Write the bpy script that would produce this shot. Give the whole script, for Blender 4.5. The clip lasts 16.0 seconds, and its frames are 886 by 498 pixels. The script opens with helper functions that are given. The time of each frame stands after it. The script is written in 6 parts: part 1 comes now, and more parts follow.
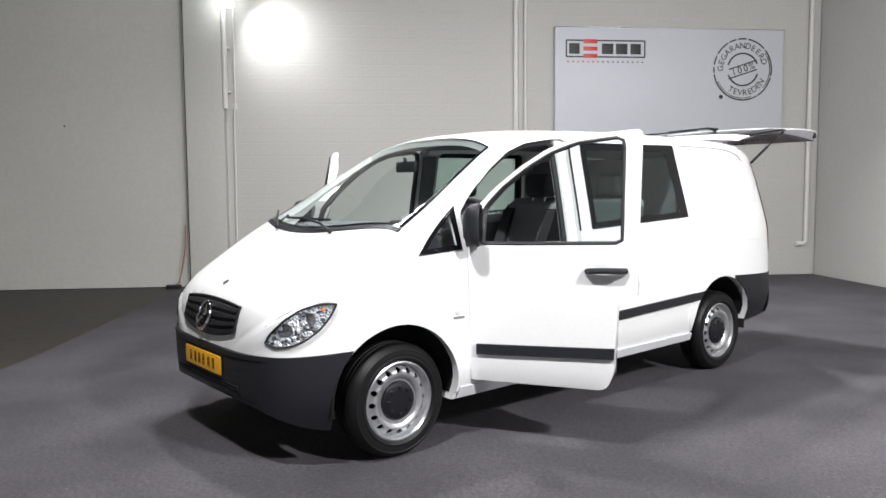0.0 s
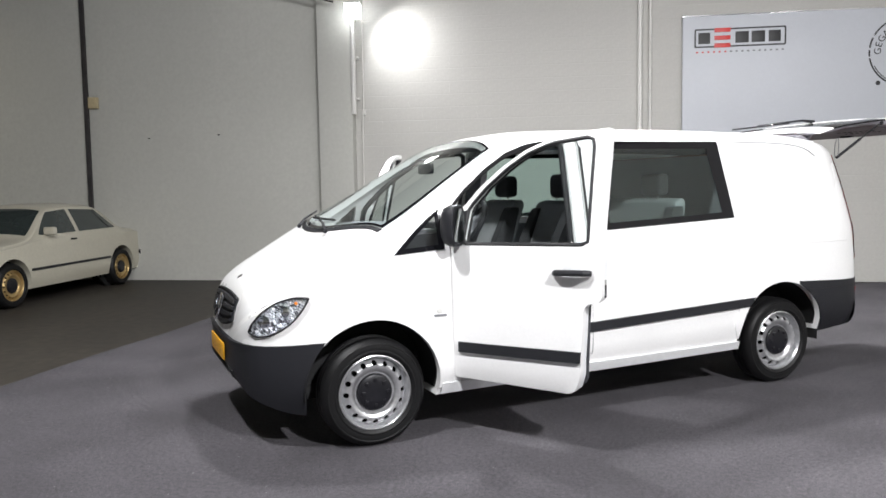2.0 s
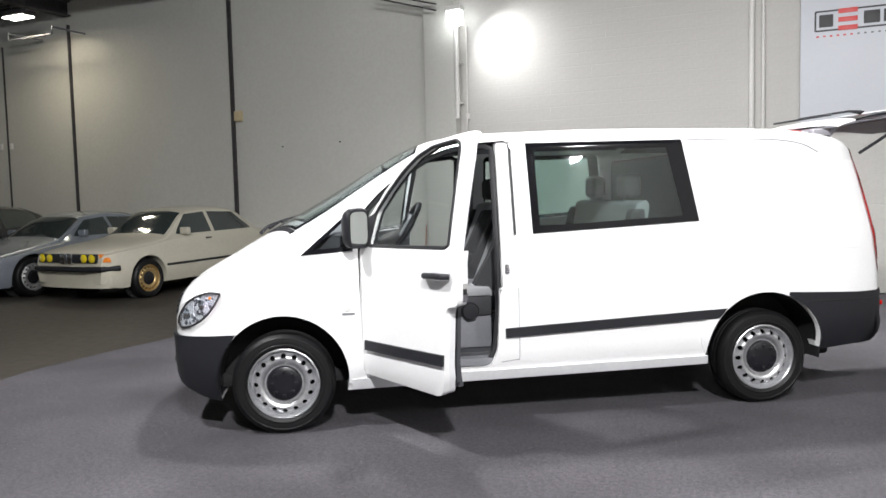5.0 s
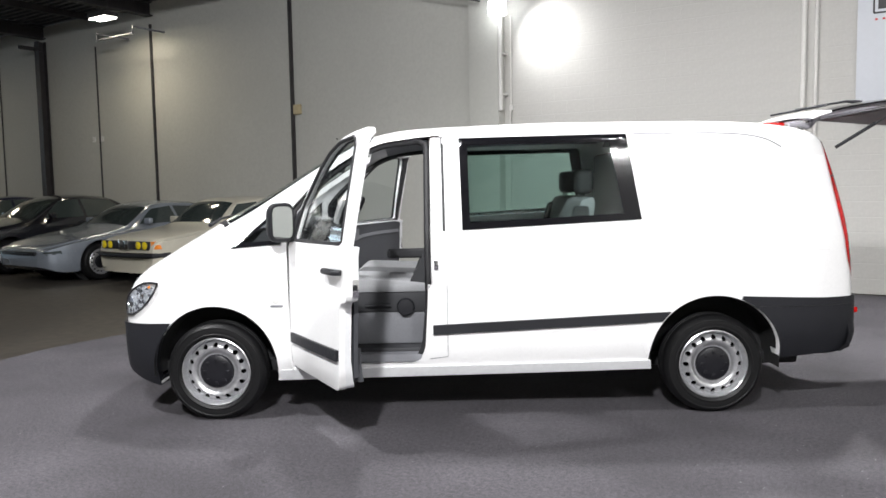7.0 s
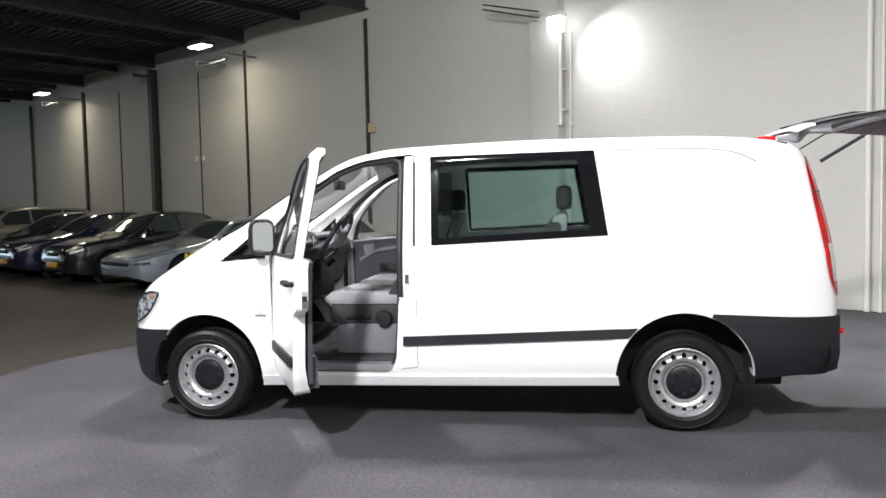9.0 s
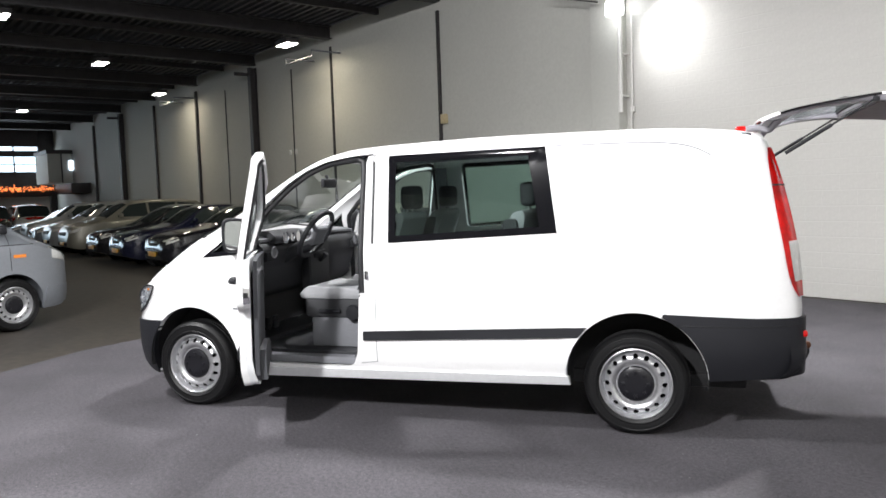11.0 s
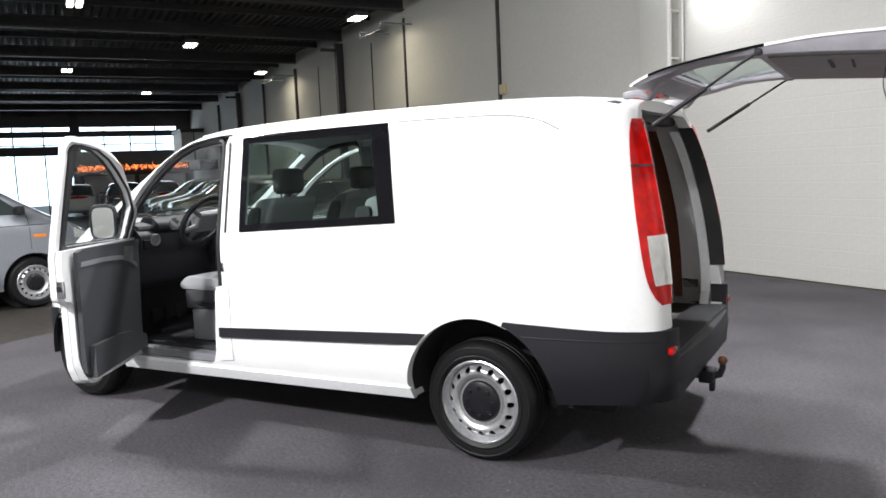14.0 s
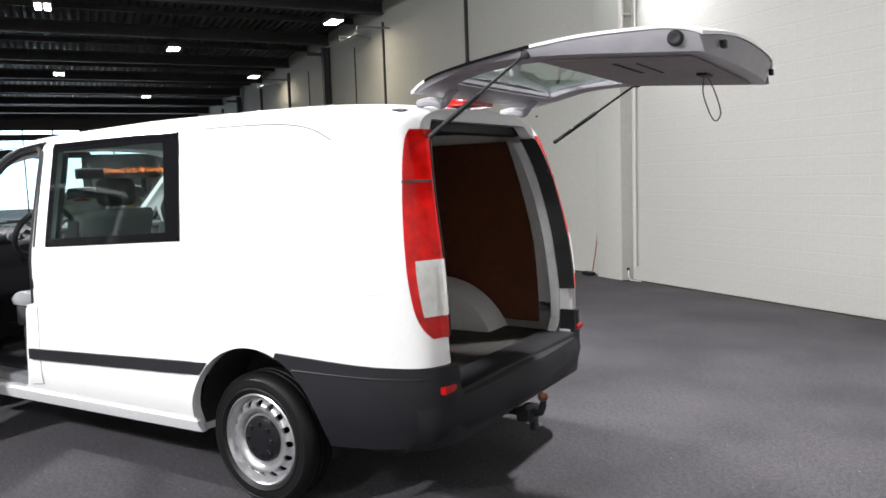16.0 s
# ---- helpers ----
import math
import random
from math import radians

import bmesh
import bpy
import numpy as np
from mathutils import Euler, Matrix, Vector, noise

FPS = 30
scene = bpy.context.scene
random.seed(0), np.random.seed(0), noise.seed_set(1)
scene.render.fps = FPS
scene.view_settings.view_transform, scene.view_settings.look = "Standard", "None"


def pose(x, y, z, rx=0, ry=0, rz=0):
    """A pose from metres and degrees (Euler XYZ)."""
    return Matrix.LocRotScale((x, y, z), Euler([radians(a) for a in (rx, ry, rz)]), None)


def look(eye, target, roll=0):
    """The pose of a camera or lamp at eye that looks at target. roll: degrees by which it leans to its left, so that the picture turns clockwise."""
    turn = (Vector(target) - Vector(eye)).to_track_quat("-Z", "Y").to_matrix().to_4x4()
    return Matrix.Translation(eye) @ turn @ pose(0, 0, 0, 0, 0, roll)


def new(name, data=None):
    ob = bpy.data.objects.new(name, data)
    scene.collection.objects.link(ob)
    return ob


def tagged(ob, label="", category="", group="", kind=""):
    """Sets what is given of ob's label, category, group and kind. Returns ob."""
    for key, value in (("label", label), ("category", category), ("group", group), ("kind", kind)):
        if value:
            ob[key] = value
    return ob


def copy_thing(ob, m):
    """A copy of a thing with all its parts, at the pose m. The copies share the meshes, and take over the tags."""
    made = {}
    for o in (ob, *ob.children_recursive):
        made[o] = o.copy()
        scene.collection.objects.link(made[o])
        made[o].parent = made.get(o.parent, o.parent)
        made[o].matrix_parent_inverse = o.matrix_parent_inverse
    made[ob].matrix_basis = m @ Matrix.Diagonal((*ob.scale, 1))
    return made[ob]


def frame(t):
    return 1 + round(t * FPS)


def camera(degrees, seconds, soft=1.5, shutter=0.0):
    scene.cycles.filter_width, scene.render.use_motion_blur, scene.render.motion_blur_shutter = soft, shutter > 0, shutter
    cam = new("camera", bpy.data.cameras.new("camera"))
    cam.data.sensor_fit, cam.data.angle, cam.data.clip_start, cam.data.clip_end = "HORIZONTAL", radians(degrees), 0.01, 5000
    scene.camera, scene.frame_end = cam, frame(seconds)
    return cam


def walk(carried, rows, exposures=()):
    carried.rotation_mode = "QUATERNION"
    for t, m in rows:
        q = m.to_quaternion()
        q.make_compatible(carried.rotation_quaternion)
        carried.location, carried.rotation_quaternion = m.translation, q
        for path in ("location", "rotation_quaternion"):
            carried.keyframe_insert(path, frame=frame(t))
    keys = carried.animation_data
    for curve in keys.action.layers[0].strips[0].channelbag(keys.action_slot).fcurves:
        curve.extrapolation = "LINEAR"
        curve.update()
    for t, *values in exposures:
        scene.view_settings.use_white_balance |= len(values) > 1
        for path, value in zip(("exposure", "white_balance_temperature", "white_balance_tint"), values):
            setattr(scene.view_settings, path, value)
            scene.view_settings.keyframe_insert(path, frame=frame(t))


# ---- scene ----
cam = camera(60.0, 16.0, soft=1.6)

PATH = [
    (0, (-2.433, -4.273, 1.49), (-1.176, -2.725, 1.331), -0.4),
    (0.5, (-2.193, -4.495, 1.481), (-1.075, -2.844, 1.326), -1.0),
    (1, (-1.925, -4.701, 1.48), (-0.886, -2.999, 1.323), -0.7),
    (1.5, (-1.655, -4.911, 1.461), (-0.724, -3.147, 1.317), -1.3),
    (2, (-1.429, -5.054, 1.494), (-0.611, -3.235, 1.337), -0.9),
    (2.5, (-1.158, -5.185, 1.484), (-0.439, -3.326, 1.322), -0.6),
    (3, (-0.859, -5.318, 1.46), (-0.239, -3.423, 1.315), -1.2),
    (5.5, (0.634, -5.731, 1.474), (0.83, -3.746, 1.329), -1.2),
    (6, (0.919, -5.748, 1.473), (1.044, -3.757, 1.328), -1.1),
    (6.5, (1.208, -5.745, 1.474), (1.287, -3.752, 1.322), -0.9),
    (7, (1.507, -5.748, 1.482), (1.494, -3.755, 1.32), -1.0),
    (7.5, (1.784, -5.755, 1.48), (1.764, -3.761, 1.322), -0.9),
    (8, (2.053, -5.789, 1.481), (1.973, -3.796, 1.336), -0.9),
    (8.5, (2.254, -5.852, 1.474), (2.048, -3.867, 1.352), -1.0),
    (11, (3.593, -5.644, 1.527), (2.953, -3.754, 1.381), -1.9),
    (11.5, (3.879, -5.526, 1.53), (3.163, -3.666, 1.375), -2.0),
    (12, (4.171, -5.354, 1.522), (3.444, -3.498, 1.354), -2.2),
    (12.5, (4.41, -5.162, 1.524), (3.542, -3.369, 1.347), -2.0),
    (13, (4.622, -4.933, 1.534), (3.6, -3.224, 1.347), -2.5),
    (13.5, (4.797, -4.626, 1.526), (3.782, -2.914, 1.322), -2.1),
    (14, (5.004, -4.348, 1.527), (4.015, -2.621, 1.323), -2.5),
    (14.5, (5.204, -4.138, 1.527), (4.197, -2.42, 1.336), -1.9),
    (15, (5.414, -3.9, 1.529), (4.419, -2.175, 1.341), -2.1),
    (15.5, (5.626, -3.692, 1.539), (4.591, -1.991, 1.354), -2.0),
    (16, (5.821, -3.421, 1.528), (4.774, -1.728, 1.339), -2.0),
]
walk(cam, [(t, look(eye, target, roll)) for t, eye, target, roll in PATH],
     exposures=[(0, 0.06), (3, 0.14), (7, 0.22), (12, 0.36), (16, 0.34)])

# ---- world and lights ----
ROOM = pose(2.2, 7.15, 0, 0, 0, -33)          # x along the long wall, -y into the hall, z up


def room_point(u, n, z):
    """A place by metres along the long wall, metres out from it and height."""
    return ROOM @ Vector((u, -n, z))


world = bpy.data.worlds.new("hall_air")
scene.world = world
world.use_nodes = True
world.node_tree.nodes["Background"].inputs[0].default_value = (0.75, 0.85, 1.0, 1)
world.node_tree.nodes["Background"].inputs[1].default_value = 0.25


def lamp_area(name, eye, target, size, watts, colour=(1, 1, 1), size_y=None, spread=180):
    data = bpy.data.lights.new(name, "AREA")
    data.energy, data.color, data.size, data.spread = watts, colour, size, radians(spread)
    if size_y:
        data.shape, data.size_y = "RECTANGLE", size_y
    ob = new(name, data)
    ob.matrix_world = look(eye, target)
    return ob


COOL = (0.985, 0.98, 0.99)
# floodlights of the photo corner: four over the van, two behind the walk
lamp_area("flood_lamp", (0.75, 1.25, 5.5), (1.4, -0.6, 0), 0.3, 240, COOL, 0.3)
lamp_area("flood_lamp", (3.0, 1.3, 5.5), (2.4, -0.6, 0), 0.22, 120, COOL, 0.22)
lamp_area("flood_lamp", (5.6, 2.3, 5.5), (4.6, -0.2, 0), 0.25, 185, COOL, 0.25, 115)
lamp_area("flood_lamp", (-2.3, -2.2, 5.4), (0.6, -0.9, 0.3), 0.3, 330, COOL, 0.3)
lamp_area("flood_lamp", (0.7, -7.4, 5.25), (1.5, -0.8, 0.4), 0.34, 660, COOL, 0.35)
lamp_area("flood_lamp", (4.4, -7.6, 5.0), (2.9, -0.8, 0.4), 0.45, 230, COOL, 0.35)
# the floodlight on the wall pipe, washing the wall beside it
lamp_area("wall_flood_lamp", room_point(0.66, 0.50, 4.27), room_point(1.6, 0.0, 3.35), 0.16, 17, COOL, 0.2, 118)
# daylight through the glazed end of the hall
lamp_area("end_window_daylight", room_point(-39.5, 6.0, 3.2), room_point(-20, 6, 0.5), 12, 130, (0.85, 0.93, 1.0), 3.0)

# ---- materials ----
def shade(name, base, rough=0.6, metal=0.0, vary=0.12, grain=30.0, stain=1.2, bump=0.0, bump_scale=None, coat=0.0, spec=0.5):
    """A surface with a fine grain and broad stains, at real-world size."""
    m = bpy.data.materials.new(name)
    m.use_nodes = True
    nt = m.node_tree
    b = nt.nodes["Principled BSDF"]
    b.inputs["Roughness"].default_value, b.inputs["Metallic"].default_value = rough, metal
    b.inputs["Coat Weight"].default_value, b.inputs["Coat Roughness"].default_value = coat, 0.08
    b.inputs["Specular IOR Level"].default_value = spec
    co = nt.nodes.new("ShaderNodeTexCoord")
    fine, broad = nt.nodes.new("ShaderNodeTexNoise"), nt.nodes.new("ShaderNodeTexNoise")
    fine.inputs["Scale"].default_value, broad.inputs["Scale"].default_value = grain, stain
    fine.inputs["Detail"].default_value, broad.inputs["Detail"].default_value = 3, 4
    for n in (fine, broad):
        nt.links.new(co.outputs["Object"], n.inputs["Vector"])
    mul = nt.nodes.new("ShaderNodeMath")
    mul.operation = "MULTIPLY"
    nt.links.new(fine.outputs["Fac"], mul.inputs[0])
    nt.links.new(broad.outputs["Fac"], mul.inputs[1])
    ramp = nt.nodes.new("ShaderNodeMapRange")
    ramp.inputs["From Min"].default_value, ramp.inputs["From Max"].default_value = 0.12, 0.40
    ramp.inputs["To Min"].default_value, ramp.inputs["To Max"].default_value = 1 - vary, 1 + vary
    nt.links.new(mul.outputs[0], ramp.inputs["Value"])
    mix = nt.nodes.new("ShaderNodeVectorMath")
    mix.operation = "SCALE"
    mix.inputs[0].default_value = base
    nt.links.new(ramp.outputs[0], mix.inputs["Scale"])
    nt.links.new(mix.outputs[0], b.inputs["Base Color"])
    rr = nt.nodes.new("ShaderNodeMapRange")
    rr.inputs["To Min"].default_value, rr.inputs["To Max"].default_value = max(0.02, rough * 0.85), min(1, rough * 1.15)
    nt.links.new(broad.outputs["Fac"], rr.inputs["Value"])
    nt.links.new(rr.outputs[0], b.inputs["Roughness"])
    if bump:
        bn = nt.nodes.new("ShaderNodeBump")
        bn.inputs["Strength"].default_value, bn.inputs["Distance"].default_value = bump, 0.004
        if bump_scale:
            tex = nt.nodes.new("ShaderNodeTexNoise")
            tex.inputs["Scale"].default_value = bump_scale
            nt.links.new(co.outputs["Object"], tex.inputs["Vector"])
        else:
            tex = fine
        nt.links.new(tex.outputs["Fac"], bn.inputs["Height"])
        nt.links.new(bn.outputs[0], b.inputs["Normal"])
    return m


def pane_glass(name, tint=(0.75, 0.85, 0.83), gloss=0.02):
    """Thin glass: clear with a tint, and mirror gloss by Fresnel."""
    m = bpy.data.materials.new(name)
    m.use_nodes = True
    nt = m.node_tree
    nt.nodes.clear()
    out, mixer = nt.nodes.new("ShaderNodeOutputMaterial"), nt.nodes.new("ShaderNodeMixShader")
    clear, mirror, facing = nt.nodes.new("ShaderNodeBsdfTransparent"), nt.nodes.new("ShaderNodeBsdfGlossy"), nt.nodes.new("ShaderNodeLayerWeight")
    power, fres = nt.nodes.new("ShaderNodeMath"), nt.nodes.new("ShaderNodeMapRange")
    clear.inputs[0].default_value = (*tint, 1)
    mirror.inputs["Roughness"].default_value = gloss
    facing.inputs["Blend"].default_value = 0.5
    power.operation, power.inputs[1].default_value = "POWER", 5.0
    fres.inputs["To Min"].default_value, fres.inputs["To Max"].default_value = 0.055, 0.9
    nt.links.new(facing.outputs["Facing"], power.inputs[0])
    nt.links.new(power.outputs[0], fres.inputs["Value"])
    nt.links.new(fres.outputs[0], mixer.inputs[0])
    nt.links.new(clear.outputs[0], mixer.inputs[1])
    nt.links.new(mirror.outputs[0], mixer.inputs[2])
    nt.links.new(mixer.outputs[0], out.inputs[0])
    return m


def lamp_facets(name):
    """Bright pressed reflector: mirror facets of many tilts, dark and light glints painted in."""
    m = bpy.data.materials.new(name)
    m.use_nodes = True
    nt = m.node_tree
    b = nt.nodes["Principled BSDF"]
    b.inputs["Metallic"].default_value, b.inputs["Roughness"].default_value = 0.55, 0.12
    co, cell, fold, ramp, bump = (nt.nodes.new("ShaderNode" + k) for k in ("TexCoord", "TexVoronoi", "TexVoronoi", "ValToRGB", "Bump"))
    cell.inputs["Scale"].default_value, fold.inputs["Scale"].default_value = 48.0, 75.0
    for n in (cell, fold):
        nt.links.new(co.outputs["Object"], n.inputs["Vector"])
    grey = nt.nodes.new("ShaderNodeSeparateColor")
    nt.links.new(cell.outputs["Color"], grey.inputs[0])
    nt.links.new(grey.outputs[0], ramp.inputs[0])
    ramp.color_ramp.elements[0].position, ramp.color_ramp.elements[0].color = 0.15, (0.16, 0.16, 0.18, 1)
    ramp.color_ramp.elements[1].position, ramp.color_ramp.elements[1].color = 0.42, (0.95, 0.96, 0.98, 1)
    nt.links.new(ramp.outputs[0], b.inputs["Base Color"])
    bump.inputs["Strength"].default_value, bump.inputs["Distance"].default_value = 1.0, 0.012
    nt.links.new(fold.outputs["Distance"], bump.inputs["Height"])
    nt.links.new(bump.outputs[0], b.inputs["Normal"])
    return m


def glow(name, colour, strength):
    m = bpy.data.materials.new(name)
    m.use_nodes = True
    b = m.node_tree.nodes["Principled BSDF"]
    b.inputs["Base Color"].default_value = (*colour, 1)
    b.inputs["Emission Color"].default_value = (*colour, 1)
    b.inputs["Emission Strength"].default_value = strength
    return m


WHITE_PAINT = shade("white_paint", (0.82, 0.82, 0.82), 0.28, vary=0.02, grain=60, stain=0.8, coat=0.5)
WHITE_FILM = shade("white_inner_paint", (0.72, 0.73, 0.74), 0.4, vary=0.05)
BLACK_PLASTIC = shade("grained_black_plastic", (0.015, 0.0155, 0.0185), 0.5, spec=0.3, vary=0.2, grain=300, bump=0.25, bump_scale=500)
BUMPER = shade("dark_grey_bumper_plastic", (0.0135, 0.014, 0.0172), 0.5, spec=0.3, vary=0.15, grain=200, bump=0.15, bump_scale=600)
RUBBER = shade("tyre_rubber", (0.005, 0.005, 0.0055), 0.5, spec=0.3, vary=0.3, grain=80, bump=0.2)
STEEL_RIM = shade("silver_steel_rim", (0.60, 0.605, 0.62), 0.3, 0.8, vary=0.12, grain=60)
CAP_PLASTIC = shade("black_cap_plastic", (0.008, 0.008, 0.0105), 0.3, vary=0.2)
DARK = shade("dark_underbody", (0.012, 0.012, 0.013), 0.9, vary=0.3)
SEAL = shade("rubber_seal", (0.012, 0.012, 0.014), 0.55, vary=0.2)
CHROME = shade("chrome", (0.8, 0.8, 0.82), 0.12, 1.0, vary=0.03)
MIRROR = shade("mirror_glass", (0.9, 0.9, 0.9), 0.02, 1.0, vary=0.0)
RED_LENS = shade("red_lens", (0.46, 0.003, 0.002), 0.14, vary=0.4, grain=18, stain=5, coat=0.25, spec=0.3)
CLEAR_LENS = shade("clear_lens", (0.60, 0.60, 0.58), 0.12, vary=0.12, grain=30, coat=1.0)
AMBER = shade("amber_lens", (0.75, 0.22, 0.02), 0.15, vary=0.05, coat=1.0)
REFLECTOR = lamp_facets("lamp_reflector")
CLEAR = pane_glass("clear_glass", (0.93, 0.96, 0.955))
TINTED = pane_glass("green_tinted_glass", (0.78, 0.87, 0.845))
LENS_GLASS = pane_glass("lamp_glass", (0.93, 0.95, 0.97))
FRIT = shade("black_glass_border", (0.006, 0.006, 0.0075), 0.08, spec=0.3, vary=0.05)
SEAT_GREY = shade("grey_seat_cloth", (0.26, 0.27, 0.28), 0.9, vary=0.2, grain=220, bump=0.3, bump_scale=400)
SEAT_PALE = shade("pale_grey_seat_cloth", (0.27, 0.275, 0.285), 0.9, vary=0.15, grain=220, bump=0.3, bump_scale=400)
DOOR_TRIM = shade("grey_door_lining", (0.046, 0.048, 0.055), 0.6, vary=0.12, grain=150, bump=0.1, bump_scale=400)
# white gate paint darkened to grey: its shade is put into the colour
SHADED_GATE_WHITE = shade("shaded_white_gate_paint", (0.30, 0.292, 0.32), 0.4, vary=0.12, grain=12, stain=3)
SEAT_DARK = shade("dark_seat_cloth", (0.032, 0.033, 0.036), 0.9, vary=0.2, grain=220, bump=0.3, bump_scale=400)
TRIM_GREY = shade("grey_trim_plastic", (0.16, 0.164, 0.178), 0.6, vary=0.1, grain=150, bump=0.1, bump_scale=400)
TRIM_DARK = shade("dark_trim_plastic", (0.022, 0.023, 0.026), 0.55, vary=0.15, grain=150)
DASH = shade("dashboard_plastic", (0.032, 0.033, 0.037), 0.55, vary=0.12, grain=150)
PLYWOOD = shade("brown_plywood", (0.115, 0.037, 0.016), 0.5, vary=0.25, grain=25, stain=3)
CARGO_MAT = shade("cargo_floor", (0.03, 0.026, 0.022), 0.8, vary=0.3)
PLATE = shade("yellow_plate", (0.85, 0.42, 0.02), 0.4, vary=0.03)
INK = shade("black_ink", (0.015, 0.015, 0.017), 0.5, vary=0.1)
BLUE_BAND = shade("blue_band", (0.02, 0.05, 0.45), 0.4, vary=0.03)



def carpet_felt(name, base):
    """Needle felt: fine fibres, mottling, broad wear and a sprinkle of pale lint."""
    m = shade(name, base, 0.95, vary=0.36, grain=42, stain=1.1, bump=0.8, bump_scale=520, spec=0.3)
    nt = m.node_tree
    b = nt.nodes["Principled BSDF"]
    old = b.inputs["Base Color"].links[0].from_socket
    co = nt.nodes.new("ShaderNodeTexCoord")
    fine, lint = nt.nodes.new("ShaderNodeTexNoise"), nt.nodes.new("ShaderNodeTexVoronoi")
    fine.inputs["Scale"].default_value, fine.inputs["Detail"].default_value, fine.inputs["Roughness"].default_value = 130, 5, 0.8
    lint.inputs["Scale"].default_value = 11.0
    for n in (fine, lint):
        nt.links.new(co.outputs["Object"], n.inputs["Vector"])
    gain = nt.nodes.new("ShaderNodeMapRange")
    gain.inputs["From Min"].default_value, gain.inputs["From Max"].default_value = 0.3, 0.7
    gain.inputs["To Min"].default_value, gain.inputs["To Max"].default_value = 0.2, 1.8
    nt.links.new(fine.outputs["Fac"], gain.inputs["Value"])
    scaled = nt.nodes.new("ShaderNodeVectorMath")
    scaled.operation = "SCALE"
    nt.links.new(old, scaled.inputs[0])
    nt.links.new(gain.outputs[0], scaled.inputs["Scale"])
    spot = nt.nodes.new("ShaderNodeMath")
    spot.operation, spot.inputs[1].default_value = "LESS_THAN", 0.04
    nt.links.new(lint.outputs["Distance"], spot.inputs[0])
    mix = nt.nodes.new("ShaderNodeMix")
    mix.data_type = "RGBA"
    mix.inputs["B"].default_value = (0.30, 0.30, 0.31, 1)
    nt.links.new(spot.outputs[0], mix.inputs["Factor"])
    nt.links.new(scaled.outputs[0], mix.inputs["A"])
    nt.links.new(mix.outputs["Result"], b.inputs["Base Color"])
    return m


CARPET = carpet_felt("dark_grey_carpet", (0.073, 0.0685, 0.077))
CONCRETE = shade("worn_concrete", (0.036, 0.031, 0.025), 0.6, vary=0.45, grain=9, stain=0.6, bump=0.1)
WALL_PAINT = shade("painted_wall", (0.51, 0.51, 0.474), 0.75, vary=0.05, grain=18, stain=0.45, bump=0.12)
BRICK_PAINT = shade("white_painted_brick", (0.49, 0.482, 0.456), 0.7, vary=0.05, grain=25, stain=0.5, bump=0.2)
CEILING_STEEL = shade("dark_steel_deck", (0.085, 0.087, 0.096), 0.5, 0.2, vary=0.3, grain=6, stain=0.7)
BEAM_STEEL = shade("dark_painted_steel", (0.034, 0.031, 0.033), 0.55, vary=0.25, grain=10)
PIPE_PAINT = shade("white_painted_pipe", (0.66, 0.65, 0.62), 0.5, vary=0.06)
SIGN_WHITE = shade("white_sign_panel", (0.54, 0.56, 0.60), 0.5, vary=0.02)
SIGN_RED = shade("red_sign_print", (0.55, 0.02, 0.015), 0.4, vary=0.04)
BEIGE = shade("beige_plastic", (0.50, 0.42, 0.26), 0.5, vary=0.08)
SOCKET_WHITE = shade("white_plastic", (0.75, 0.75, 0.73), 0.4, vary=0.04)
TUBE = glow("fluorescent_tube", (1.0, 0.97, 0.9), 9)
FLOOD_GLOW = glow("floodlight_glass", (0.95, 0.98, 1.0), 9)
WINDOW_GLOW = glow("bright_sky_backdrop", (0.70, 0.84, 1.0), 3.0)
GARLAND = glow("orange_light_garland", (1.0, 0.27, 0.07), 1.5)

# ---- mesh tools ----
def finish(bm, smooth=35):
    """Normals out, smooth faces with sharp edges past the angle."""
    bmesh.ops.recalc_face_normals(bm, faces=bm.faces)
    for f in bm.faces:
        f.smooth = smooth > 0
    if smooth > 0:
        for e in bm.edges:
            if len(e.link_faces) == 2 and e.calc_face_angle(0) > radians(smooth):
                e.smooth = False


def mesh_of(name, bm, material, smooth=35):
    finish(bm, smooth)
    me = bpy.data.meshes.new(name)
    bm.to_mesh(me)
    bm.free()
    me.materials.append(material)
    return me


def part(name, bm, material, parent, label="", smooth=35):
    """One mesh object under a thing or a part; coordinates are those of the top thing."""
    ob = new(name, mesh_of(name, bm, material, smooth) if isinstance(bm, bmesh.types.BMesh) else bm)
    ob.parent = parent
    if label:
        tagged(ob, label)
    return ob


def thing(name, label, category, group="", kind="", m=None):
    ob = new(name)
    ob.empty_display_size = 0.1
    if m is not None:
        ob.matrix_world = m
    return tagged(ob, label, category, group, kind)


def solid(name, bm, material, label="", category="", group="", kind="", m=None, smooth=35):
    ob = new(name, mesh_of(name, bm, material, smooth))
    if m is not None:
        ob.matrix_world = m
    return tagged(ob, label, category, group, kind)


def bevel_all(bm, geom_edges, w, seg=2):
    bmesh.ops.bevel(bm, geom=geom_edges, offset=w, segments=seg, profile=0.6, affect="EDGES", clamp_overlap=True)


def add_box(bm, c, s, bevel=0.0, seg=2, m=None):
    """A box by centre and size, its edges rounded, into bm."""
    t = bmesh.new()
    bmesh.ops.create_cube(t, size=1, matrix=Matrix.Translation(c) @ Matrix.Diagonal((*s, 1)))
    if bevel:
        bevel_all(t, list(t.edges), min(bevel, min(s) * 0.45), seg)
    join(bm, t, m)
    return bm


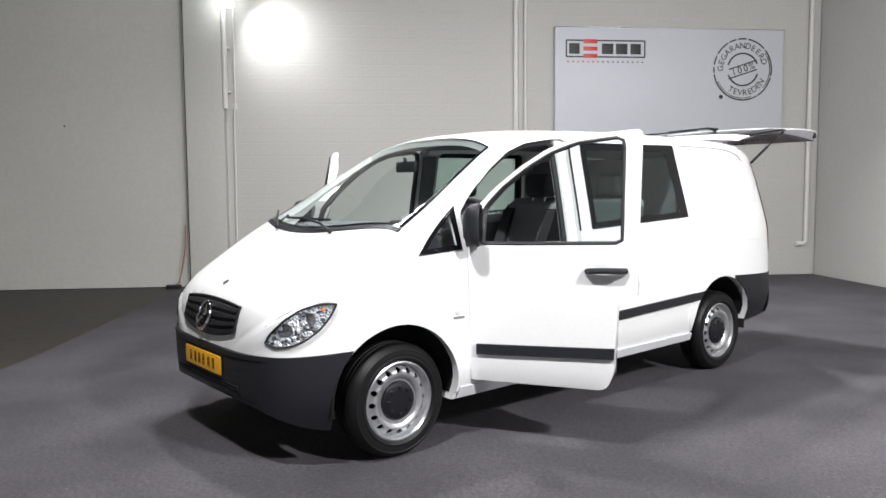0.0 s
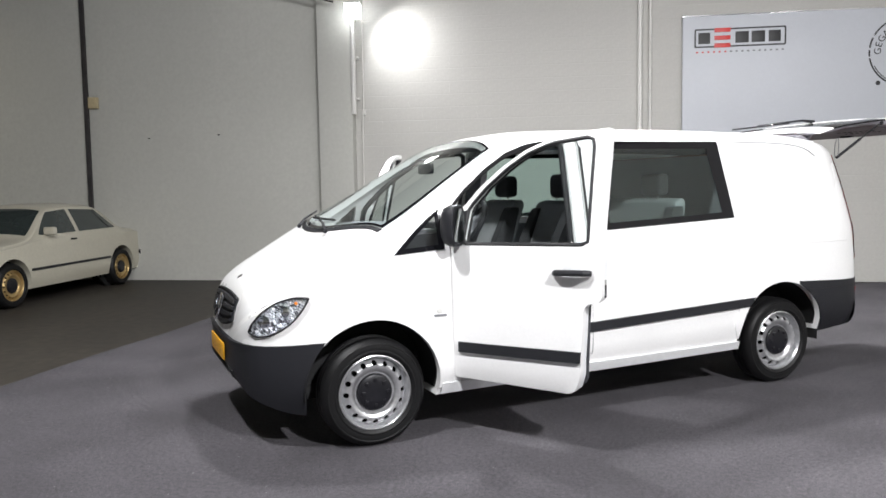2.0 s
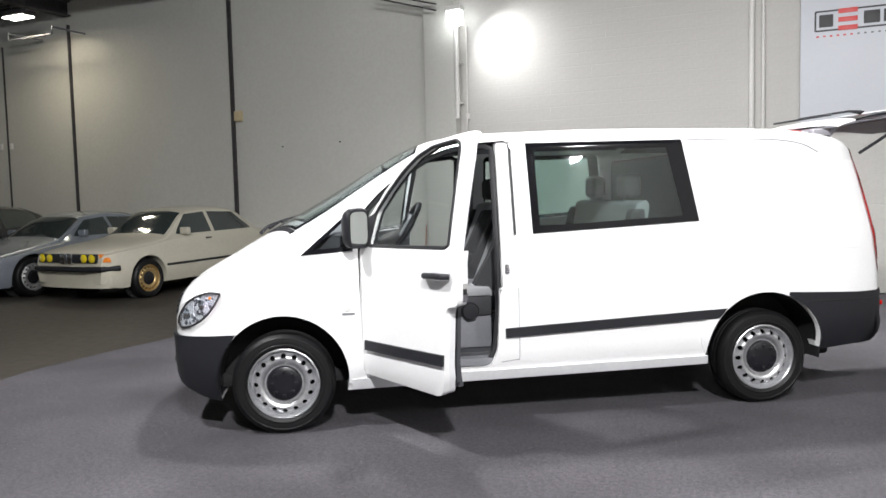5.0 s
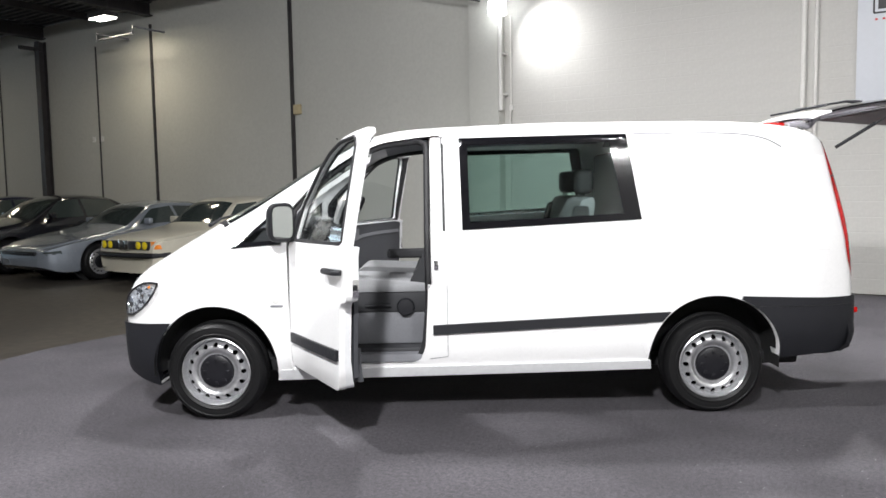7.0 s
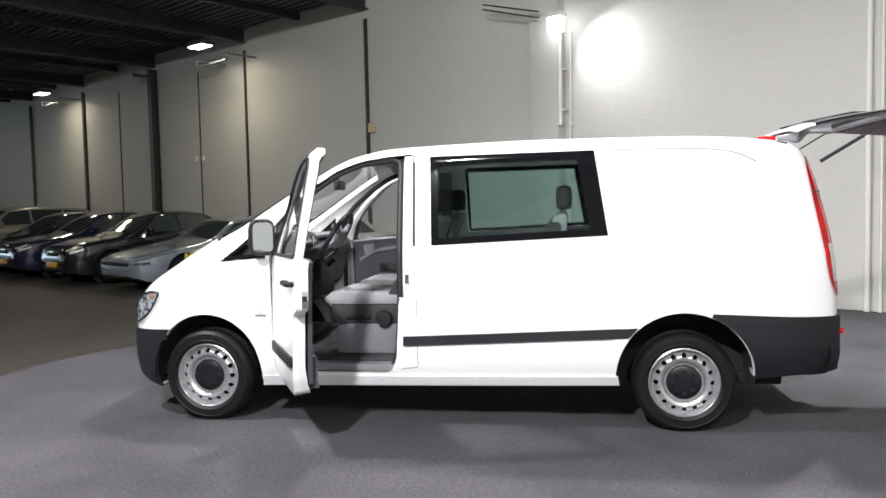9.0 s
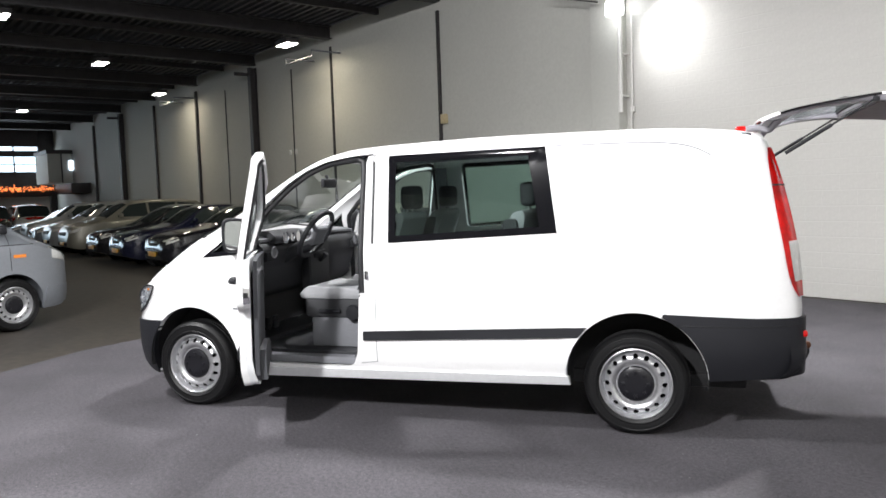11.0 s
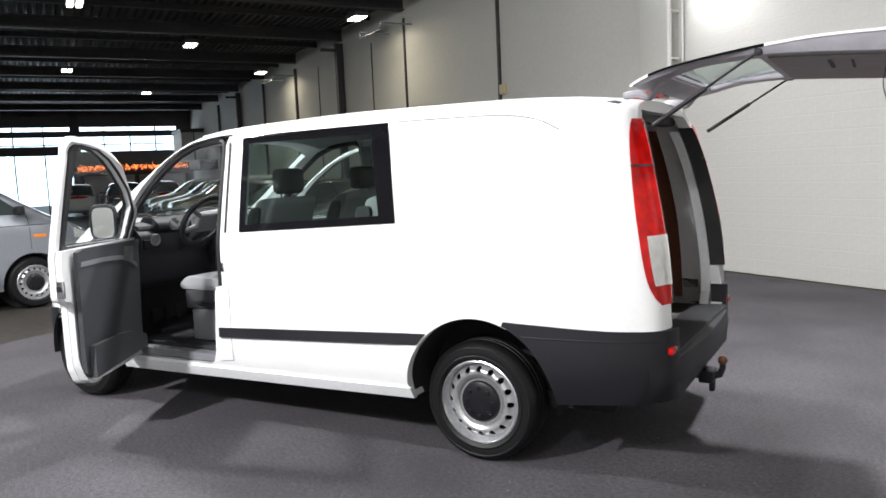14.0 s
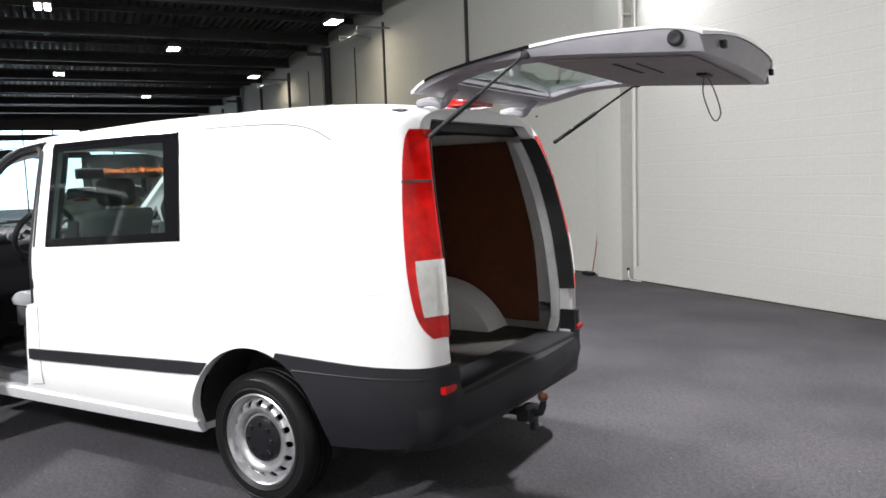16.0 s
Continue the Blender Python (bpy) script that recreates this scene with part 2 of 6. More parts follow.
def join(bm, t, m=None):
    if m is not None:
        bmesh.ops.transform(t, matrix=m, verts=t.verts)
    me = bpy.data.meshes.new("scrap")
    t.to_mesh(me)
    t.free()
    bm.from_mesh(me)
    bpy.data.meshes.remove(me)


def box(c, s, bevel=0.0, seg=2):
    return add_box(bmesh.new(), c, s, bevel, seg)


def add_tube(bm, pts, r, seg=10, caps=True):
    """A round bar along a line of points; r a number or one for each point."""
    pts = [Vector(p) for p in pts]
    rs = r if isinstance(r, (list, tuple)) else [r] * len(pts)
    rings, side = [], None
    for i, p in enumerate(pts):
        d = (pts[min(i + 1, len(pts) - 1)] - pts[max(i - 1, 0)]).normalized()
        if side is None:
            side = d.orthogonal().normalized()
        side = (side - d * side.dot(d)).normalized()
        up = d.cross(side)
        rings.append([bm.verts.new(p + rs[i] * (math.cos(a) * side + math.sin(a) * up)) for a in np.linspace(0, 2 * math.pi, seg, endpoint=False)])
    for a, b in zip(rings, rings[1:]):
        for k in range(seg):
            bm.faces.new((a[k], a[(k + 1) % seg], b[(k + 1) % seg], b[k]))
    if caps:
        bm.faces.new(rings[0][::-1])
        bm.faces.new(rings[-1])
    return bm


def tube(pts, r, seg=10):
    return add_tube(bmesh.new(), pts, r, seg)


def lathe(profile, seg=48, axis="y"):
    """Turns (radius, along) points round the axis; open ends are closed when they meet it."""
    bm = bmesh.new()
    rings = []
    for r, a in profile:
        ring = []
        for k in range(seg if r > 1e-5 else 1):
            t = 2 * math.pi * k / seg
            ring.append(bm.verts.new((r * math.cos(t), a, r * math.sin(t)) if axis == "y" else (r * math.cos(t), r * math.sin(t), a)))
        rings.append(ring)
    for a, b in zip(rings, rings[1:]):
        for k in range(seg):
            f = [a[k % len(a)], a[(k + 1) % len(a)], b[(k + 1) % len(b)], b[k % len(b)]]
            f = list(dict.fromkeys(f))
            if len(f) > 2:
                bm.faces.new(f)
    return bm


def prism(poly, axis, a, b):
    """A polygon pushed along an axis from a to b. axis y: points are (x, z); z: (x, y); x: (y, z)."""
    bm = bmesh.new()
    put = {"y": lambda p, t: (p[0], t, p[1]), "z": lambda p, t: (p[0], p[1], t), "x": lambda p, t: (t, p[0], p[1])}[axis]
    lo, hi = [bm.verts.new(put(p, a)) for p in poly], [bm.verts.new(put(p, b)) for p in poly]
    bm.faces.new(lo)
    bm.faces.new(hi[::-1])
    for k in range(len(poly)):
        j = (k + 1) % len(poly)
        bm.faces.new((lo[k], hi[k], hi[j], lo[j]))
    bmesh.ops.recalc_face_normals(bm, faces=bm.faces)
    return bm


def sheet(rows, thick=0.0, towards=None):
    """A curved sheet through rows of points; with thick, a solid one, set back along towards (a vector or a function of the point)."""
    bm = bmesh.new()
    nu, nv = len(rows), len(rows[0])
    front = [[bm.verts.new(p) for p in r] for r in rows]
    for i in range(nu - 1):
        for j in range(nv - 1):
            bm.faces.new((front[i][j], front[i + 1][j], front[i + 1][j + 1], front[i][j + 1]))
    if thick:
        back = [[bm.verts.new(Vector(p) + thick * Vector(towards(p) if callable(towards) else towards)) for p in r] for r in rows]
        for i in range(nu - 1):
            for j in range(nv - 1):
                bm.faces.new((back[i][j], back[i][j + 1], back[i + 1][j + 1], back[i + 1][j]))
        rim = [(i, 0) for i in range(nu)] + [(nu - 1, j) for j in range(1, nv)] + [(i, nv - 1) for i in range(nu - 2, -1, -1)] + [(0, j) for j in range(nv - 2, 0, -1)]
        for (a, b), (c, d) in zip(rim, rim[1:] + rim[:1]):
            bm.faces.new((front[a][b], back[a][b], back[c][d], front[c][d]))
    return bm


def ring_loft(rings, caps=True):
    bm = bmesh.new()
    vs = [[bm.verts.new(p) for p in r] for r in rings]
    n = len(rings[0])
    for a, b in zip(vs, vs[1:]):
        for k in range(n):
            bm.faces.new((a[k], a[(k + 1) % n], b[(k + 1) % n], b[k]))
    if caps:
        bm.faces.new(vs[0][::-1])
        bm.faces.new(vs[-1])
    bmesh.ops.recalc_face_normals(bm, faces=bm.faces)
    return bm


def carve(bm, cuts, keep=()):
    """bm less each cutter, and then only what lies in each of keep; returns a bmesh."""
    made = []

    def temp(b):
        me = bpy.data.meshes.new("scrap")
        b.to_mesh(me)
        b.free()
        ob = new("scrap", me)
        made.append(ob)
        return ob
    base = temp(bm)
    for op, group in (("DIFFERENCE", cuts), ("INTERSECT", keep)):
        for c in group:
            mod = base.modifiers.new("cut", "BOOLEAN")
            mod.operation, mod.solver, mod.object = op, "EXACT", temp(c)
    dg = bpy.context.evaluated_depsgraph_get()
    dg.update()
    out = bmesh.new()
    ev = base.evaluated_get(dg)
    out.from_mesh(ev.to_mesh())
    ev.to_mesh_clear()
    for ob in made:
        me = ob.data
        bpy.data.objects.remove(ob)
        bpy.data.meshes.remove(me)
    bmesh.ops.remove_doubles(out, verts=out.verts, dist=0.0002)
    return out


def flip_y(bm):
    bmesh.ops.scale(bm, vec=(1, -1, 1), verts=bm.verts)
    bmesh.ops.reverse_faces(bm, faces=bm.faces)
    return bm


def smooth_keys(keys):
    """A smooth curve through (x, value) keys, without overshoot."""
    xs, ys = np.array([k[0] for k in keys], float), np.array([k[1] for k in keys], float)
    d = np.diff(ys) / np.diff(xs)
    t = np.zeros(len(xs))
    for i in range(1, len(xs) - 1):
        t[i] = 0 if d[i - 1] * d[i] <= 0 else 2 * d[i - 1] * d[i] / (d[i - 1] + d[i])
    t[0], t[-1] = d[0], d[-1]

    def f(x):
        x = min(max(x, xs[0]), xs[-1])
        i = min(int(np.searchsorted(xs, x, side="right")) - 1, len(xs) - 2)
        h = xs[i + 1] - xs[i]
        s = (x - xs[i]) / h
        return float((1 + 2 * s) * (1 - s) ** 2 * ys[i] + s * (1 - s) ** 2 * h * t[i] + s * s * (3 - 2 * s) * ys[i + 1] + s * s * (s - 1) * h * t[i + 1])
    return f


class Skin:
    """A vehicle's outer form: for each x (nose at -x) a section from sill to waist, glass and roof. y is half the width."""

    def __init__(self, top, waist, roof, drop, under, belt, n=2.8, tilt=(), tilt_from=9.0, tuck=0.06, shrink=0.0):
        self.top, self.waist, self.roof, self.drop, self.under = (smooth_keys(k) for k in (top, waist, roof, drop, under))
        self.x0, self.x1, self.belt, self.n, self.tuck, self.s = top[0][0], top[-1][0], belt, n, tuck, shrink
        self.tilt, self.tilt_from = (smooth_keys(tilt) if tilt else None), tilt_from

    def at(self, x):
        s = self.s
        zt, w, ww, zb = self.top(x) - s, self.waist(x) - s, self.roof(x) - s, self.under(x) + s
        ze = max(zt - self.drop(x), zb + 0.02)
        return zt, w, min(ww, w), ze, min(self.belt, ze - 0.03 * (ze - zb)), zb

    def lean(self, x, z):
        if not self.tilt or x <= self.tilt_from:
            return x
        k = (x - self.tilt_from) / (self.x1 - self.tilt_from)
        return x - self.tilt(z) * k * k * (3 - 2 * k)

    def half(self, x, z):
        zt, w, ww, ze, zc, zb = self.at(x)
        if z <= zc:
            k = max(0.0, min(1.0, (z - zb) / 0.22))
            return w * (1 - self.tuck * (1 - k) ** 2) - 0.012 * max(0, (z - 0.55) / max(zc - 0.55, 0.1)) if zc > 0.6 else w * (1 - self.tuck * (1 - k) ** 2)
        wc = self.half(x, zc)
        if z <= ze:
            return wc + (ww - wc) * ((z - zc) / max(ze - zc, 1e-4)) ** 1.1
        return ww * max(0.0, 1 - min(1, (z - ze) / max(zt - ze, 1e-4)) ** self.n) ** (1 / self.n)

    def crown(self, x, y):
        zt, w, ww, ze, zc, zb = self.at(x)
        return ze + (zt - ze) * max(0.0, 1 - min(1, abs(y) / ww) ** self.n) ** (1 / self.n)

    def side(self, x, z, off=0.0, sign=-1):
        return Vector((self.lean(x, z), sign * (self.half(x, z) + off), z))

    def over(self, x, y, off=0.0):
        z = self.crown(x, y)
        e = 0.01
        nrm = Vector((-(self.crown(x + e, y) - self.crown(x - e, y)) / (2 * e), -(self.crown(x, y + e) - self.crown(x, y - e)) / (2 * e), 1)).normalized()
        return Vector((self.lean(x, z), y, z)) + off * nrm

    def ring(self, x, low=9, mid=9, arc=14):
        zt, w, ww, ze, zc, zb = self.at(x)
        pts = []
        for z in np.linspace(zb, zc, low):
            pts.append((self.half(x, z), z))
        for z in np.linspace(zc, ze, mid)[1:]:
            pts.append((self.half(x, z), z))
        for a in np.linspace(0, math.pi / 2, arc)[1:]:
            pts.append((ww * math.cos(a) ** (2 / self.n) if a < 1.5707 else 0.0, ze + (zt - ze) * math.sin(a) ** (2 / self.n)))
        full = [(self.lean(x, z), -y, z) for y, z in pts] + [(self.lean(x, z), y, z) for y, z in pts[-2::-1]]
        return full

    def hull(self, xs):
        return ring_loft([self.ring(x) for x in xs])

    def patch(self, low, high, off=0.004, thick=0.0, nx=24, nz=6, sign=-1):
        """A piece of the side between two lines of (x, z) points, laid on the skin."""
        lo, hi = resample(low, nx), resample(high, nx)
        rows = [[self.side(a[0] + (b[0] - a[0]) * t, a[1] + (b[1] - a[1]) * t, off, sign) for t in np.linspace(0, 1, nz)] for a, b in zip(lo, hi)]
        return sheet(rows, thick, (0, -sign, 0))



def resample(pts, n):
    p = np.array(pts, float)
    d = np.r_[0, np.cumsum(np.hypot(*np.diff(p, axis=0).T))]
    t = np.linspace(0, d[-1], n)
    return np.c_[np.interp(t, d, p[:, 0]), np.interp(t, d, p[:, 1])]


def rounded(poly, r, seg=4):
    """The polygon with its corners rounded."""
    out = []
    n = len(poly)
    for i in range(n):
        p, a, b = Vector(poly[i]), Vector(poly[i - 1]), Vector(poly[(i + 1) % n])
        da, db = (a - p), (b - p)
        k = min(r, da.length * 0.45, db.length * 0.45)
        s, e = p + da.normalized() * k, p + db.normalized() * k
        for t in np.linspace(0, 1, seg + 1):
            out.append(tuple((1 - t) ** 2 * s + 2 * t * (1 - t) * p + t * t * e))
    return out


def curve(pts, per=6):
    """A smooth line through points."""
    p = [np.array(q, float) for q in pts]
    p = [2 * p[0] - p[1]] + p + [2 * p[-1] - p[-2]]
    out = []
    for a, b, c, d in zip(p, p[1:], p[2:], p[3:]):
        for t in np.linspace(0, 1, per, endpoint=False):
            out.append(tuple(0.5 * (2 * b + (c - a) * t + (2 * a - 5 * b + 4 * c - d) * t * t + (3 * b - a - 3 * c + d) * t ** 3)))
    return out + [tuple(p[-2])]

# ---- the hall ----
U0, U1, DEPTH, CEIL = -40.0, 9.9, 18.0, 5.75      # along the wall, and out from it

floor = solid("floor", box(((U0 + U1) / 2, -DEPTH / 2, -0.11), (U1 - U0 + 1, DEPTH + 1, 0.2)), CONCRETE,
              "worn grey concrete hall floor with stains", "floor", kind="structure", m=ROOM, smooth=0)

# the carpet: straight along the walls, a rounded edge towards the parked cars
edge = [(0.0, 0.18), (-0.46, 0.25), (-0.50, 2.2), (-0.58, 4.5), (-0.70, 5.8), (-0.74, 7.0), (-0.58, 7.8), (0.12, 9.0), (0.55, 10.0), (1.1, 11.2), (2.2, 12.7), (4.2, 14.6), (U1 - 0.02, 16.6)]
cx, cn = smooth_keys([(i, p[0]) for i, p in enumerate(edge)]), smooth_keys([(i, p[1]) for i, p in enumerate(edge)])
outline = [(cx(i), -cn(i)) for i in np.linspace(0, len(edge) - 1, 90)] + [(U1 - 0.02, -0.02)]
tagged(solid("carpet", prism(outline, "z", -0.008, 0.0), CARPET, m=ROOM, smooth=0),
       "dark grey needle-felt carpet laid over the concrete", "carpet", kind="structure")

# long wall: the plain plastered stretch, the pilaster, the brick stretch
wall_long = solid("wall_long", box(((U0 - 0.3) / 2, 0.17, CEIL / 2), (abs(U0) - 0.3, 0.3, CEIL)), WALL_PAINT,
                  "pale grey painted plaster wall of the hall", "wall", kind="structure", m=ROOM, smooth=0)
wall_brick = solid("wall_brick", box(((U1 + 0.25) / 2, 0.19, CEIL / 2), (U1 - 0.25 + 0.3, 0.3, CEIL)), BRICK_PAINT,
                   "white painted brick wall behind the van", "wall", kind="structure", m=ROOM, smooth=0)
solid("pilaster", box((0.03, 0.05, CEIL / 2), (0.56, 0.42, CEIL), 0.012), WALL_PAINT,
      "white painted square wall pilaster", "pilaster", kind="structure", m=ROOM)
solid("wall_side", box((U1 + 0.15, -DEPTH / 2, CEIL / 2), (0.3, DEPTH, CEIL)), BRICK_PAINT,
      "white painted side wall", "wall", kind="structure", m=ROOM, smooth=0)
solid("wall_back", box(((U0 + U1) / 2, -DEPTH - 0.15, CEIL / 2), (U1 - U0 + 0.6, 0.3, CEIL)), WALL_PAINT,
      "pale painted wall across the hall", "wall", kind="structure", m=ROOM, smooth=0)


# far end of the hall: piers, glazing, lintels
end = thing("window_end", "glazed end of the hall with steel posts and bright daylight", "window", kind="structure", m=ROOM)
for n, w in ((0.4, 0.8), (6.3, 0.5), (12.3, 0.5), (17.6, 0.9)):
    part("pier", box((U0 + 0.2, -n, CEIL / 2), (0.4, w, CEIL), 0.01), BEAM_STEEL, end)
for z, h in ((5.30, 0.92), (4.45, 0.32), (3.85, 0.05)):
    part("lintel", box((U0 + 0.15, -DEPTH / 2, z), (0.3, DEPTH, h)), BEAM_STEEL, end)
part("lintel", box((U0 + 0.16, -3.2, 2.85), (0.3, 6.0, 1.2)), BEAM_STEEL, end)
part("lintel", box((U0 + 0.16, -12.2, 3.53), (0.3, 11.6, 0.5)), BEAM_STEEL, end)
for n in (2.0, 3.4, 4.8, 7.9, 9.4, 10.9, 13.8, 15.2):
    part("mullion", box((U0 + 0.12, -n, CEIL / 2), (0.1, 0.07, CEIL)), BEAM_STEEL, end)
for n in (3.3, 9.3, 15.0):
    part("pane", box((U0 + 0.05, -n, 2.4), (0.012, 5.6, 4.6)), CLEAR, end)
solid("backdrop", box((U0 - 3, -DEPTH / 2, 3.2), (0.1, DEPTH + 6, 5.5)), WINDOW_GLOW, "bright overcast sky outside the glazed end", "sky", kind="structure", m=ROOM)

# ceiling: trapezoid deck in one mesh
bm = bmesh.new()
pitch = 0.2
prof = []
n = 0.0
while n < DEPTH + 0.2:
    prof += [(-n, CEIL), (-n - 0.08, CEIL), (-n - 0.105, CEIL + 0.075), (-n - 0.175, CEIL + 0.075)]
    n += pitch
vs = [[bm.verts.new((u, y, z)) for y, z in prof] for u in (U0 - 0.2, U1 + 0.3)]
for k in range(len(prof) - 1):
    bm.faces.new((vs[0][k], vs[0][k + 1], vs[1][k + 1], vs[1][k]))
add_box(bm, ((U0 + U1) / 2, -DEPTH / 2, CEIL + 0.2), (U1 - U0 + 1, DEPTH + 1, 0.1))
solid("ceiling", bm, CEILING_STEEL, "dark corrugated steel roof deck", "ceiling", kind="structure", m=ROOM, smooth=0)


def steel_beam(u, lo=5.42):
    """An I-beam across the hall."""
    bm = bmesh.new()
    for z, w, h in ((CEIL - 0.02, 0.2, 0.03), (lo + 0.015, 0.2, 0.03), ((CEIL + lo) / 2, 0.02, CEIL - lo)):
        add_box(bm, (u, -DEPTH / 2, z), (w, DEPTH, h))
    return bm


for u in (-4.42, -8.75, -13.1, -17.7, -22.0, -26.5, -31.0, -35.5):
    solid("ceiling_beam", steel_beam(u), BEAM_STEEL, "dark steel I-beam under the roof deck", "beam", "roof beams", "structure", ROOM, 0)
for u in (-2.2, -6.6, -10.9, -15.4, -19.9, -24.2, -28.7, -33.2):
    solid("ceiling_purlin", box((u, -DEPTH / 2, 5.67), (0.10, DEPTH, 0.14)), BEAM_STEEL, "dark steel purlin across the hall", "beam", "roof purlins", "structure", ROOM, 0)

# posts along the plastered wall
for u, w, d in ((-4.42, 0.075, 0.05), (-8.75, 0.06, 0.045), (-17.8, 0.12, 0.08), (-22.2, 0.1, 0.08), (-31, 0.12, 0.1)):
    solid("wall_post", box((u, -d / 2 + 0.02, CEIL / 2 - 0.25), (w, d, CEIL - 0.5), 0.006), BEAM_STEEL, "slim dark steel post on the wall", "post", "wall posts", "structure", ROOM)
for u in (-13.1, -26.3):
    bm = bmesh.new()
    for y, w, h in ((-0.02, 0.2, 0.02), (-0.2, 0.2, 0.02), (-0.11, 0.02, 0.18)):
        add_box(bm, (u, y, CEIL / 2 - 0.2), (w, h, CEIL - 0.4))
    add_box(bm, (u, -0.35, 5.15), (0.08, 0.6, 0.09))
    solid("wall_column", bm, BEAM_STEEL, "dark steel H-column with a bracket under the beam", "column", "wall columns", "structure", ROOM, 0)
for u in (-10.9, -15.4):
    solid("wall_joint_trim", box((u, 0.012, 2.5), (0.035, 0.03, 5.0)), BEAM_STEEL, "dark vertical joint in the wall panels", "trim", kind="structure", m=ROOM, smooth=0)

# ---- the van ----
FORM = dict(
    top=[(-0.73, 0.60), (-0.725, 0.66), (-0.71, 0.75), (-0.68, 0.845), (-0.63, 0.92), (-0.55, 0.983), (-0.38, 1.08), (-0.10, 1.240), (0.30, 1.462), (0.66, 1.675), (0.86, 1.785), (1.02, 1.845), (1.25, 1.885),
         (1.6, 1.902), (2.3, 1.918), (3.1, 1.914), (3.7, 1.895), (4.0, 1.872), (4.15, 1.85)],
    waist=[(-0.73, 0.26), (-0.72, 0.40), (-0.70, 0.52), (-0.67, 0.615), (-0.63, 0.69), (-0.55, 0.763), (-0.47, 0.81), (-0.38, 0.847), (-0.1, 0.898), (0.3, 0.915), (1.0, 0.925), (3.4, 0.925), (3.62, 0.922), (3.82, 0.909), (3.95, 0.884), (4.04, 0.856), (4.09, 0.828), (4.125, 0.788), (4.15, 0.725)],
    roof=[(-0.73, 0.20), (-0.715, 0.36), (-0.68, 0.52), (-0.63, 0.60), (-0.55, 0.66), (-0.38, 0.73), (-0.10, 0.80), (0.1, 0.825), (0.5, 0.815), (1.0, 0.80), (3.6, 0.80), (3.9, 0.775), (4.05, 0.73), (4.12, 0.69), (4.15, 0.62)],
    drop=[(-0.73, 0.06), (-0.66, 0.10), (-0.38, 0.12), (-0.1, 0.13), (0.3, 0.19), (0.8, 0.2), (1.2, 0.18), (4.15, 0.18)],
    under=[(-0.73, 0.475), (-0.72, 0.43), (-0.695, 0.375), (-0.65, 0.32), (-0.58, 0.275), (-0.5, 0.245), (-0.4, 0.225), (0.45, 0.25), (2.8, 0.29), (3.6, 0.36), (4.15, 0.40)],
    belt=1.12, tilt=[(0.3, 0.0), (0.75, 0.0), (1.1, 0.025), (1.46, 0.09), (1.70, 0.155), (1.92, 0.24)], tilt_from=3.2)
NOSE_OUT = {k: [(x - 0.014 if x < -0.6 else x, v) for x, v in FORM[k]] for k in ("top", "waist", "roof", "drop", "under")}
skin, inner, proud = Skin(**FORM), Skin(**FORM, shrink=0.035), Skin(**{**FORM, **NOSE_OUT}, shrink=-0.012)
STATIONS = sorted([-0.73, -0.727, -0.722, -0.715, -0.705, -0.69, -0.67, -0.648] + list(np.linspace(-0.62, 3.9, 62)) + [3.97, 4.02, 4.05, 4.075, 4.095, 4.11, 4.125, 4.138, 4.145, 4.15])
INNER_STATIONS = list(np.linspace(-0.5, 4.08, 40))


def shell(outer):
    return carve(outer.hull(STATIONS), [inner.hull(INNER_STATIONS)])


def wheel_disc(x, r, y0, y1, z=0.34, seg=40):
    return prism([(x + r * math.cos(a), z + r * math.sin(a)) for a in np.linspace(0, 2 * math.pi, seg, endpoint=False)], "y", y0, y1)


DOOR = [(0.50, 0.355), (0.485, 0.70), (0.48, 1.13), (0.49, 1.345), (0.62, 1.485), (0.78, 1.615), (0.94, 1.715), (1.10, 1.772), (1.30, 1.801), (1.455, 1.812), (1.476, 1.79), (1.482, 1.20), (1.482, 0.905), (1.465, 0.875), (1.40, 0.862),
        (1.376, 0.835), (1.37, 0.70), (1.355, 0.46), (1.32, 0.375), (1.28, 0.355)]
DOOR_IN = [(0.50, 0.355), (0.485, 0.70), (0.48, 1.13), (0.49, 1.345), (0.62, 1.485), (0.78, 1.615), (0.94, 1.715), (1.10, 1.772), (1.355, 1.797), (1.385, 1.77), (1.392, 1.20), (1.388, 0.72), (1.36, 0.46), (1.325, 0.375), (1.28, 0.355)]
DOOR_GLASS = [(0.575, 1.165), (0.58, 1.372), (0.69, 1.492), (0.84, 1.607), (0.97, 1.685), (1.12, 1.738), (1.355, 1.763), (1.38, 1.74), (1.388, 1.185)]
SIDE_GLASS = [(1.60, 1.205), (1.585, 1.79), (2.655, 1.80), (2.735, 1.255)]
QUARTER = [(0.125, 1.112), (0.448, 1.135), (0.455, 1.39)]
REAR_HALF = [(0.62, 0.60), (0.685, 0.66), (0.692, 0.85), (0.68, 1.1), (0.65, 1.4), (0.575, 1.67), (0.48, 1.785)]
REAR_HOLE = [(-y, z) for y, z in REAR_HALF] + REAR_HALF[::-1]
SCREEN_W = (0.79, 0.665)


def screen_point(t, s, grow=0.0):
    """Windscreen: t across from -1 to 1, s from the base to the roof."""
    w = SCREEN_W[0] + (SCREEN_W[1] - SCREEN_W[0]) * s + grow
    lo, hi = -0.10 + 0.20 * t * t - grow, 0.955 - 0.075 * t * t + grow
    return lo + (hi - lo) * s, w * t


def shrink_poly(poly, d):
    """The polygon drawn in by about d."""
    c = Vector((sum(p[0] for p in poly) / len(poly), sum(p[1] for p in poly) / len(poly)))
    return [tuple(Vector(p) + (c - Vector(p)).normalized() * d) for p in poly]


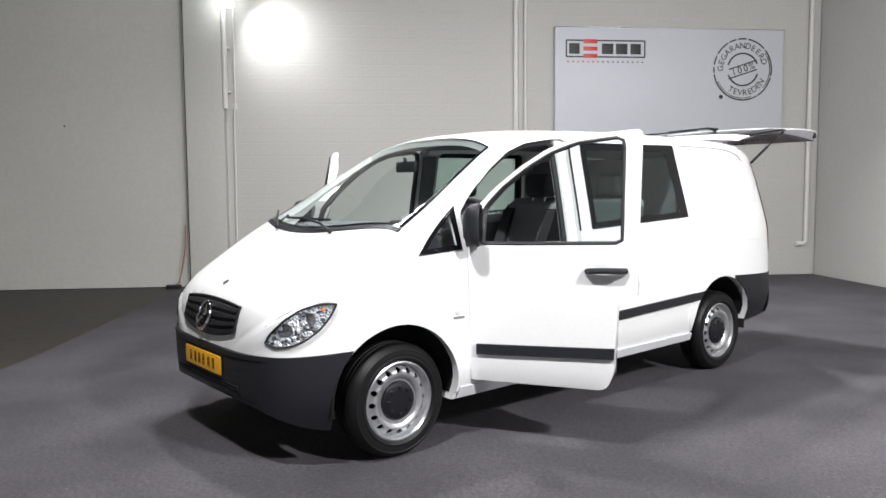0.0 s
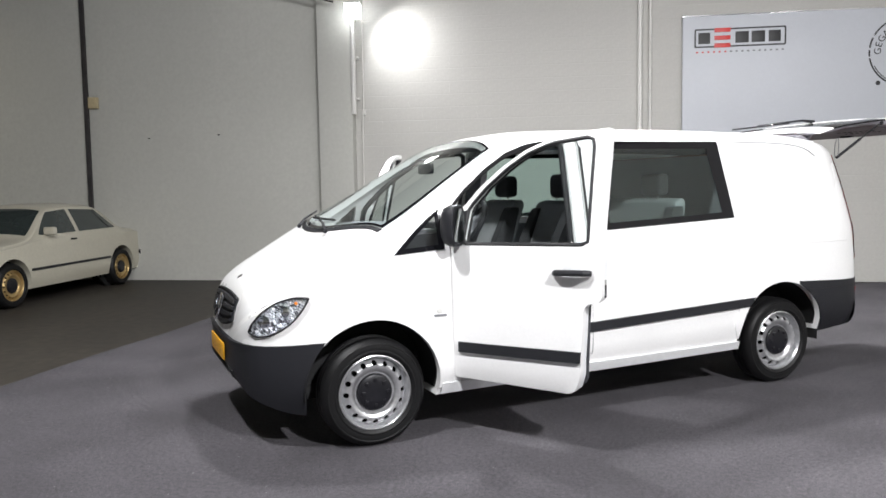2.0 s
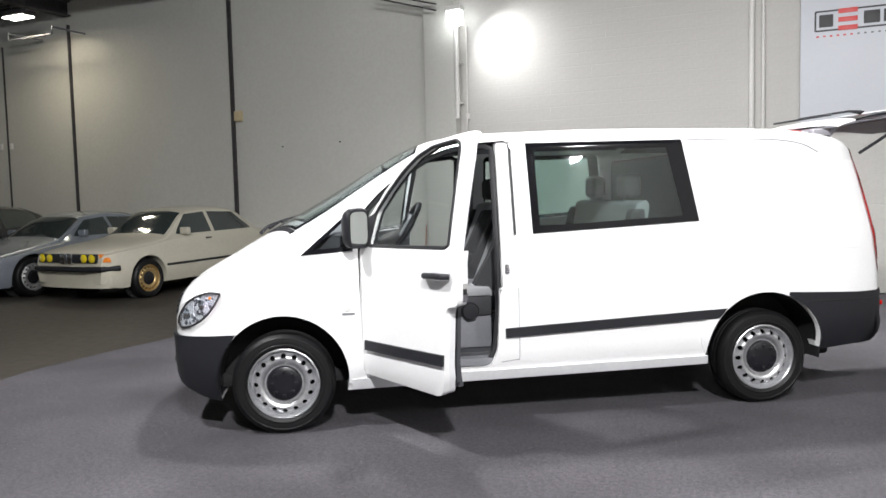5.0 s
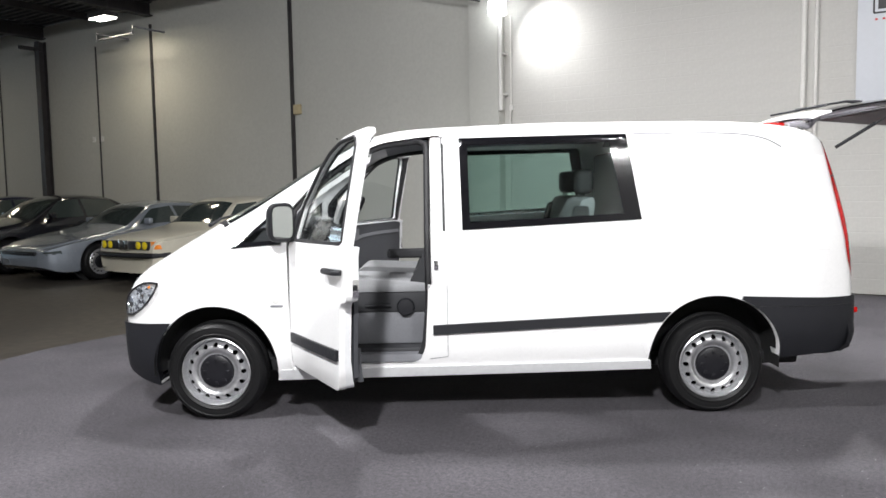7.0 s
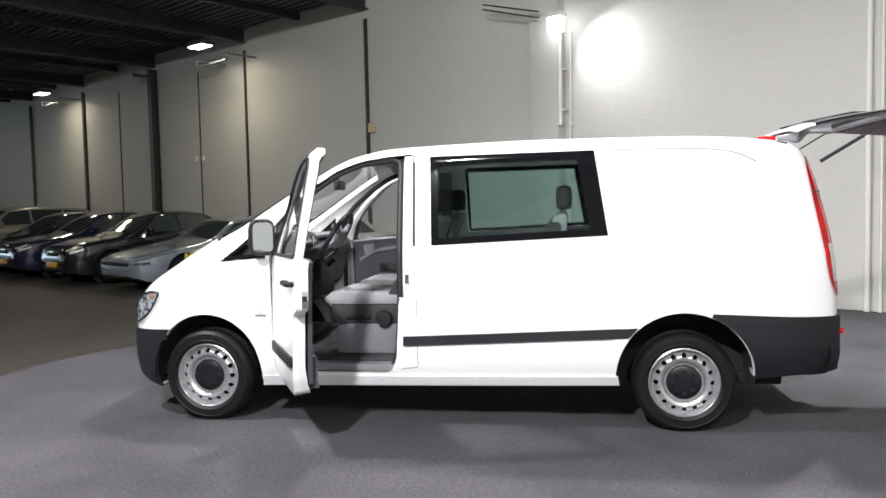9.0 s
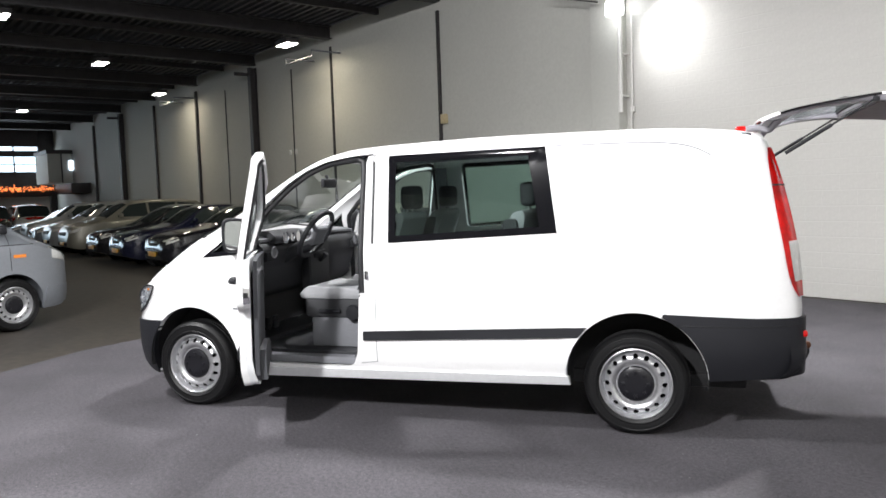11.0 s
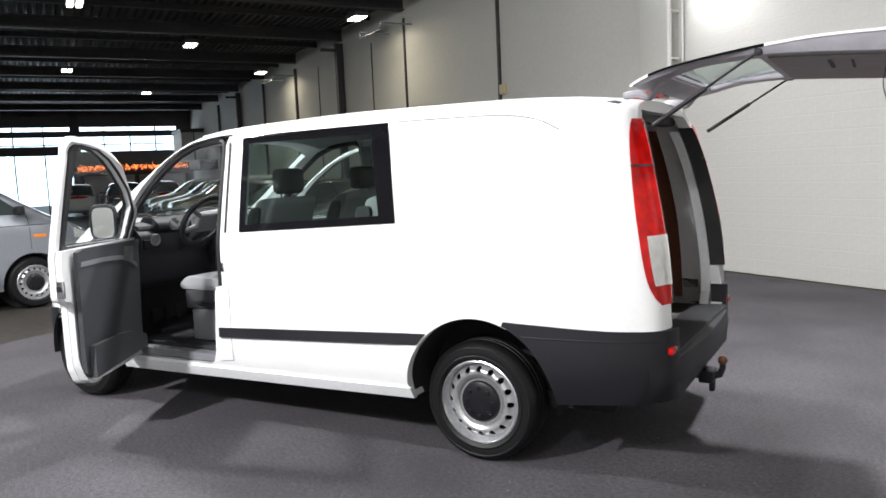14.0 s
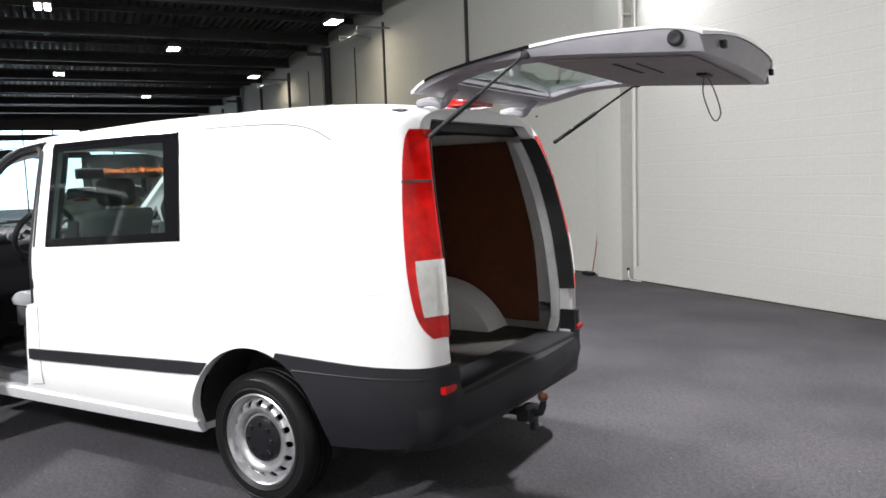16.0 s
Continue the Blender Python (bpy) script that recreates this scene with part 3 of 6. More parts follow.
def grow_screen(d):
    return [screen_point(t, 0, d) for t in np.linspace(-1, 1, 13)] + [screen_point(1, s, d) for s in np.linspace(0, 1, 8)[1:]] + [screen_point(t, 1, d) for t in np.linspace(1, -1, 13)[1:]] + [screen_point(-1, s, d) for s in np.linspace(1, 0, 8)[1:-1]]


van = thing("van", "white panel van with both front doors and the tailgate open", "van")
body_cuts = [wheel_disc(0, 0.405, s * 1.3, s * 0.5) for s in (-1, 1)] + [wheel_disc(3.2, 0.425, s * 1.3, s * 0.5) for s in (-1, 1)]
body_cuts += [prism(rounded(DOOR, 0.03), "y", s * 1.3, s * 0.5) for s in (-1, 1)]
body_cuts += [prism(rounded(shrink_poly(SIDE_GLASS, 0.03), 0.04), "y", s * 1.3, s * 0.5) for s in (-1, 1)]
body_cuts += [prism(shrink_poly(QUARTER, 0.02), "y", s * 1.3, s * 0.55) for s in (-1, 1)]
body_cuts += [prism(REAR_HOLE, "x", 3.72, 4.6), prism(grow_screen(-0.012), "z", 1.02, 2.4)]
part("body", carve(shell(skin), body_cuts), WHITE_PAINT, van, smooth=30)

for s in (-1, 1):
    # glass with its dark border
    for nm, poly, mat_, rim in (("side_window", SIDE_GLASS, TINTED, 0.055), ("quarter_window", QUARTER, CLEAR, 0.025)):
        lo_hi = ([poly[0], poly[3]], [poly[1], poly[2]]) if len(poly) == 4 else ([poly[0], poly[1]], [(poly[0][0] + 0.004, poly[0][1] + 0.006), poly[2]])
        win = part(nm, skin.patch(*lo_hi, off=0.003, thick=0.005, nx=12, nz=18, sign=s), mat_, van, "tinted glass with a black border" if len(poly) == 4 else "")
        win.visible_shadow = False
        if len(poly) == 4:
            a, b, c, d = (Vector(p) for p in poly)        # front low, front top, rear top, rear low
            ia, ib, ic, id_ = a + Vector((0.05, 0.045)), b + Vector((0.055, -0.05)), c + Vector((-0.11, -0.05)), d + Vector((-0.11, 0.04))
            bm = bmesh.new()
            for lo, hi in (((a, d), (ia, id_)), ((ib, ic), (b, c)), ((a, ia), (b, ib)), ((id_, d), (ic, c))):
                join(bm, skin.patch([tuple(p) for p in lo], [tuple(p) for p in hi], off=0.0055, nx=12, nz=18, sign=s))
            part("glass_border", bm, FRIT, win)
        else:
            a, b, c = (Vector(p) for p in poly)
            g = (a + b + c) / 3
            ia, ib, ic = (p.lerp(g, 0.34) for p in (a, b, c))
            bm = bmesh.new()
            for lo, hi in (((a, b), (ia, ib)), ((a, ia), (c, ic)), ((ib, b), (ic, c))):
                join(bm, skin.patch([tuple(p) for p in lo], [tuple(p) for p in hi], off=0.0055, nx=6, nz=4, sign=s))
            part("glass_border", bm, FRIT, win)
    if s < 0:
        part("pillar_seal", skin.patch([(1.475, 1.20), (1.492, 1.20)], [(1.468, 1.80), (1.486, 1.80)], off=0.003, thick=0.004, nx=3, nz=12, sign=s), SEAL, van)
    # rub strips
    part("rub_strip", skin.patch([(1.405, 0.545), (2.858, 0.605)], [(1.405, 0.605), (2.915, 0.668)], off=0.016, thick=0.022, nx=20, nz=3, sign=s), BLACK_PLASTIC, van)
    # flares round the wheels
    for x, r, a0, a1, g in ((0, 0.405, -6, 143, 0.085), (3.2, 0.425, 64, 176, 0.075)):
        lo = [(x + r * math.cos(radians(a)), 0.34 + r * math.sin(radians(a))) for a in np.linspace(a1, a0, 26)]
        taper = lambda a: 0.004 + g * min(1, (a1 - a) / 14, (a - a0) / 22 if x > 1 else 1)
        hi = [(x + (r + taper(a)) * math.cos(radians(a)), 0.34 + (r + taper(a)) * math.sin(radians(a))) for a in np.linspace(a1, a0, 26)]
        part("wheel_flare", skin.patch(lo, hi, off=0.008, thick=0.024, nx=26, nz=4, sign=s), WHITE_PAINT, van)
    # dark wheel housings
    for x, r in ((0, 0.40), (3.2, 0.42)):
        bm = lathe([(0.02, 0.60), (r, 0.60), (r + 0.008, 0.87)], 48)
        bmesh.ops.translate(bm, vec=(x, 0, 0.34), verts=bm.verts)
        bmesh.ops.delete(bm, geom=[v for v in bm.verts if v.co.z < 0.27], context="VERTS")
        if s < 0:
            flip_y(bm)
        part("wheel_housing", bm, DARK, van)
    # sill
    part("sill", skin.patch([(0.42, 0.255), (2.80, 0.292)], [(0.42, 0.325), (2.79, 0.352)], off=0.014, thick=0.03, nx=16, nz=4, sign=s), WHITE_FILM, van)
    # headlamp: bowl, lens
    lo = curve([(-0.668, 0.69), (-0.635, 0.672), (-0.56, 0.688), (-0.47, 0.748), (-0.405, 0.825), (-0.370, 0.889)])
    hi = curve([(-0.667, 0.695), (-0.648, 0.75), (-0.595, 0.822), (-0.52, 0.872), (-0.44, 0.896), (-0.371, 0.892)])
    lamp = part("headlamp", skin.patch(lo, hi, off=0.004, thick=0.01, nx=40, nz=20, sign=s), REFLECTOR, van, "clear headlamp with a bright reflector")
    part("lens", skin.patch(lo, hi, off=0.012, thick=0.003, nx=24, nz=10, sign=s), LENS_GLASS, lamp).visible_shadow = False
    for x, z, r in ((-0.60, 0.755, 0.04), (-0.50, 0.815, 0.034)):
        c = skin.side(x, z, 0.008, s)
        t = lathe([(0.0, -0.004), (r * 0.55, -0.001), (r, 0.004), (r * 1.05, 0.0)], 24)
        bmesh.ops.transform(t, matrix=Matrix.Translation(c) @ Matrix.Rotation(s * 0.75, 4, "Z"), verts=t.verts)
        part("reflector_bowl", t, CHROME, lamp)
    ind = lathe([(0.0, -0.004), (0.009, -0.002), (0.01, 0.003)], 12)
    bmesh.ops.transform(ind, matrix=Matrix.Translation(skin.side(-0.435, 0.865, 0.008, s)), verts=ind.verts)
    part("indicator_bulb", ind, AMBER, lamp)
    bm = bmesh.new()
    pts = [skin.side(x, z, 0.012, s) for x, z in list(resample(lo, 30)) + list(resample(hi, 30))[::-1]]
    part("lamp_seal", add_tube(bm, pts + pts[:1], 0.006, 6), SEAL, lamp)
    # rear lamp
    lamp = part("tail_lamp", bmesh.new(), RED_LENS, van, "tall red tail lamp with a clear section")
    edge_f = smooth_keys([(0.855, 4.13), (0.90, 4.105), (0.98, 4.082), (1.1, 4.072), (1.25, 4.068), (1.4, 4.074), (1.55, 4.088), (1.65, 4.105), (1.735, 4.132)])
    hole_y = smooth_keys([(z, y) for y, z in REAR_HALF])
    def lens_rows(z0, z1, off, x_cut=None, n_=16):
        rows = []
        for z in np.linspace(z0, z1, n_):
            a = edge_f(z) if x_cut is None else x_cut
            rows.append([skin.side(a + (4.149 - a) * t, z, off, s) for t in np.linspace(0, 1, 8)] + [Vector((skin.lean(4.15, z) + off + 0.002, s * (skin.half(4.15, z) + (hole_y(z) + 0.006 - skin.half(4.15, z)) * d), z)) for d in (0.1, 0.4, 0.7, 1.0)])
        return rows
    bm = sheet(lens_rows(0.855, 1.735, 0.008, n_=40))
    bm.to_mesh(lamp.data)
    bm.free()
    for p in lamp.data.polygons:
        p.use_smooth = True
    part("clear_section", sheet([r[3 + (k in (0, 15)):] for k, r in enumerate(lens_rows(0.93, 1.20, 0.013))][1:-1]), CLEAR_LENS, lamp)
    part("lamp_joint", sheet(lens_rows(1.505, 1.515, 0.012, n_=3)), SEAL, lamp)

# bumpers: the same form a little prouder, cut out of it
front_zone = [(-0.95, 0.10), (-0.95, 0.607), (-0.6, 0.618), (-0.285, 0.635), (-0.34, 0.56), (-0.376, 0.48), (-0.398, 0.38), (-0.385, 0.10)]
rear_zone = [(4.4, 0.2), (4.4, 0.735), (3.9, 0.738), (3.37, 0.758)] + [(3.2 + 0.428 * math.cos(a), 0.34 + 0.428 * math.sin(a)) for a in np.linspace(radians(68), 0, 12)] + [(3.64, 0.2)]
bumper_f = part("front_bumper", carve(proud.hull([x - 0.014 if x < -0.64 else x for x in STATIONS]), [inner.hull(INNER_STATIONS)], [prism(front_zone, "y", -1.2, 1.2)]), BUMPER, van, "dark grey plastic front bumper")
rear_skin = Skin(**{**FORM, "top": FORM["top"][:-1] + [(4.175, 1.85)], "waist": FORM["waist"][:-6] + [(3.85, 0.902), (3.98, 0.872), (4.07, 0.835), (4.13, 0.79), (4.16, 0.745), (4.175, 0.68)], "roof": FORM["roof"][:-1] + [(4.175, 0.6)],
                  "drop": FORM["drop"][:-1] + [(4.175, 0.18)], "under": FORM["under"][:-1] + [(4.175, 0.40)]}, shrink=-0.012)
bumper_r = part("rear_bumper", carve(rear_skin.hull(STATIONS + [4.16, 4.168, 4.175]), [inner.hull(list(np.linspace(-0.5, 4.08, 40))), prism(rounded([(-0.645, 0.57), (0.645, 0.57), (0.68, 0.9), (-0.68, 0.9)], 0.07), "x", 3.7, 4.6)], [prism(rear_zone, "y", -1.2, 1.2)]), BUMPER, van, "dark grey plastic rear bumper")
bow = [(4.07, -0.845), (4.145, -0.775), (4.19, -0.5), (4.205, 0), (4.19, 0.5), (4.145, 0.775), (4.07, 0.845)]
bx, by = smooth_keys([(i, p[0]) for i, p in enumerate(bow)]), smooth_keys([(i, p[1]) for i, p in enumerate(bow)])
rows = [[(bx(i) + dx, by(i), z) for dx, z in ((-0.16, 0.585), (-0.03, 0.60), (0.0, 0.585), (0.012, 0.5), (-0.005, 0.43), (-0.06, 0.375), (-0.18, 0.36))] for i in np.linspace(0, 6, 30)]
part("bumper_step", sheet(rows), BUMPER, bumper_r, "ribbed loading step")
for s in (-1, 1):
    part("bumper_crease", tube([rear_skin.side(x, 0.690, -0.001, s) for x in np.linspace(3.47, 4.14, 24)], 0.004, 6), SEAL, bumper_r)
    part("reflector", box((4.145, s * 0.725, 0.635), (0.06, 0.10, 0.035), 0.008), RED_LENS, bumper_r)
def nose_x(y, z, off=0.0):
    """Where the nose stands at a height and a distance from the middle."""
    lo, hi = skin.x0, 0.2
    for _ in range(30):
        mid = (lo + hi) / 2
        if skin.top(mid) >= z and skin.under(mid) <= z and skin.half(mid, z) >= abs(y):
            hi = mid
        else:
            lo = mid
    return hi - off


def nose_patch(y0, y1, zf0, zf1, off, thick, ny=22, nz=7):
    rows = []
    for y in np.linspace(y0, y1, ny):
        rows.append([(nose_x(y, z, off), y, z) for z in np.linspace(zf0(y), zf1(y), nz)])
    return sheet(rows, thick, (1, 0, 0))


# lower air opening, grooves, plate
part("air_intake", nose_patch(-0.42, 0.42, lambda y: 0.375, lambda y: 0.43, 0.026, 0.02, nz=3), DARK, bumper_f)
for k in range(2):
    part("intake_slat", nose_patch(-0.41, 0.41, lambda y: 0.388 + 0.02 * k, lambda y: 0.396 + 0.02 * k, 0.032, 0.008, nz=2), BUMPER, bumper_f)
part("bumper_groove", nose_patch(-0.74, 0.74, lambda y: 0.570 + 0.02 * abs(y), lambda y: 0.575 + 0.02 * abs(y), 0.0165, 0.006, ny=40, nz=2), SEAL, bumper_f)
part("bumper_lip", nose_patch(-0.73, 0.73, lambda y: 0.580 + 0.02 * abs(y), lambda y: 0.606 + 0.02 * abs(y), 0.022, 0.010, ny=40, nz=3), BUMPER, bumper_f)
for s in (-1, 1):
    part("bumper_slot", nose_patch(min(s * 0.36, s * 0.62), max(s * 0.36, s * 0.62), lambda y: 0.50, lambda y: 0.506, 0.0165, 0.006, ny=14, nz=2), SEAL, bumper_f)
plate = part("number_plate", box((-0.757, 0, 0.515), (0.012, 0.50, 0.105), 0.008), PLATE, bumper_f, "yellow plate with dark bars")
part("blue_strip", box((-0.760, 0.232, 0.515), (0.004, 0.035, 0.1)), BLUE_BAND, plate)
for y in (0.165, 0.10, 0.04, -0.02, -0.095, -0.16):
    part("plate_bar", box((-0.761, y, 0.515), (0.004, 0.036, 0.062)), INK, plate)

# grille with its slats and star-ring emblem
g_lo = lambda y: 0.668 + 0.05 * (y / 0.36) ** 2
g_hi = lambda y: 0.868 - 0.018 * (y / 0.36) ** 2
grille = part("grille", nose_patch(-0.36, 0.36, g_lo, g_hi, 0.008, 0.03), DARK, van, "black slatted grille with a round emblem")
for k in range(4):
    t0, t1 = (k + 0.12) / 4, (k + 0.62) / 4
    part("grille_slat", nose_patch(-0.345, 0.345, lambda y: g_lo(y) + (g_hi(y) - g_lo(y)) * t0, lambda y: g_lo(y) + (g_hi(y) - g_lo(y)) * t1, 0.022, 0.012, nz=3), BUMPER, grille)
bm = bmesh.new()
ex = nose_x(0, 0.77, 0.038)
ring = [(ex + 0.07 * 0.35 * math.sin(a), 0.075 * math.cos(a), 0.768 + 0.075 * math.sin(a)) for a in np.linspace(0, 2 * math.pi, 33)]
add_tube(bm, ring, 0.009, 8)
for a in (90, 210, 330):
    p = (ex + 0.025 * math.sin(radians(a)), 0.072 * math.cos(radians(a)), 0.768 + 0.072 * math.sin(radians(a)))
    add_tube(bm, [(ex, 0, 0.768), p], [0.014, 0.004], 6)
part("emblem", bm, CHROME, grille)
bm = bmesh.new()
pts = [(nose_x(y, g_lo(y), 0.012), y, g_lo(y)) for y in np.linspace(-0.36, 0.36, 16)] + [(nose_x(y, g_hi(y), 0.012), y, g_hi(y)) for y in np.linspace(0.36, -0.36, 16)]
part("grille_rim", add_tube(bm, pts + pts[:1], 0.007, 6), BUMPER, grille)
part("bonnet_badge", lathe([(0, 0.004), (0.018, 0.003), (0.02, 0)], 20, "z"), CHROME, van).matrix_local = Matrix.Translation(skin.over(-0.60, 0, 0.004)) @ Matrix.Rotation(radians(-32), 4, "Y")

# bonnet seam, windscreen, wipers
for s in (-1, 1):
    pts = [skin.side(x, skin.at(x)[3] - 0.01, 0.001, s) for x in np.linspace(-0.66, -0.12, 14)]
    part("bonnet_seam", tube(pts, 0.0018, 5), SEAL, van)
screen = part("windscreen", sheet([[skin.over(*screen_point(t, q), 0.004) for q in np.linspace(0, 1, 14)] for t in np.linspace(-1, 1, 21)]), TINTED, van, "clear curved windscreen")
screen.visible_shadow = False
bm = bmesh.new()
for q0, q1 in ((0.0, 0.022), (0.982, 1.0)):
    join(bm, sheet([[skin.over(*screen_point(t, q), 0.0065) for q in np.linspace(q0, q1, 3)] for t in np.linspace(-1, 1, 21)]))
for t0, t1 in ((-1, -0.972), (0.972, 1)):
    join(bm, sheet([[skin.over(*screen_point(t, q), 0.0065) for q in np.linspace(0, 1, 14)] for t in np.linspace(t0, t1, 3)]))
part("screen_border", bm, FRIT, screen)
part("cowl", sheet([[skin.over(screen_point(t, 0)[0] - d, screen_point(t, 0)[1], 0.006) for d in (0.005, 0.015, 0.025, 0.035)] for t in np.linspace(-1, 1, 21)], 0.01, (0, 0, -1)), BLACK_PLASTIC, van)
for y0, y1, q in ((-0.42, 0.10, 0.05), (0.25, 0.66, 0.05)):
    bm = bmesh.new()
    root = skin.over(-0.13, y0, 0.03)
    tip = skin.over(*screen_point(y1 / 0.74, 0.07), 0.03)
    add_tube(bm, [root, root.lerp(tip, 0.3) + Vector((0, 0, 0.02)), tip], [0.014, 0.009, 0.006], 8)
    add_tube(bm, [skin.over(*screen_point((y1 - 0.30) / 0.74, 0.07), 0.016), skin.over(*screen_point((y1 + 0.24) / 0.78, 0.055), 0.016)], 0.008, 6)
    part("wiper", bm, BLACK_PLASTIC, van)


# front doors, hinged at the front edge
def front_door(s, angle):
    hinge = Matrix.Translation((0.5, s * 0.915, 0)) @ Matrix.Rotation(s * radians(angle), 4, "Z") @ Matrix.Translation((-0.52, -s * 0.915, 0))
    small = shrink_poly(DOOR, 0.007)
    door = part("front_door", carve(shell(skin), [prism(rounded(DOOR_GLASS, 0.02), "y", s * 1.3, s * 0.5)], [prism(rounded(small, 0.03), "y", s * 1.3, s * 0.722)]), WHITE_PAINT, van, "open white front door", smooth=30)
    door.matrix_local = hinge
    # inner frame and trim
    rim = shrink_poly(DOOR, 0.012)
    upper = [(0.3, 1.16), (1.6, 1.17), (1.6, 2.0), (0.3, 2.0)]
    lower = [(0.3, 0.2), (1.6, 0.2), (1.6, 1.17), (0.3, 1.16)]
    for zone, deep in ((upper, 0.046), (lower, 0.072)):
        frame_ = carve(Skin(**FORM, shrink=0.03).hull(STATIONS), [Skin(**FORM, shrink=deep).hull(INNER_STATIONS), prism(rounded(DOOR_GLASS, 0.02), "y", s * 1.3, s * 0.5)],
                       [prism(rounded(rim if zone is lower else shrink_poly(DOOR, 0.058), 0.03), "y", s * 1.3, s * 0.715), prism(zone, "y", s * 1.3, s * (0.715 if zone is upper else 0.775))])
        part("inner_frame", frame_, WHITE_FILM if zone is lower else SEAL, door, "" if zone is lower else "black seal round the window", smooth=30)
    trim_lo, trim_hi = [(0.525, 0.42), (0.75, 0.395), (1.29, 0.392), (1.35, 0.44)], [(0.505, 1.15), (0.75, 1.155), (1.30, 1.165), (1.372, 1.15)]
    part("door_trim", skin.patch(trim_lo, trim_hi, off=-0.090, thick=0.025, nx=20, nz=14, sign=s), DOOR_TRIM, door, "dark grey door lining")
    # moulded lining: pale ledge, arched inset, map pocket
    ledge = [(0.56, 0.965), (0.66, 1.015), (0.80, 1.045), (1.05, 1.06), (1.345, 1.062)]
    part("trim_ledge", skin.patch(ledge, [(x, z + 0.028) for x, z in ledge], off=-0.100, thick=0.022, nx=20, nz=3, sign=s), TRIM_GREY, door, "pale grey ledge")
    pts = [(0.60, 0.60), (0.78, 0.575), (1.10, 0.575), (1.25, 0.60)], [(0.60, 0.72), (0.70, 0.90), (0.92, 0.985), (1.25, 0.99)]
    part("trim_insert", skin.patch(curve(pts[0]), curve(pts[1]), off=-0.097, thick=0.012, nx=24, nz=10, sign=s), SEAT_DARK, door)
    part("door_pocket", skin.patch([(0.55, 0.42), (1.32, 0.405)], curve([(0.55, 0.50), (0.72, 0.56), (1.0, 0.585), (1.30, 0.59)]), off=-0.118, thick=0.035, nx=20, nz=5, sign=s), DOOR_TRIM, door)
    part("door_light", skin.patch([(1.20, 0.525), (1.24, 0.525)], [(1.20, 0.54), (1.24, 0.54)], off=-0.122, thick=0.004, nx=2, nz=2, sign=s), RED_LENS, door)
    part("pull_cup", skin.patch([(0.62, 1.03), (0.74, 1.045)], [(0.60, 1.115), (0.74, 1.125)], off=-0.104, thick=0.018, nx=5, nz=4, sign=s), TRIM_GREY, door)
    lx = 1.462
    part("door_latch", box((lx, s * (skin.half(lx, 0.95) - 0.05), 0.95), (0.02, 0.05, 0.10), 0.006), CHROME, door)
    part("latch_slot", box((lx + 0.006, s * (skin.half(lx, 0.95) - 0.05), 0.955), (0.014, 0.03, 0.03), 0.004), DARK, door)
    win = part("door_window", skin.patch([DOOR_GLASS[0], DOOR_GLASS[8]], DOOR_GLASS[1:8], off=-0.02, thick=0.004, nx=20, nz=8, sign=s), CLEAR, door)
    win.visible_shadow = False
    pts = [skin.side(x, z, -0.002, s) for x, z in resample(rounded(DOOR_GLASS, 0.02) + [rounded(DOOR_GLASS, 0.02)[0]], 60)]
    part("window_seal", tube(pts, 0.011, 6), SEAL, door)
    pts = [skin.side(x, z, -0.05, s) for x, z in resample(rounded(DOOR_GLASS, 0.02)[:-6] , 50)]
    part("inner_window_seal", tube(pts, 0.009, 6), SEAL, door)
    part("sail_panel", skin.patch([(0.485, 1.145), (0.575, 1.155)], [(0.492, 1.335), (0.582, 1.37)], off=0.006, thick=0.012, nx=5, nz=6, sign=s), BLACK_PLASTIC, door)
    part("rub_strip", skin.patch([(0.56, 0.52), (1.353, 0.545)], [(0.56, 0.58), (1.357, 0.605)], off=0.016, thick=0.02, nx=14, nz=3, sign=s), BLACK_PLASTIC, door)
    part("door_crease", tube([skin.side(x, 0.865 + 0.065 * (x - 0.5), -0.0052, s) for x in np.linspace(0.52, 1.47, 16)], 0.006, 6), WHITE_PAINT, door)
    # handle: grip over a hollow
    y = s * (skin.half(1.27, 1.03))
    bm = bmesh.new()
    grip = [(1.20, y + s * 0.006, 1.026), (1.225, y + s * 0.034, 1.030), (1.30, y + s * 0.042, 1.034), (1.385, y + s * 0.037, 1.035), (1.415, y + s * 0.008, 1.034)]
    add_tube(bm, grip, [0.016, 0.018, 0.017, 0.018, 0.016], 10)
    part("door_handle", bm, BLACK_PLASTIC, door)
    hollow = lathe([(0.0, 0.0), (0.05, 0.001), (0.06, 0.004)], 24)
    bmesh.ops.transform(hollow, matrix=Matrix.Translation((1.30, y + s * 0.002, 1.048)), verts=hollow.verts)
    part("handle_recess", hollow, WHITE_FILM, door)
    # mirror: rounded housing, stalk, glass
    bm = bmesh.new()
    prof_ = [(0.083, 0.116, -0.012), (0.089, 0.124, 0.0), (0.087, 0.121, 0.03), (0.077, 0.107, 0.06), (0.052, 0.074, 0.082), (0.018, 0.03, 0.09)]
    rings = []
    for a, b, dx in prof_:
        rings.append([(0.592 - dx, s * 0.978 + a * abs(math.cos(t)) ** 0.55 * math.copysign(1, math.cos(t)), 1.277 + b * abs(math.sin(t)) ** 0.55 * math.copysign(1, math.sin(t))) for t in np.linspace(0, 2 * math.pi, 32, endpoint=False)])
    join(bm, ring_loft(rings))
    mir = part("mirror_housing", bm, BLACK_PLASTIC, door, "black plastic door mirror")
    part("mirror_stalk", box((0.548, s * 0.93, 1.205), (0.06, 0.09, 0.07), 0.02, 3), BLACK_PLASTIC, mir)
    bm = bmesh.new()
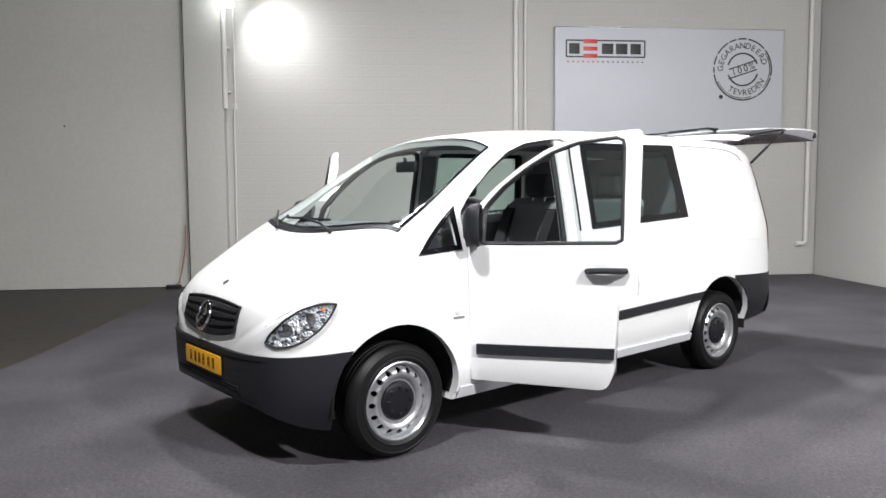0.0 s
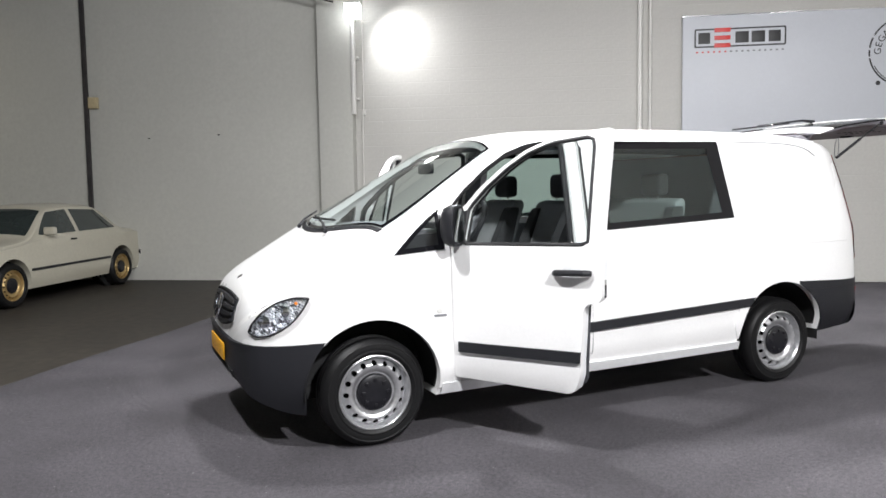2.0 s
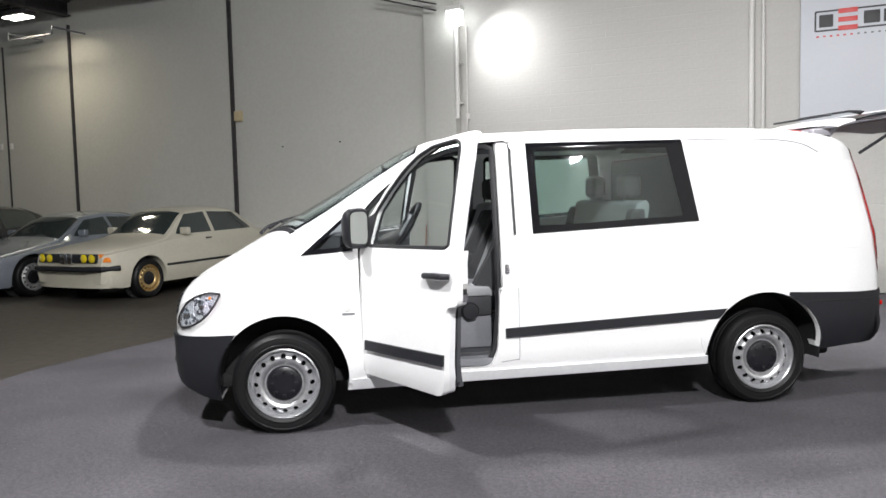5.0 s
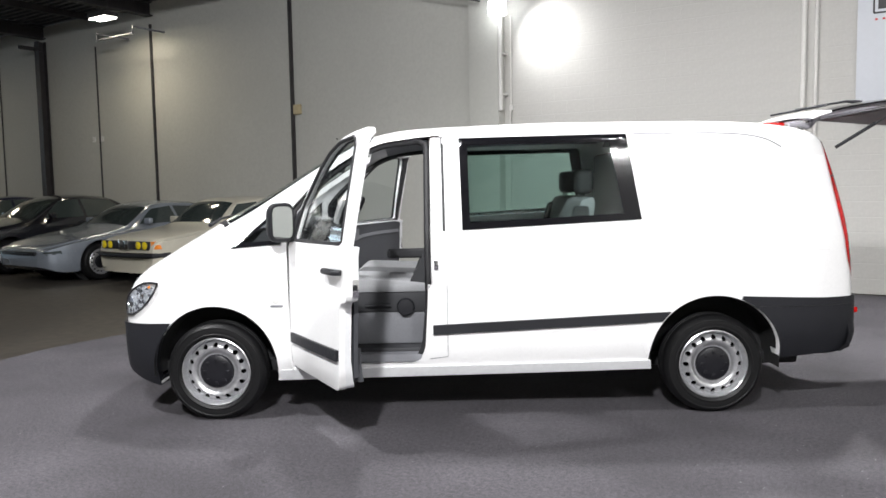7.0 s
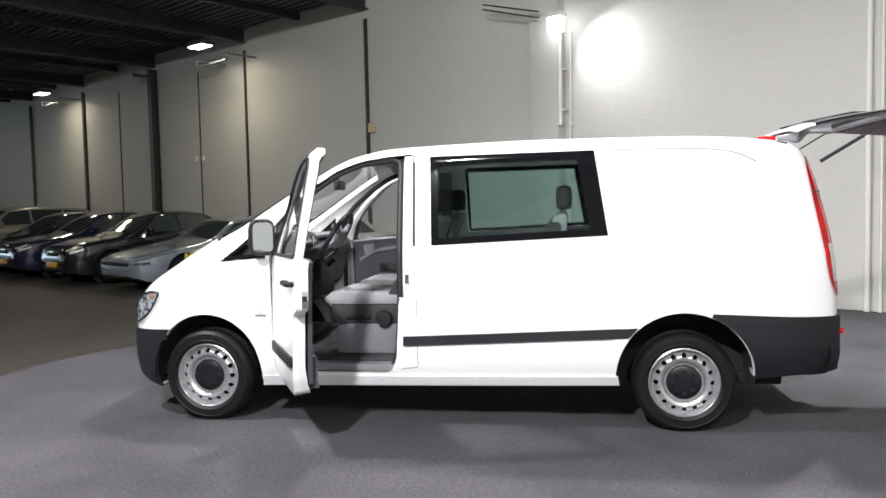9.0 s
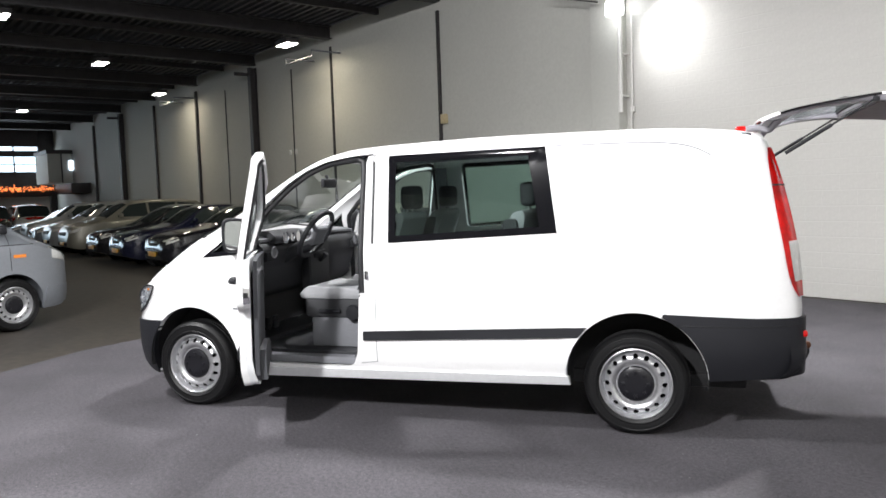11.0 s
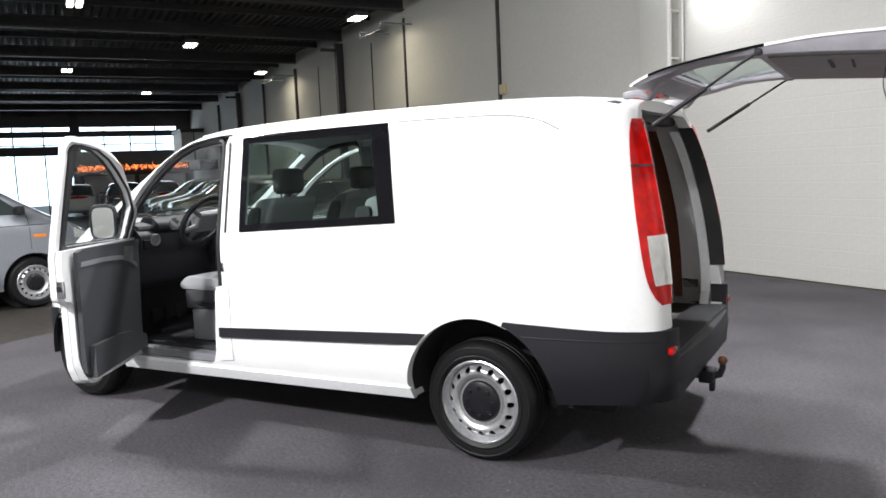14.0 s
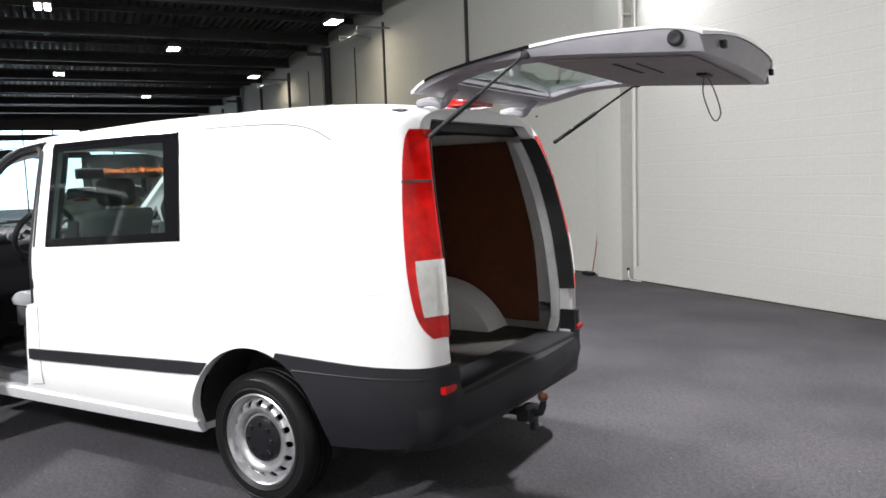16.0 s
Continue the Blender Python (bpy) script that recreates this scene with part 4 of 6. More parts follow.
    face = rounded([(-0.068, -0.100), (0.068, -0.100), (0.068, 0.100), (-0.068, 0.100)], 0.045)
    vs_ = [bm.verts.new((0.6055, s * 0.978 + a, 1.277 + b)) for a, b in face]
    bm.faces.new(vs_)
    part("mirror_glass", bm, MIRROR, mir)
    hub_ = Vector((0.592, s * 0.978, 1.277))
    mir.matrix_local = Matrix.Translation(hub_) @ Matrix.Rotation(-s * radians(10), 4, "Z") @ Matrix.Translation(-hub_)
    return door


front_door(-1, 60.5)
front_door(1, 58)
# dark seals round the door openings
for s in (-1, 1):
    ring_ = rounded(shrink_poly(DOOR_IN, 0.02), 0.03)
    pts = [skin.side(x, z, -0.060, s) for x, z in resample(ring_ + [ring_[0]], 80)]
    part("door_seal", tube(pts, 0.02, 8), SEAL, van)
    part("pillar_lining", sheet([[Vector((1.40 + d, s * (skin.half(1.4, z) - 0.105 - d * 0.35), z)) for d in (0.0, 0.05, 0.11)] for z in np.linspace(0.40, 1.74, 14)], 0.012, (0, s, 0)), TRIM_GREY, van)
    # white pillar behind the door's rear edge, with its jamb and striker
    rows = [[skin.side(x, z, off, s) for x, off in ((1.494, -0.012), (1.484, -0.030), (1.44, -0.033), (1.404, -0.036), (1.396, -0.05), (1.394, -0.10))] for z in np.linspace(0.835, 1.80, 16)]
    part("door_pillar", sheet(rows, 0.008, (0, -s, 0)), WHITE_PAINT, van)
    rows = [[skin.side(x, z, off, s) for x, off in ((1.374, -0.03), (1.376, -0.06), (1.38, -0.10))] for z in np.linspace(0.40, 0.85, 8)]
    part("lower_jamb", sheet(rows, 0.008, (1, 0, 0)), WHITE_PAINT, van)
    part("striker", box(skin.side(1.43, 0.985, -0.026, s), (0.03, 0.02, 0.06), 0.006), CHROME, van)
    part("pillar_ledge", sheet([[skin.side(x, 0.858 + d, off, s) for d, off in ((0, -0.002), (0.004, -0.035))] for x in (1.376, 1.42, 1.49)], 0.004, (0, 0, -1)), WHITE_PAINT, van)

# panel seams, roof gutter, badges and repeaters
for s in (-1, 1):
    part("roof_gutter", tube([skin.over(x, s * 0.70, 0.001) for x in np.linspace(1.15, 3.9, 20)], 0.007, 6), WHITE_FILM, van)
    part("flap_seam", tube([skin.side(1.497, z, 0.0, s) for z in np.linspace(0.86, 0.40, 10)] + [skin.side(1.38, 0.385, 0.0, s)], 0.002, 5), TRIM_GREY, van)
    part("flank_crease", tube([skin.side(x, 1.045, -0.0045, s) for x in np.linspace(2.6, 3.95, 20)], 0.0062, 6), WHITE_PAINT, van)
    # grey tube on the skin stands in for the shade under a crease
    part("crease_shade_line", tube([skin.side(x, z, 0.0, s) for x, z in curve([(2.70, 1.80), (3.2, 1.795), (3.45, 1.78), (3.62, 1.75), (3.74, 1.70)])], 0.0032, 6), TRIM_GREY, van)
    bm = bmesh.new()
    join(bm, skin.patch([(0.37, 0.735), (0.45, 0.735)], [(0.37, 0.748), (0.45, 0.748)], off=0.004, thick=0.004, nx=4, nz=2, sign=s))
    part("model_badge", bm, TRIM_GREY, van)
    bm = lathe([(0, 0.006), (0.018, 0.004), (0.022, 0)], 20)
    bmesh.ops.transform(bm, matrix=Matrix.Translation(skin.side(0.405, 0.775, 0.0, s)) @ Matrix.Rotation(0 if s > 0 else math.pi, 4, "Z"), verts=bm.verts)
    part("side_repeater", bm, CLEAR_LENS, van)

# wheels
tyre_profile = [(0.215, -0.008), (0.228, 0.008), (0.240, 0.013), (0.243, 0.016), (0.250, 0.0155), (0.253, 0.013), (0.268, 0.0145), (0.284, 0.0125), (0.287, 0.0145), (0.293, 0.0135), (0.296, 0.010), (0.308, 0.0), (0.320, -0.02), (0.3235, -0.035), (0.3235, -0.055), (0.316, -0.057), (0.316, -0.065), (0.3235, -0.067), (0.3235, -0.09), (0.316, -0.092), (0.316, -0.1),
                (0.3235, -0.102), (0.3235, -0.13), (0.32, -0.15), (0.305, -0.17), (0.22, -0.175), (0.215, -0.008)]


def steel_rim(count=16, hole=0.0155, rh=0.174):
    """A pressed steel rim with round vent holes."""
    face = smooth_keys([(0.0, -0.022), (0.122, -0.020), (0.128, -0.012), (0.145, 0.0), (0.165, 0.002), (0.178, -0.008), (0.192, -0.028), (0.197, -0.034)])
    bm = lathe([(0.0, -0.022), (0.10, -0.022), (0.122, -0.020), (0.128, -0.012), (0.137, -0.004), (0.150, face(0.150))], 72)
    join(bm, lathe([(0.196, face(0.196)), (0.199, -0.036), (0.206, -0.020), (0.211, 0.0), (0.217, 0.008), (0.224, 0.004), (0.2245, -0.01), (0.218, -0.02)], 72))
    step = 2 * math.pi / count
    up_, dn_ = math.atan2(step / 2 * rh, 0.196 - rh), math.pi - math.atan2(step / 2 * rh, rh - 0.150)
    sweep = sorted(list(np.linspace(0, 2 * math.pi, 16, endpoint=False)) + [up_, dn_, 2 * math.pi - up_, 2 * math.pi - dn_])
    for k in range(count):
        mid = k * step
        rim_pts, hole_pts = [], []
        for a in sweep:
            dx, dy = math.cos(a), math.sin(a)
            hole_pts.append((rh + hole * dx, hole * dy / rh))
            t = min((0.196 - rh) / dx if dx > 1e-6 else ((0.150 - rh) / dx if dx < -1e-6 else 9), (step / 2 * rh) / abs(dy) if abs(dy) > 1e-6 else 9)
            rim_pts.append((rh + t * dx, t * dy / rh))
        rings = []
        for pts, sink in ((rim_pts, 0), (hole_pts, 0), (hole_pts, 0.012)):
            rings.append([bm.verts.new((r * math.cos(mid + b), face(r) - sink, r * math.sin(mid + b))) for r, b in pts])
        for p, q in zip(rings, rings[1:]):
            for n_ in range(20):
                bm.faces.new((p[n_], p[(n_ + 1) % 20], q[(n_ + 1) % 20], q[n_]))
    return bm


RIM_MESH = mesh_of("rim", steel_rim(), STEEL_RIM, 40)
TYRE_MESH = mesh_of("tyre", lathe(tyre_profile, 64), RUBBER, 30)
cap = lathe([(0.0, 0.006), (0.05, 0.008), (0.085, 0.004), (0.105, -0.004), (0.112, -0.018)], 40)
for k in range(8):
    a = k * math.pi / 4
    add_box(cap, (0.075 * math.cos(a), 0.006, 0.075 * math.sin(a)), (0.022, 0.012, 0.022), 0.004)
CAP_MESH = mesh_of("hub_cap", cap, CAP_PLASTIC, 30)
BACK_MESH = mesh_of("brake_drum", lathe([(0, -0.06), (0.19, -0.06), (0.19, -0.12), (0, -0.12)], 32), DARK, 30)


def add_wheel(parent, x, y, s, r=0.32, rim=RIM_MESH, turn=0.0):
    """A wheel with its outer face at y, on the side s."""
    k = r / 0.3235
    m = Matrix.Translation((x, y, r * 0.99)) @ (Matrix.Identity(4) if s > 0 else Matrix.Rotation(math.pi, 4, "Z")) @ Matrix.Rotation(turn, 4, "Z") @ Matrix.Diagonal((k, k, k, 1))
    w = part("wheel", TYRE_MESH, None, parent)
    w.matrix_local = m
    for nm, me in (("rim", rim), ("hub_cap", CAP_MESH), ("brake_drum", BACK_MESH)):
        part(nm, me, None, w)
    return w


for x in (0, 3.2):
    for s in (-1, 1):
        add_wheel(van, x, s * 0.885, s, turn=0.0)
part("axle", tube([(3.2, -0.7, 0.3), (3.2, 0.7, 0.3)], 0.05), DARK, van)
part("underbody", box((1.7, 0, 0.30), (4.3, 1.3, 0.09), 0.03), DARK, van)

# tailgate, swung up
gate_m = Matrix.Translation((3.94, 0, 1.885))
out_z = smooth_keys([(0, 0.045), (0.06, 0.07), (0.2, 0.105), (0.5, 0.145), (0.63, 0.157), (0.86, 0.168), (1.1, 0.165), (1.25, 0.15), (1.33, 0.13)])
in_z = smooth_keys([(0, 0.0), (0.15, 0.035), (0.35, 0.078), (0.54, 0.087), (0.73, 0.077), (1.11, 0.047), (1.33, 0.033)])
gate_w = smooth_keys([(0, 0.60), (0.15, 0.66), (0.5, 0.70), (0.9, 0.735), (1.15, 0.73), (1.33, 0.70)])
END = 1.325


def gate_sheet(x0, x1, y0, y1, lift, thick, nx=18, ny=15):
    """A piece of the outer skin."""
    rows = []
    for x in np.linspace(x0, x1, nx):
        w = gate_w(x)
        rows.append([(x - 0.07 * (abs(t) ** 3) * max(0.0, (x - 1.0) / 0.33) ** 2, w * t, out_z(x) + lift - 0.03 * abs(t) ** 3) for t in np.linspace(y0, y1, ny)])
    return sheet(rows, thick, (0, 0, -1))


def gate_inside(x0, x1, y0, y1, lift=0.0, thick=0.012, nx=14, ny=9):
    """A piece of the flat inner pressing."""
    rows = [[(x - 0.05 * abs(t) ** 3 * max(0.0, (x - 1.0) / 0.33) ** 2, gate_w(x) * 0.965 * t, in_z(x) + lift) for t in np.linspace(y0, y1, ny)] for x in np.linspace(x0, x1, nx)]
    return sheet(rows, thick, (0, 0, 1))


bm = bmesh.new()
for a in ((0, 0.10, -1, 1), (0.62, END, -1, 1)):
    join(bm, gate_sheet(*a, 0, 0.012))
tailgate = part("tailgate", bm, WHITE_PAINT, van, "white tailgate swung up above the load bay")
tailgate.matrix_local = gate_m
gw = part("gate_window", gate_sheet(0.11, 0.62, -0.83, 0.83, -0.015, 0.005), TINTED, tailgate)
gw.visible_shadow = False
for a in ((0.10, 0.62, -1, -0.80), (0.10, 0.62, 0.80, 1)):
    part("glass_border", gate_sheet(*a, 0, 0.012), FRIT, gw)
bm = bmesh.new()
for a in ((0.10, 0.16, -0.84, 0.84), (0.57, 0.63, -0.84, 0.84), (0.16, 0.57, -0.84, -0.76), (0.16, 0.57, 0.76, 0.84)):
    join(bm, gate_sheet(*a, -0.012, 0.02))
part("gate_seal", bm, SEAL, tailgate)
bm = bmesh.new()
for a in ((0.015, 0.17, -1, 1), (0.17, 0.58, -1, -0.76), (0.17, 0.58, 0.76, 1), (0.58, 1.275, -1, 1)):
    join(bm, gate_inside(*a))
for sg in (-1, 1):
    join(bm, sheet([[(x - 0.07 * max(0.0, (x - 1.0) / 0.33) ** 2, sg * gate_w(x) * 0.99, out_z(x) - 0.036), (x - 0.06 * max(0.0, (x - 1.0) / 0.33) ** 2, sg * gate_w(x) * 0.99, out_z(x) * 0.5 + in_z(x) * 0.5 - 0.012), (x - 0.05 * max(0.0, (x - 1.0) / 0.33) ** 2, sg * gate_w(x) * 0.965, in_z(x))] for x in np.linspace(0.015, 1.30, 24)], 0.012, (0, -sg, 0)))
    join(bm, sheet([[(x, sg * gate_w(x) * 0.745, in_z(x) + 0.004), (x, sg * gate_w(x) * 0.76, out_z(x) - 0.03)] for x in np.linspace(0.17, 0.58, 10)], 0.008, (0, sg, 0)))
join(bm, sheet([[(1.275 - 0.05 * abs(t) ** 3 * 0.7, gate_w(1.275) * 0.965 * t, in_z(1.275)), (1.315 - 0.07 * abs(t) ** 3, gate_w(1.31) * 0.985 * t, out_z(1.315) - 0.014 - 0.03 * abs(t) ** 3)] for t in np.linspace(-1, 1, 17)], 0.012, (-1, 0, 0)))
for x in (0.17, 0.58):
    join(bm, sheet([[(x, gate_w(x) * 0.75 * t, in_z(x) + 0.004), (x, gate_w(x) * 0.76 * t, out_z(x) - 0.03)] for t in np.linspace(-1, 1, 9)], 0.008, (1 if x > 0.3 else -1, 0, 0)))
# white pressing in the greyed paint, so shade is part of its colour
part("inner_frame", bm, SHADED_GATE_WHITE, tailgate, "white inner frame of the tailgate, greyed by painted shade")
part("gate_lining", gate_inside(0.62, 1.20, -0.84, 0.84, -0.008, 0.006), shade("grey_hardboard", (0.30, 0.27, 0.265), 0.7, vary=0.12, grain=14), tailgate, "grey-brown hardboard lining")
for y in (-1, 1):
    part("rubber_stop", lathe([(0, 0.004), (0.010, 0.010), (0.020, 0.010), (0.027, 0.005), (0.028, -0.012)], 20), BLACK_PLASTIC, tailgate).matrix_local = Matrix.Translation((1.17, y * (gate_w(1.17) * 0.985), 0.085)) @ Matrix.Rotation(0 if y > 0 else math.pi, 4, "Z")
    part("latch_hook", box((1.29, y * 0.52, 0.075), (0.02, 0.035, 0.03), 0.006), BLACK_PLASTIC, tailgate)
part("gate_lock", box((1.10, 0.02, in_z(1.10) - 0.012), (0.045, 0.12, 0.016), 0.006), BLACK_PLASTIC, tailgate)
for k in range(7):
    for x in (0.86, 0.95):
        part("lining_hole", box((x, -0.42 + 0.055 * k, in_z(x) - 0.0095), (0.02 if x < 0.9 else 0.012, 0.03, 0.004), 0.001), SEAL, tailgate)
loop = [(1.08, 0.10, 0.045), (1.07, 0.12, -0.03), (1.09, 0.14, -0.11), (1.105, 0.147, -0.145), (1.12, 0.15, -0.155), (1.135, 0.147, -0.14), (1.14, 0.14, -0.11), (1.12, 0.12, -0.03), (1.09, 0.105, 0.045)]
part("pull_strap", tube(curve(loop, 4), 0.0032, 6), TRIM_GREY, tailgate)
wip = bmesh.new()
add_tube(wip, [(0.64, 0.0, 0.16), (0.55, 0.05, 0.178), (0.30, 0.34, 0.148)], [0.02, 0.01, 0.006], 8)
add_tube(wip, [(0.42, 0.08, 0.155), (0.20, 0.55, 0.125)], 0.008, 6)
part("rear_wiper", wip, BLACK_PLASTIC, tailgate)
part("third_brake_lamp", box((3.885, 0, 1.886), (0.15, 0.26, 0.036), 0.012), RED_LENS, van)
for s in (-1, 1):
    bm = bmesh.new()
    add_tube(bm, [(4.065, s * 0.655, 1.695), (4.31, s * 0.675, 1.846)], 0.0115, 10)
    add_tube(bm, [(4.31, s * 0.675, 1.846), (4.53, s * 0.69, 1.98)], 0.006, 8)
    add_box(bm, (4.535, s * 0.69, 1.982), (0.035, 0.03, 0.035), 0.01)
    part("gas_strut", bm, BLACK_PLASTIC, van)
    # hinges wear the same white with shade painted in
    part("hinge", tube(curve([(3.86, s * 0.42, 1.862), (3.93, s * 0.42, 1.868), (3.99, s * 0.42, 1.85), (4.03, s * 0.42, 1.89), (4.06, s * 0.42, 1.915)]), 0.02, 8), SHADED_GATE_WHITE, van)

# tow bar
bm = bmesh.new()
add_tube(bm, [(3.95, 0, 0.34), (4.19, 0, 0.325), (4.245, 0, 0.34), (4.26, 0, 0.375), (4.26, 0, 0.405)], [0.025, 0.025, 0.022, 0.018, 0.015], 10)
add_box(bm, (4.18, 0, 0.33), (0.08, 0.13, 0.07), 0.012)
add_box(bm, (4.20, 0.02, 0.27), (0.03, 0.05, 0.07), 0.01)
tow = part("tow_bar", bm, BLACK_PLASTIC, van, "black swan-neck tow bar with a ball")
ball = bmesh.new()
bmesh.ops.create_uvsphere(ball, u_segments=16, v_segments=10, radius=0.027, matrix=Matrix.Translation((4.26, 0, 0.42)))
part("tow_ball", ball, shade("rusty_steel", (0.16, 0.07, 0.04), 0.5, 0.4), tow)

# load bay: plywood, floor, wheel boxes, bulkhead, white door posts
def bay_wall(s):
    rows = [[inner.side(x, z, -0.02, s) for z in np.linspace(0.62, 1.72, 10)] for x in np.linspace(2.80, 3.86, 12)]
    return sheet(rows, 0.012, (0, -s, 0))


for s in (-1, 1):
    part("plywood_wall", carve(bay_wall(s), [wheel_disc(3.2, 0.45, s * 1.3, s * 0.4)]), PLYWOOD, van, "brown plywood side lining")
    bm = bmesh.new()
    arc_ = [(3.2 + 0.52 * math.cos(a), 0.36 + 0.52 * math.sin(a)) for a in np.linspace(radians(23), radians(157), 30)]
    join(bm, carve(prism(arc_, "y", s * 0.56, s * 0.80), [wheel_disc(3.2, 0.44, s * 1.3, s * 0.585)]))
    part("wheel_box", bm, WHITE_FILM, van, "pale painted wheel box")
    rows = [[(skin.lean(4.14, z) - 0.015 - d, s * (hole_y(z) + 0.003 - 0.02 * (d > 0)), z) for d in (0.055, 0.11)] for z in np.linspace(0.60, 1.70, 14)]
    part("door_post", sheet(rows, 0.01, (0, s, 0)), WHITE_FILM, van)
    rows = [[(skin.lean(4.15, z) + 0.012 - d, s * (hole_y(z) - 0.006 - 0.22 * d), z) for d in (0.0, 0.04, 0.085)] for z in np.linspace(0.86, 1.72, 30)]
    part("post_seal", sheet(rows, 0.004, (0, s, 0)), SEAL, van)
part("bulkhead", box((2.77, 0, 1.17), (0.02, 1.56, 1.10)), PLYWOOD, van, "brown plywood bulkhead")
part("bulkhead_lining", box((2.752, 0, 1.17), (0.012, 1.54, 1.08), 0.004), TRIM_GREY, van)
part("bay_floor", prism([(2.79, -0.55), (3.66, -0.55), (3.66, -0.78), (4.02, -0.74), (4.02, 0.74), (3.66, 0.78), (3.66, 0.55), (2.79, 0.55)], "z", 0.56, 0.59), CARGO_MAT, van)
part("bay_roof", sheet([[(x, y, inner.crown(x, y) - 0.02) for y in np.linspace(-0.70, 0.70, 9)] for x in np.linspace(2.8, 3.85, 8)]), TRIM_DARK, van)
part("roof_header", box((3.84, 0, 1.785), (0.10, 1.20, 0.10), 0.03), BLACK_PLASTIC, van)
part("load_sill", box((4.075, 0, 0.600), (0.20, 1.30, 0.03), 0.012), BLACK_PLASTIC, van)

# cab: floor, roof lining, dashboard, wheel, seats
part("cab_floor", box((1.6, 0, 0.41), (2.32, 1.58, 0.05), 0.01), TRIM_DARK, van)
part("toe_board", box((0.27, 0, 0.44), (0.36, 1.16, 0.05), 0.01), TRIM_DARK, van)
part("step_well", box((0.95, -0.80, 0.385), (0.80, 0.16, 0.05), 0.01), TRIM_GREY, van)
part("firewall", box((0.10, 0, 0.72), (0.04, 1.16, 0.80)), TRIM_DARK, van)
part("roof_lining", sheet([[(x, y, inner.crown(x, y) - 0.012) for y in np.linspace(-0.66, 0.66, 11)] for x in np.linspace(1.02, 2.75, 12)]), TRIM_GREY, van)
for s in (-1, 1):
    part("cabin_lining", sheet([[inner.side(x, z, -0.008, s) for z in np.linspace(0.45, 1.18, 8)] for x in np.linspace(1.46, 2.76, 10)], 0.01, (0, -s, 0)), TRIM_GREY, van)
dash_prof = [(0.06, 1.17), (0.25, 1.215), (0.42, 1.225), (0.52, 1.21), (0.58, 1.16), (0.57, 1.08), (0.53, 1.02), (0.50, 0.90), (0.47, 0.82), (0.40, 0.77), (0.10, 0.78)]
dash = part("dashboard", carve(prism(rounded(dash_prof, 0.03), "y", -0.80, 0.80), []), DASH, van, "dark grey dashboard")
hood_ = [(0.36, 1.20), (0.44, 1.285), (0.54, 1.285), (0.60, 1.24), (0.60, 1.19), (0.45, 1.17)]
part("instrument_hood", prism(rounded(hood_, 0.02), "y", -0.66, -0.20), TRIM_DARK, dash)
part("centre_console", box((0.555, 0.02, 0.98), (0.09, 0.34, 0.40), 0.03, 3), TRIM_DARK, dash)
for y, z in ((-0.72, 1.10), (-0.08, 1.10), (0.12, 1.10), (0.72, 1.10)):
    part("air_vent", box((0.58, y, z), (0.03, 0.13, 0.07), 0.012), BLACK_PLASTIC, dash)
for y in (-0.70, 0.70):
    vent = lathe([(0.0, -0.004), (0.03, -0.002), (0.038, 0.008), (0.045, 0.0)], 20)
    bmesh.ops.transform(vent, matrix=Matrix.Translation((0.605, y, 1.13)) @ Matrix.Rotation(radians(-90), 4, "Z"), verts=vent.verts)
    part("vent_ring", vent, TRIM_GREY, dash)
part("dash_pad", sheet([[(0.20 + 0.34 * q, y, 1.212 + 0.045 * math.sin(q * 2.6) + 0.012 * math.cos(3 * y)) for q in np.linspace(0, 1, 8)] for y in np.linspace(-0.78, 0.78, 17)], 0.02, (0, 0, -1)), TRIM_GREY, dash, "grey soft dashboard top")
for k, y in enumerate((-0.53, -0.43, -0.33)):
    dial = lathe([(0.0, 0.0), (0.042 if k != 1 else 0.03, 0.0), (0.046 if k != 1 else 0.034, 0.008)], 20)
    bmesh.ops.transform(dial, matrix=Matrix.Translation((0.604, y, 1.228)) @ Matrix.Rotation(radians(-90), 4, "Z"), verts=dial.verts)
    part("dial", dial, CHROME, dash)
part("radio", box((0.602, 0.02, 1.06), (0.02, 0.20, 0.06), 0.006), BLACK_PLASTIC, dash)
part("lever", tube([(0.60, 0.02, 1.0), (0.66, 0.02, 1.06)], [0.012, 0.024], 10), BLACK_PLASTIC, dash)
wheel_m = Matrix.Translation((0.82, -0.44, 1.245)) @ Matrix.Rotation(radians(-58), 4, "Y")
bm = bmesh.new()
add_tube(bm, [(0.19 * math.cos(a), 0.19 * math.sin(a), 0) for a in np.linspace(0, 2 * math.pi, 41)], 0.019, 10)
sw = part("steering_wheel", bm, BLACK_PLASTIC, van, "black four-spoke steering wheel")
sw.matrix_local = wheel_m
bm = bmesh.new()
add_box(bm, (0, 0, -0.015), (0.15, 0.17, 0.05), 0.022, 3)
for a in (25, 155, 215, 325):
    add_tube(bm, [(0.05 * math.cos(radians(a + 90)), 0.05 * math.sin(radians(a + 90)), -0.02), (0.185 * math.cos(radians(a + 90)), 0.185 * math.sin(radians(a + 90)), 0)], [0.022, 0.015], 8)
part("wheel_hub", bm, TRIM_GREY, sw)
part("steering_column", tube([(0.42, -0.42, 1.02), (0.78, -0.42, 1.20)], 0.05, 12), TRIM_DARK, van)
for y in (-0.56, -0.44, -0.32):
    part("pedal", box((0.36, y, 0.55), (0.03, 0.06, 0.10), 0.01), BLACK_PLASTIC, van)
part("inside_mirror", box((0.72, 0, 1.635), (0.035, 0.22, 0.075), 0.015, 3), BLACK_PLASTIC, van)
part("mirror_arm", tube([(0.72, 0, 1.65), (0.70, 0, 1.70)], 0.012), BLACK_PLASTIC, van)


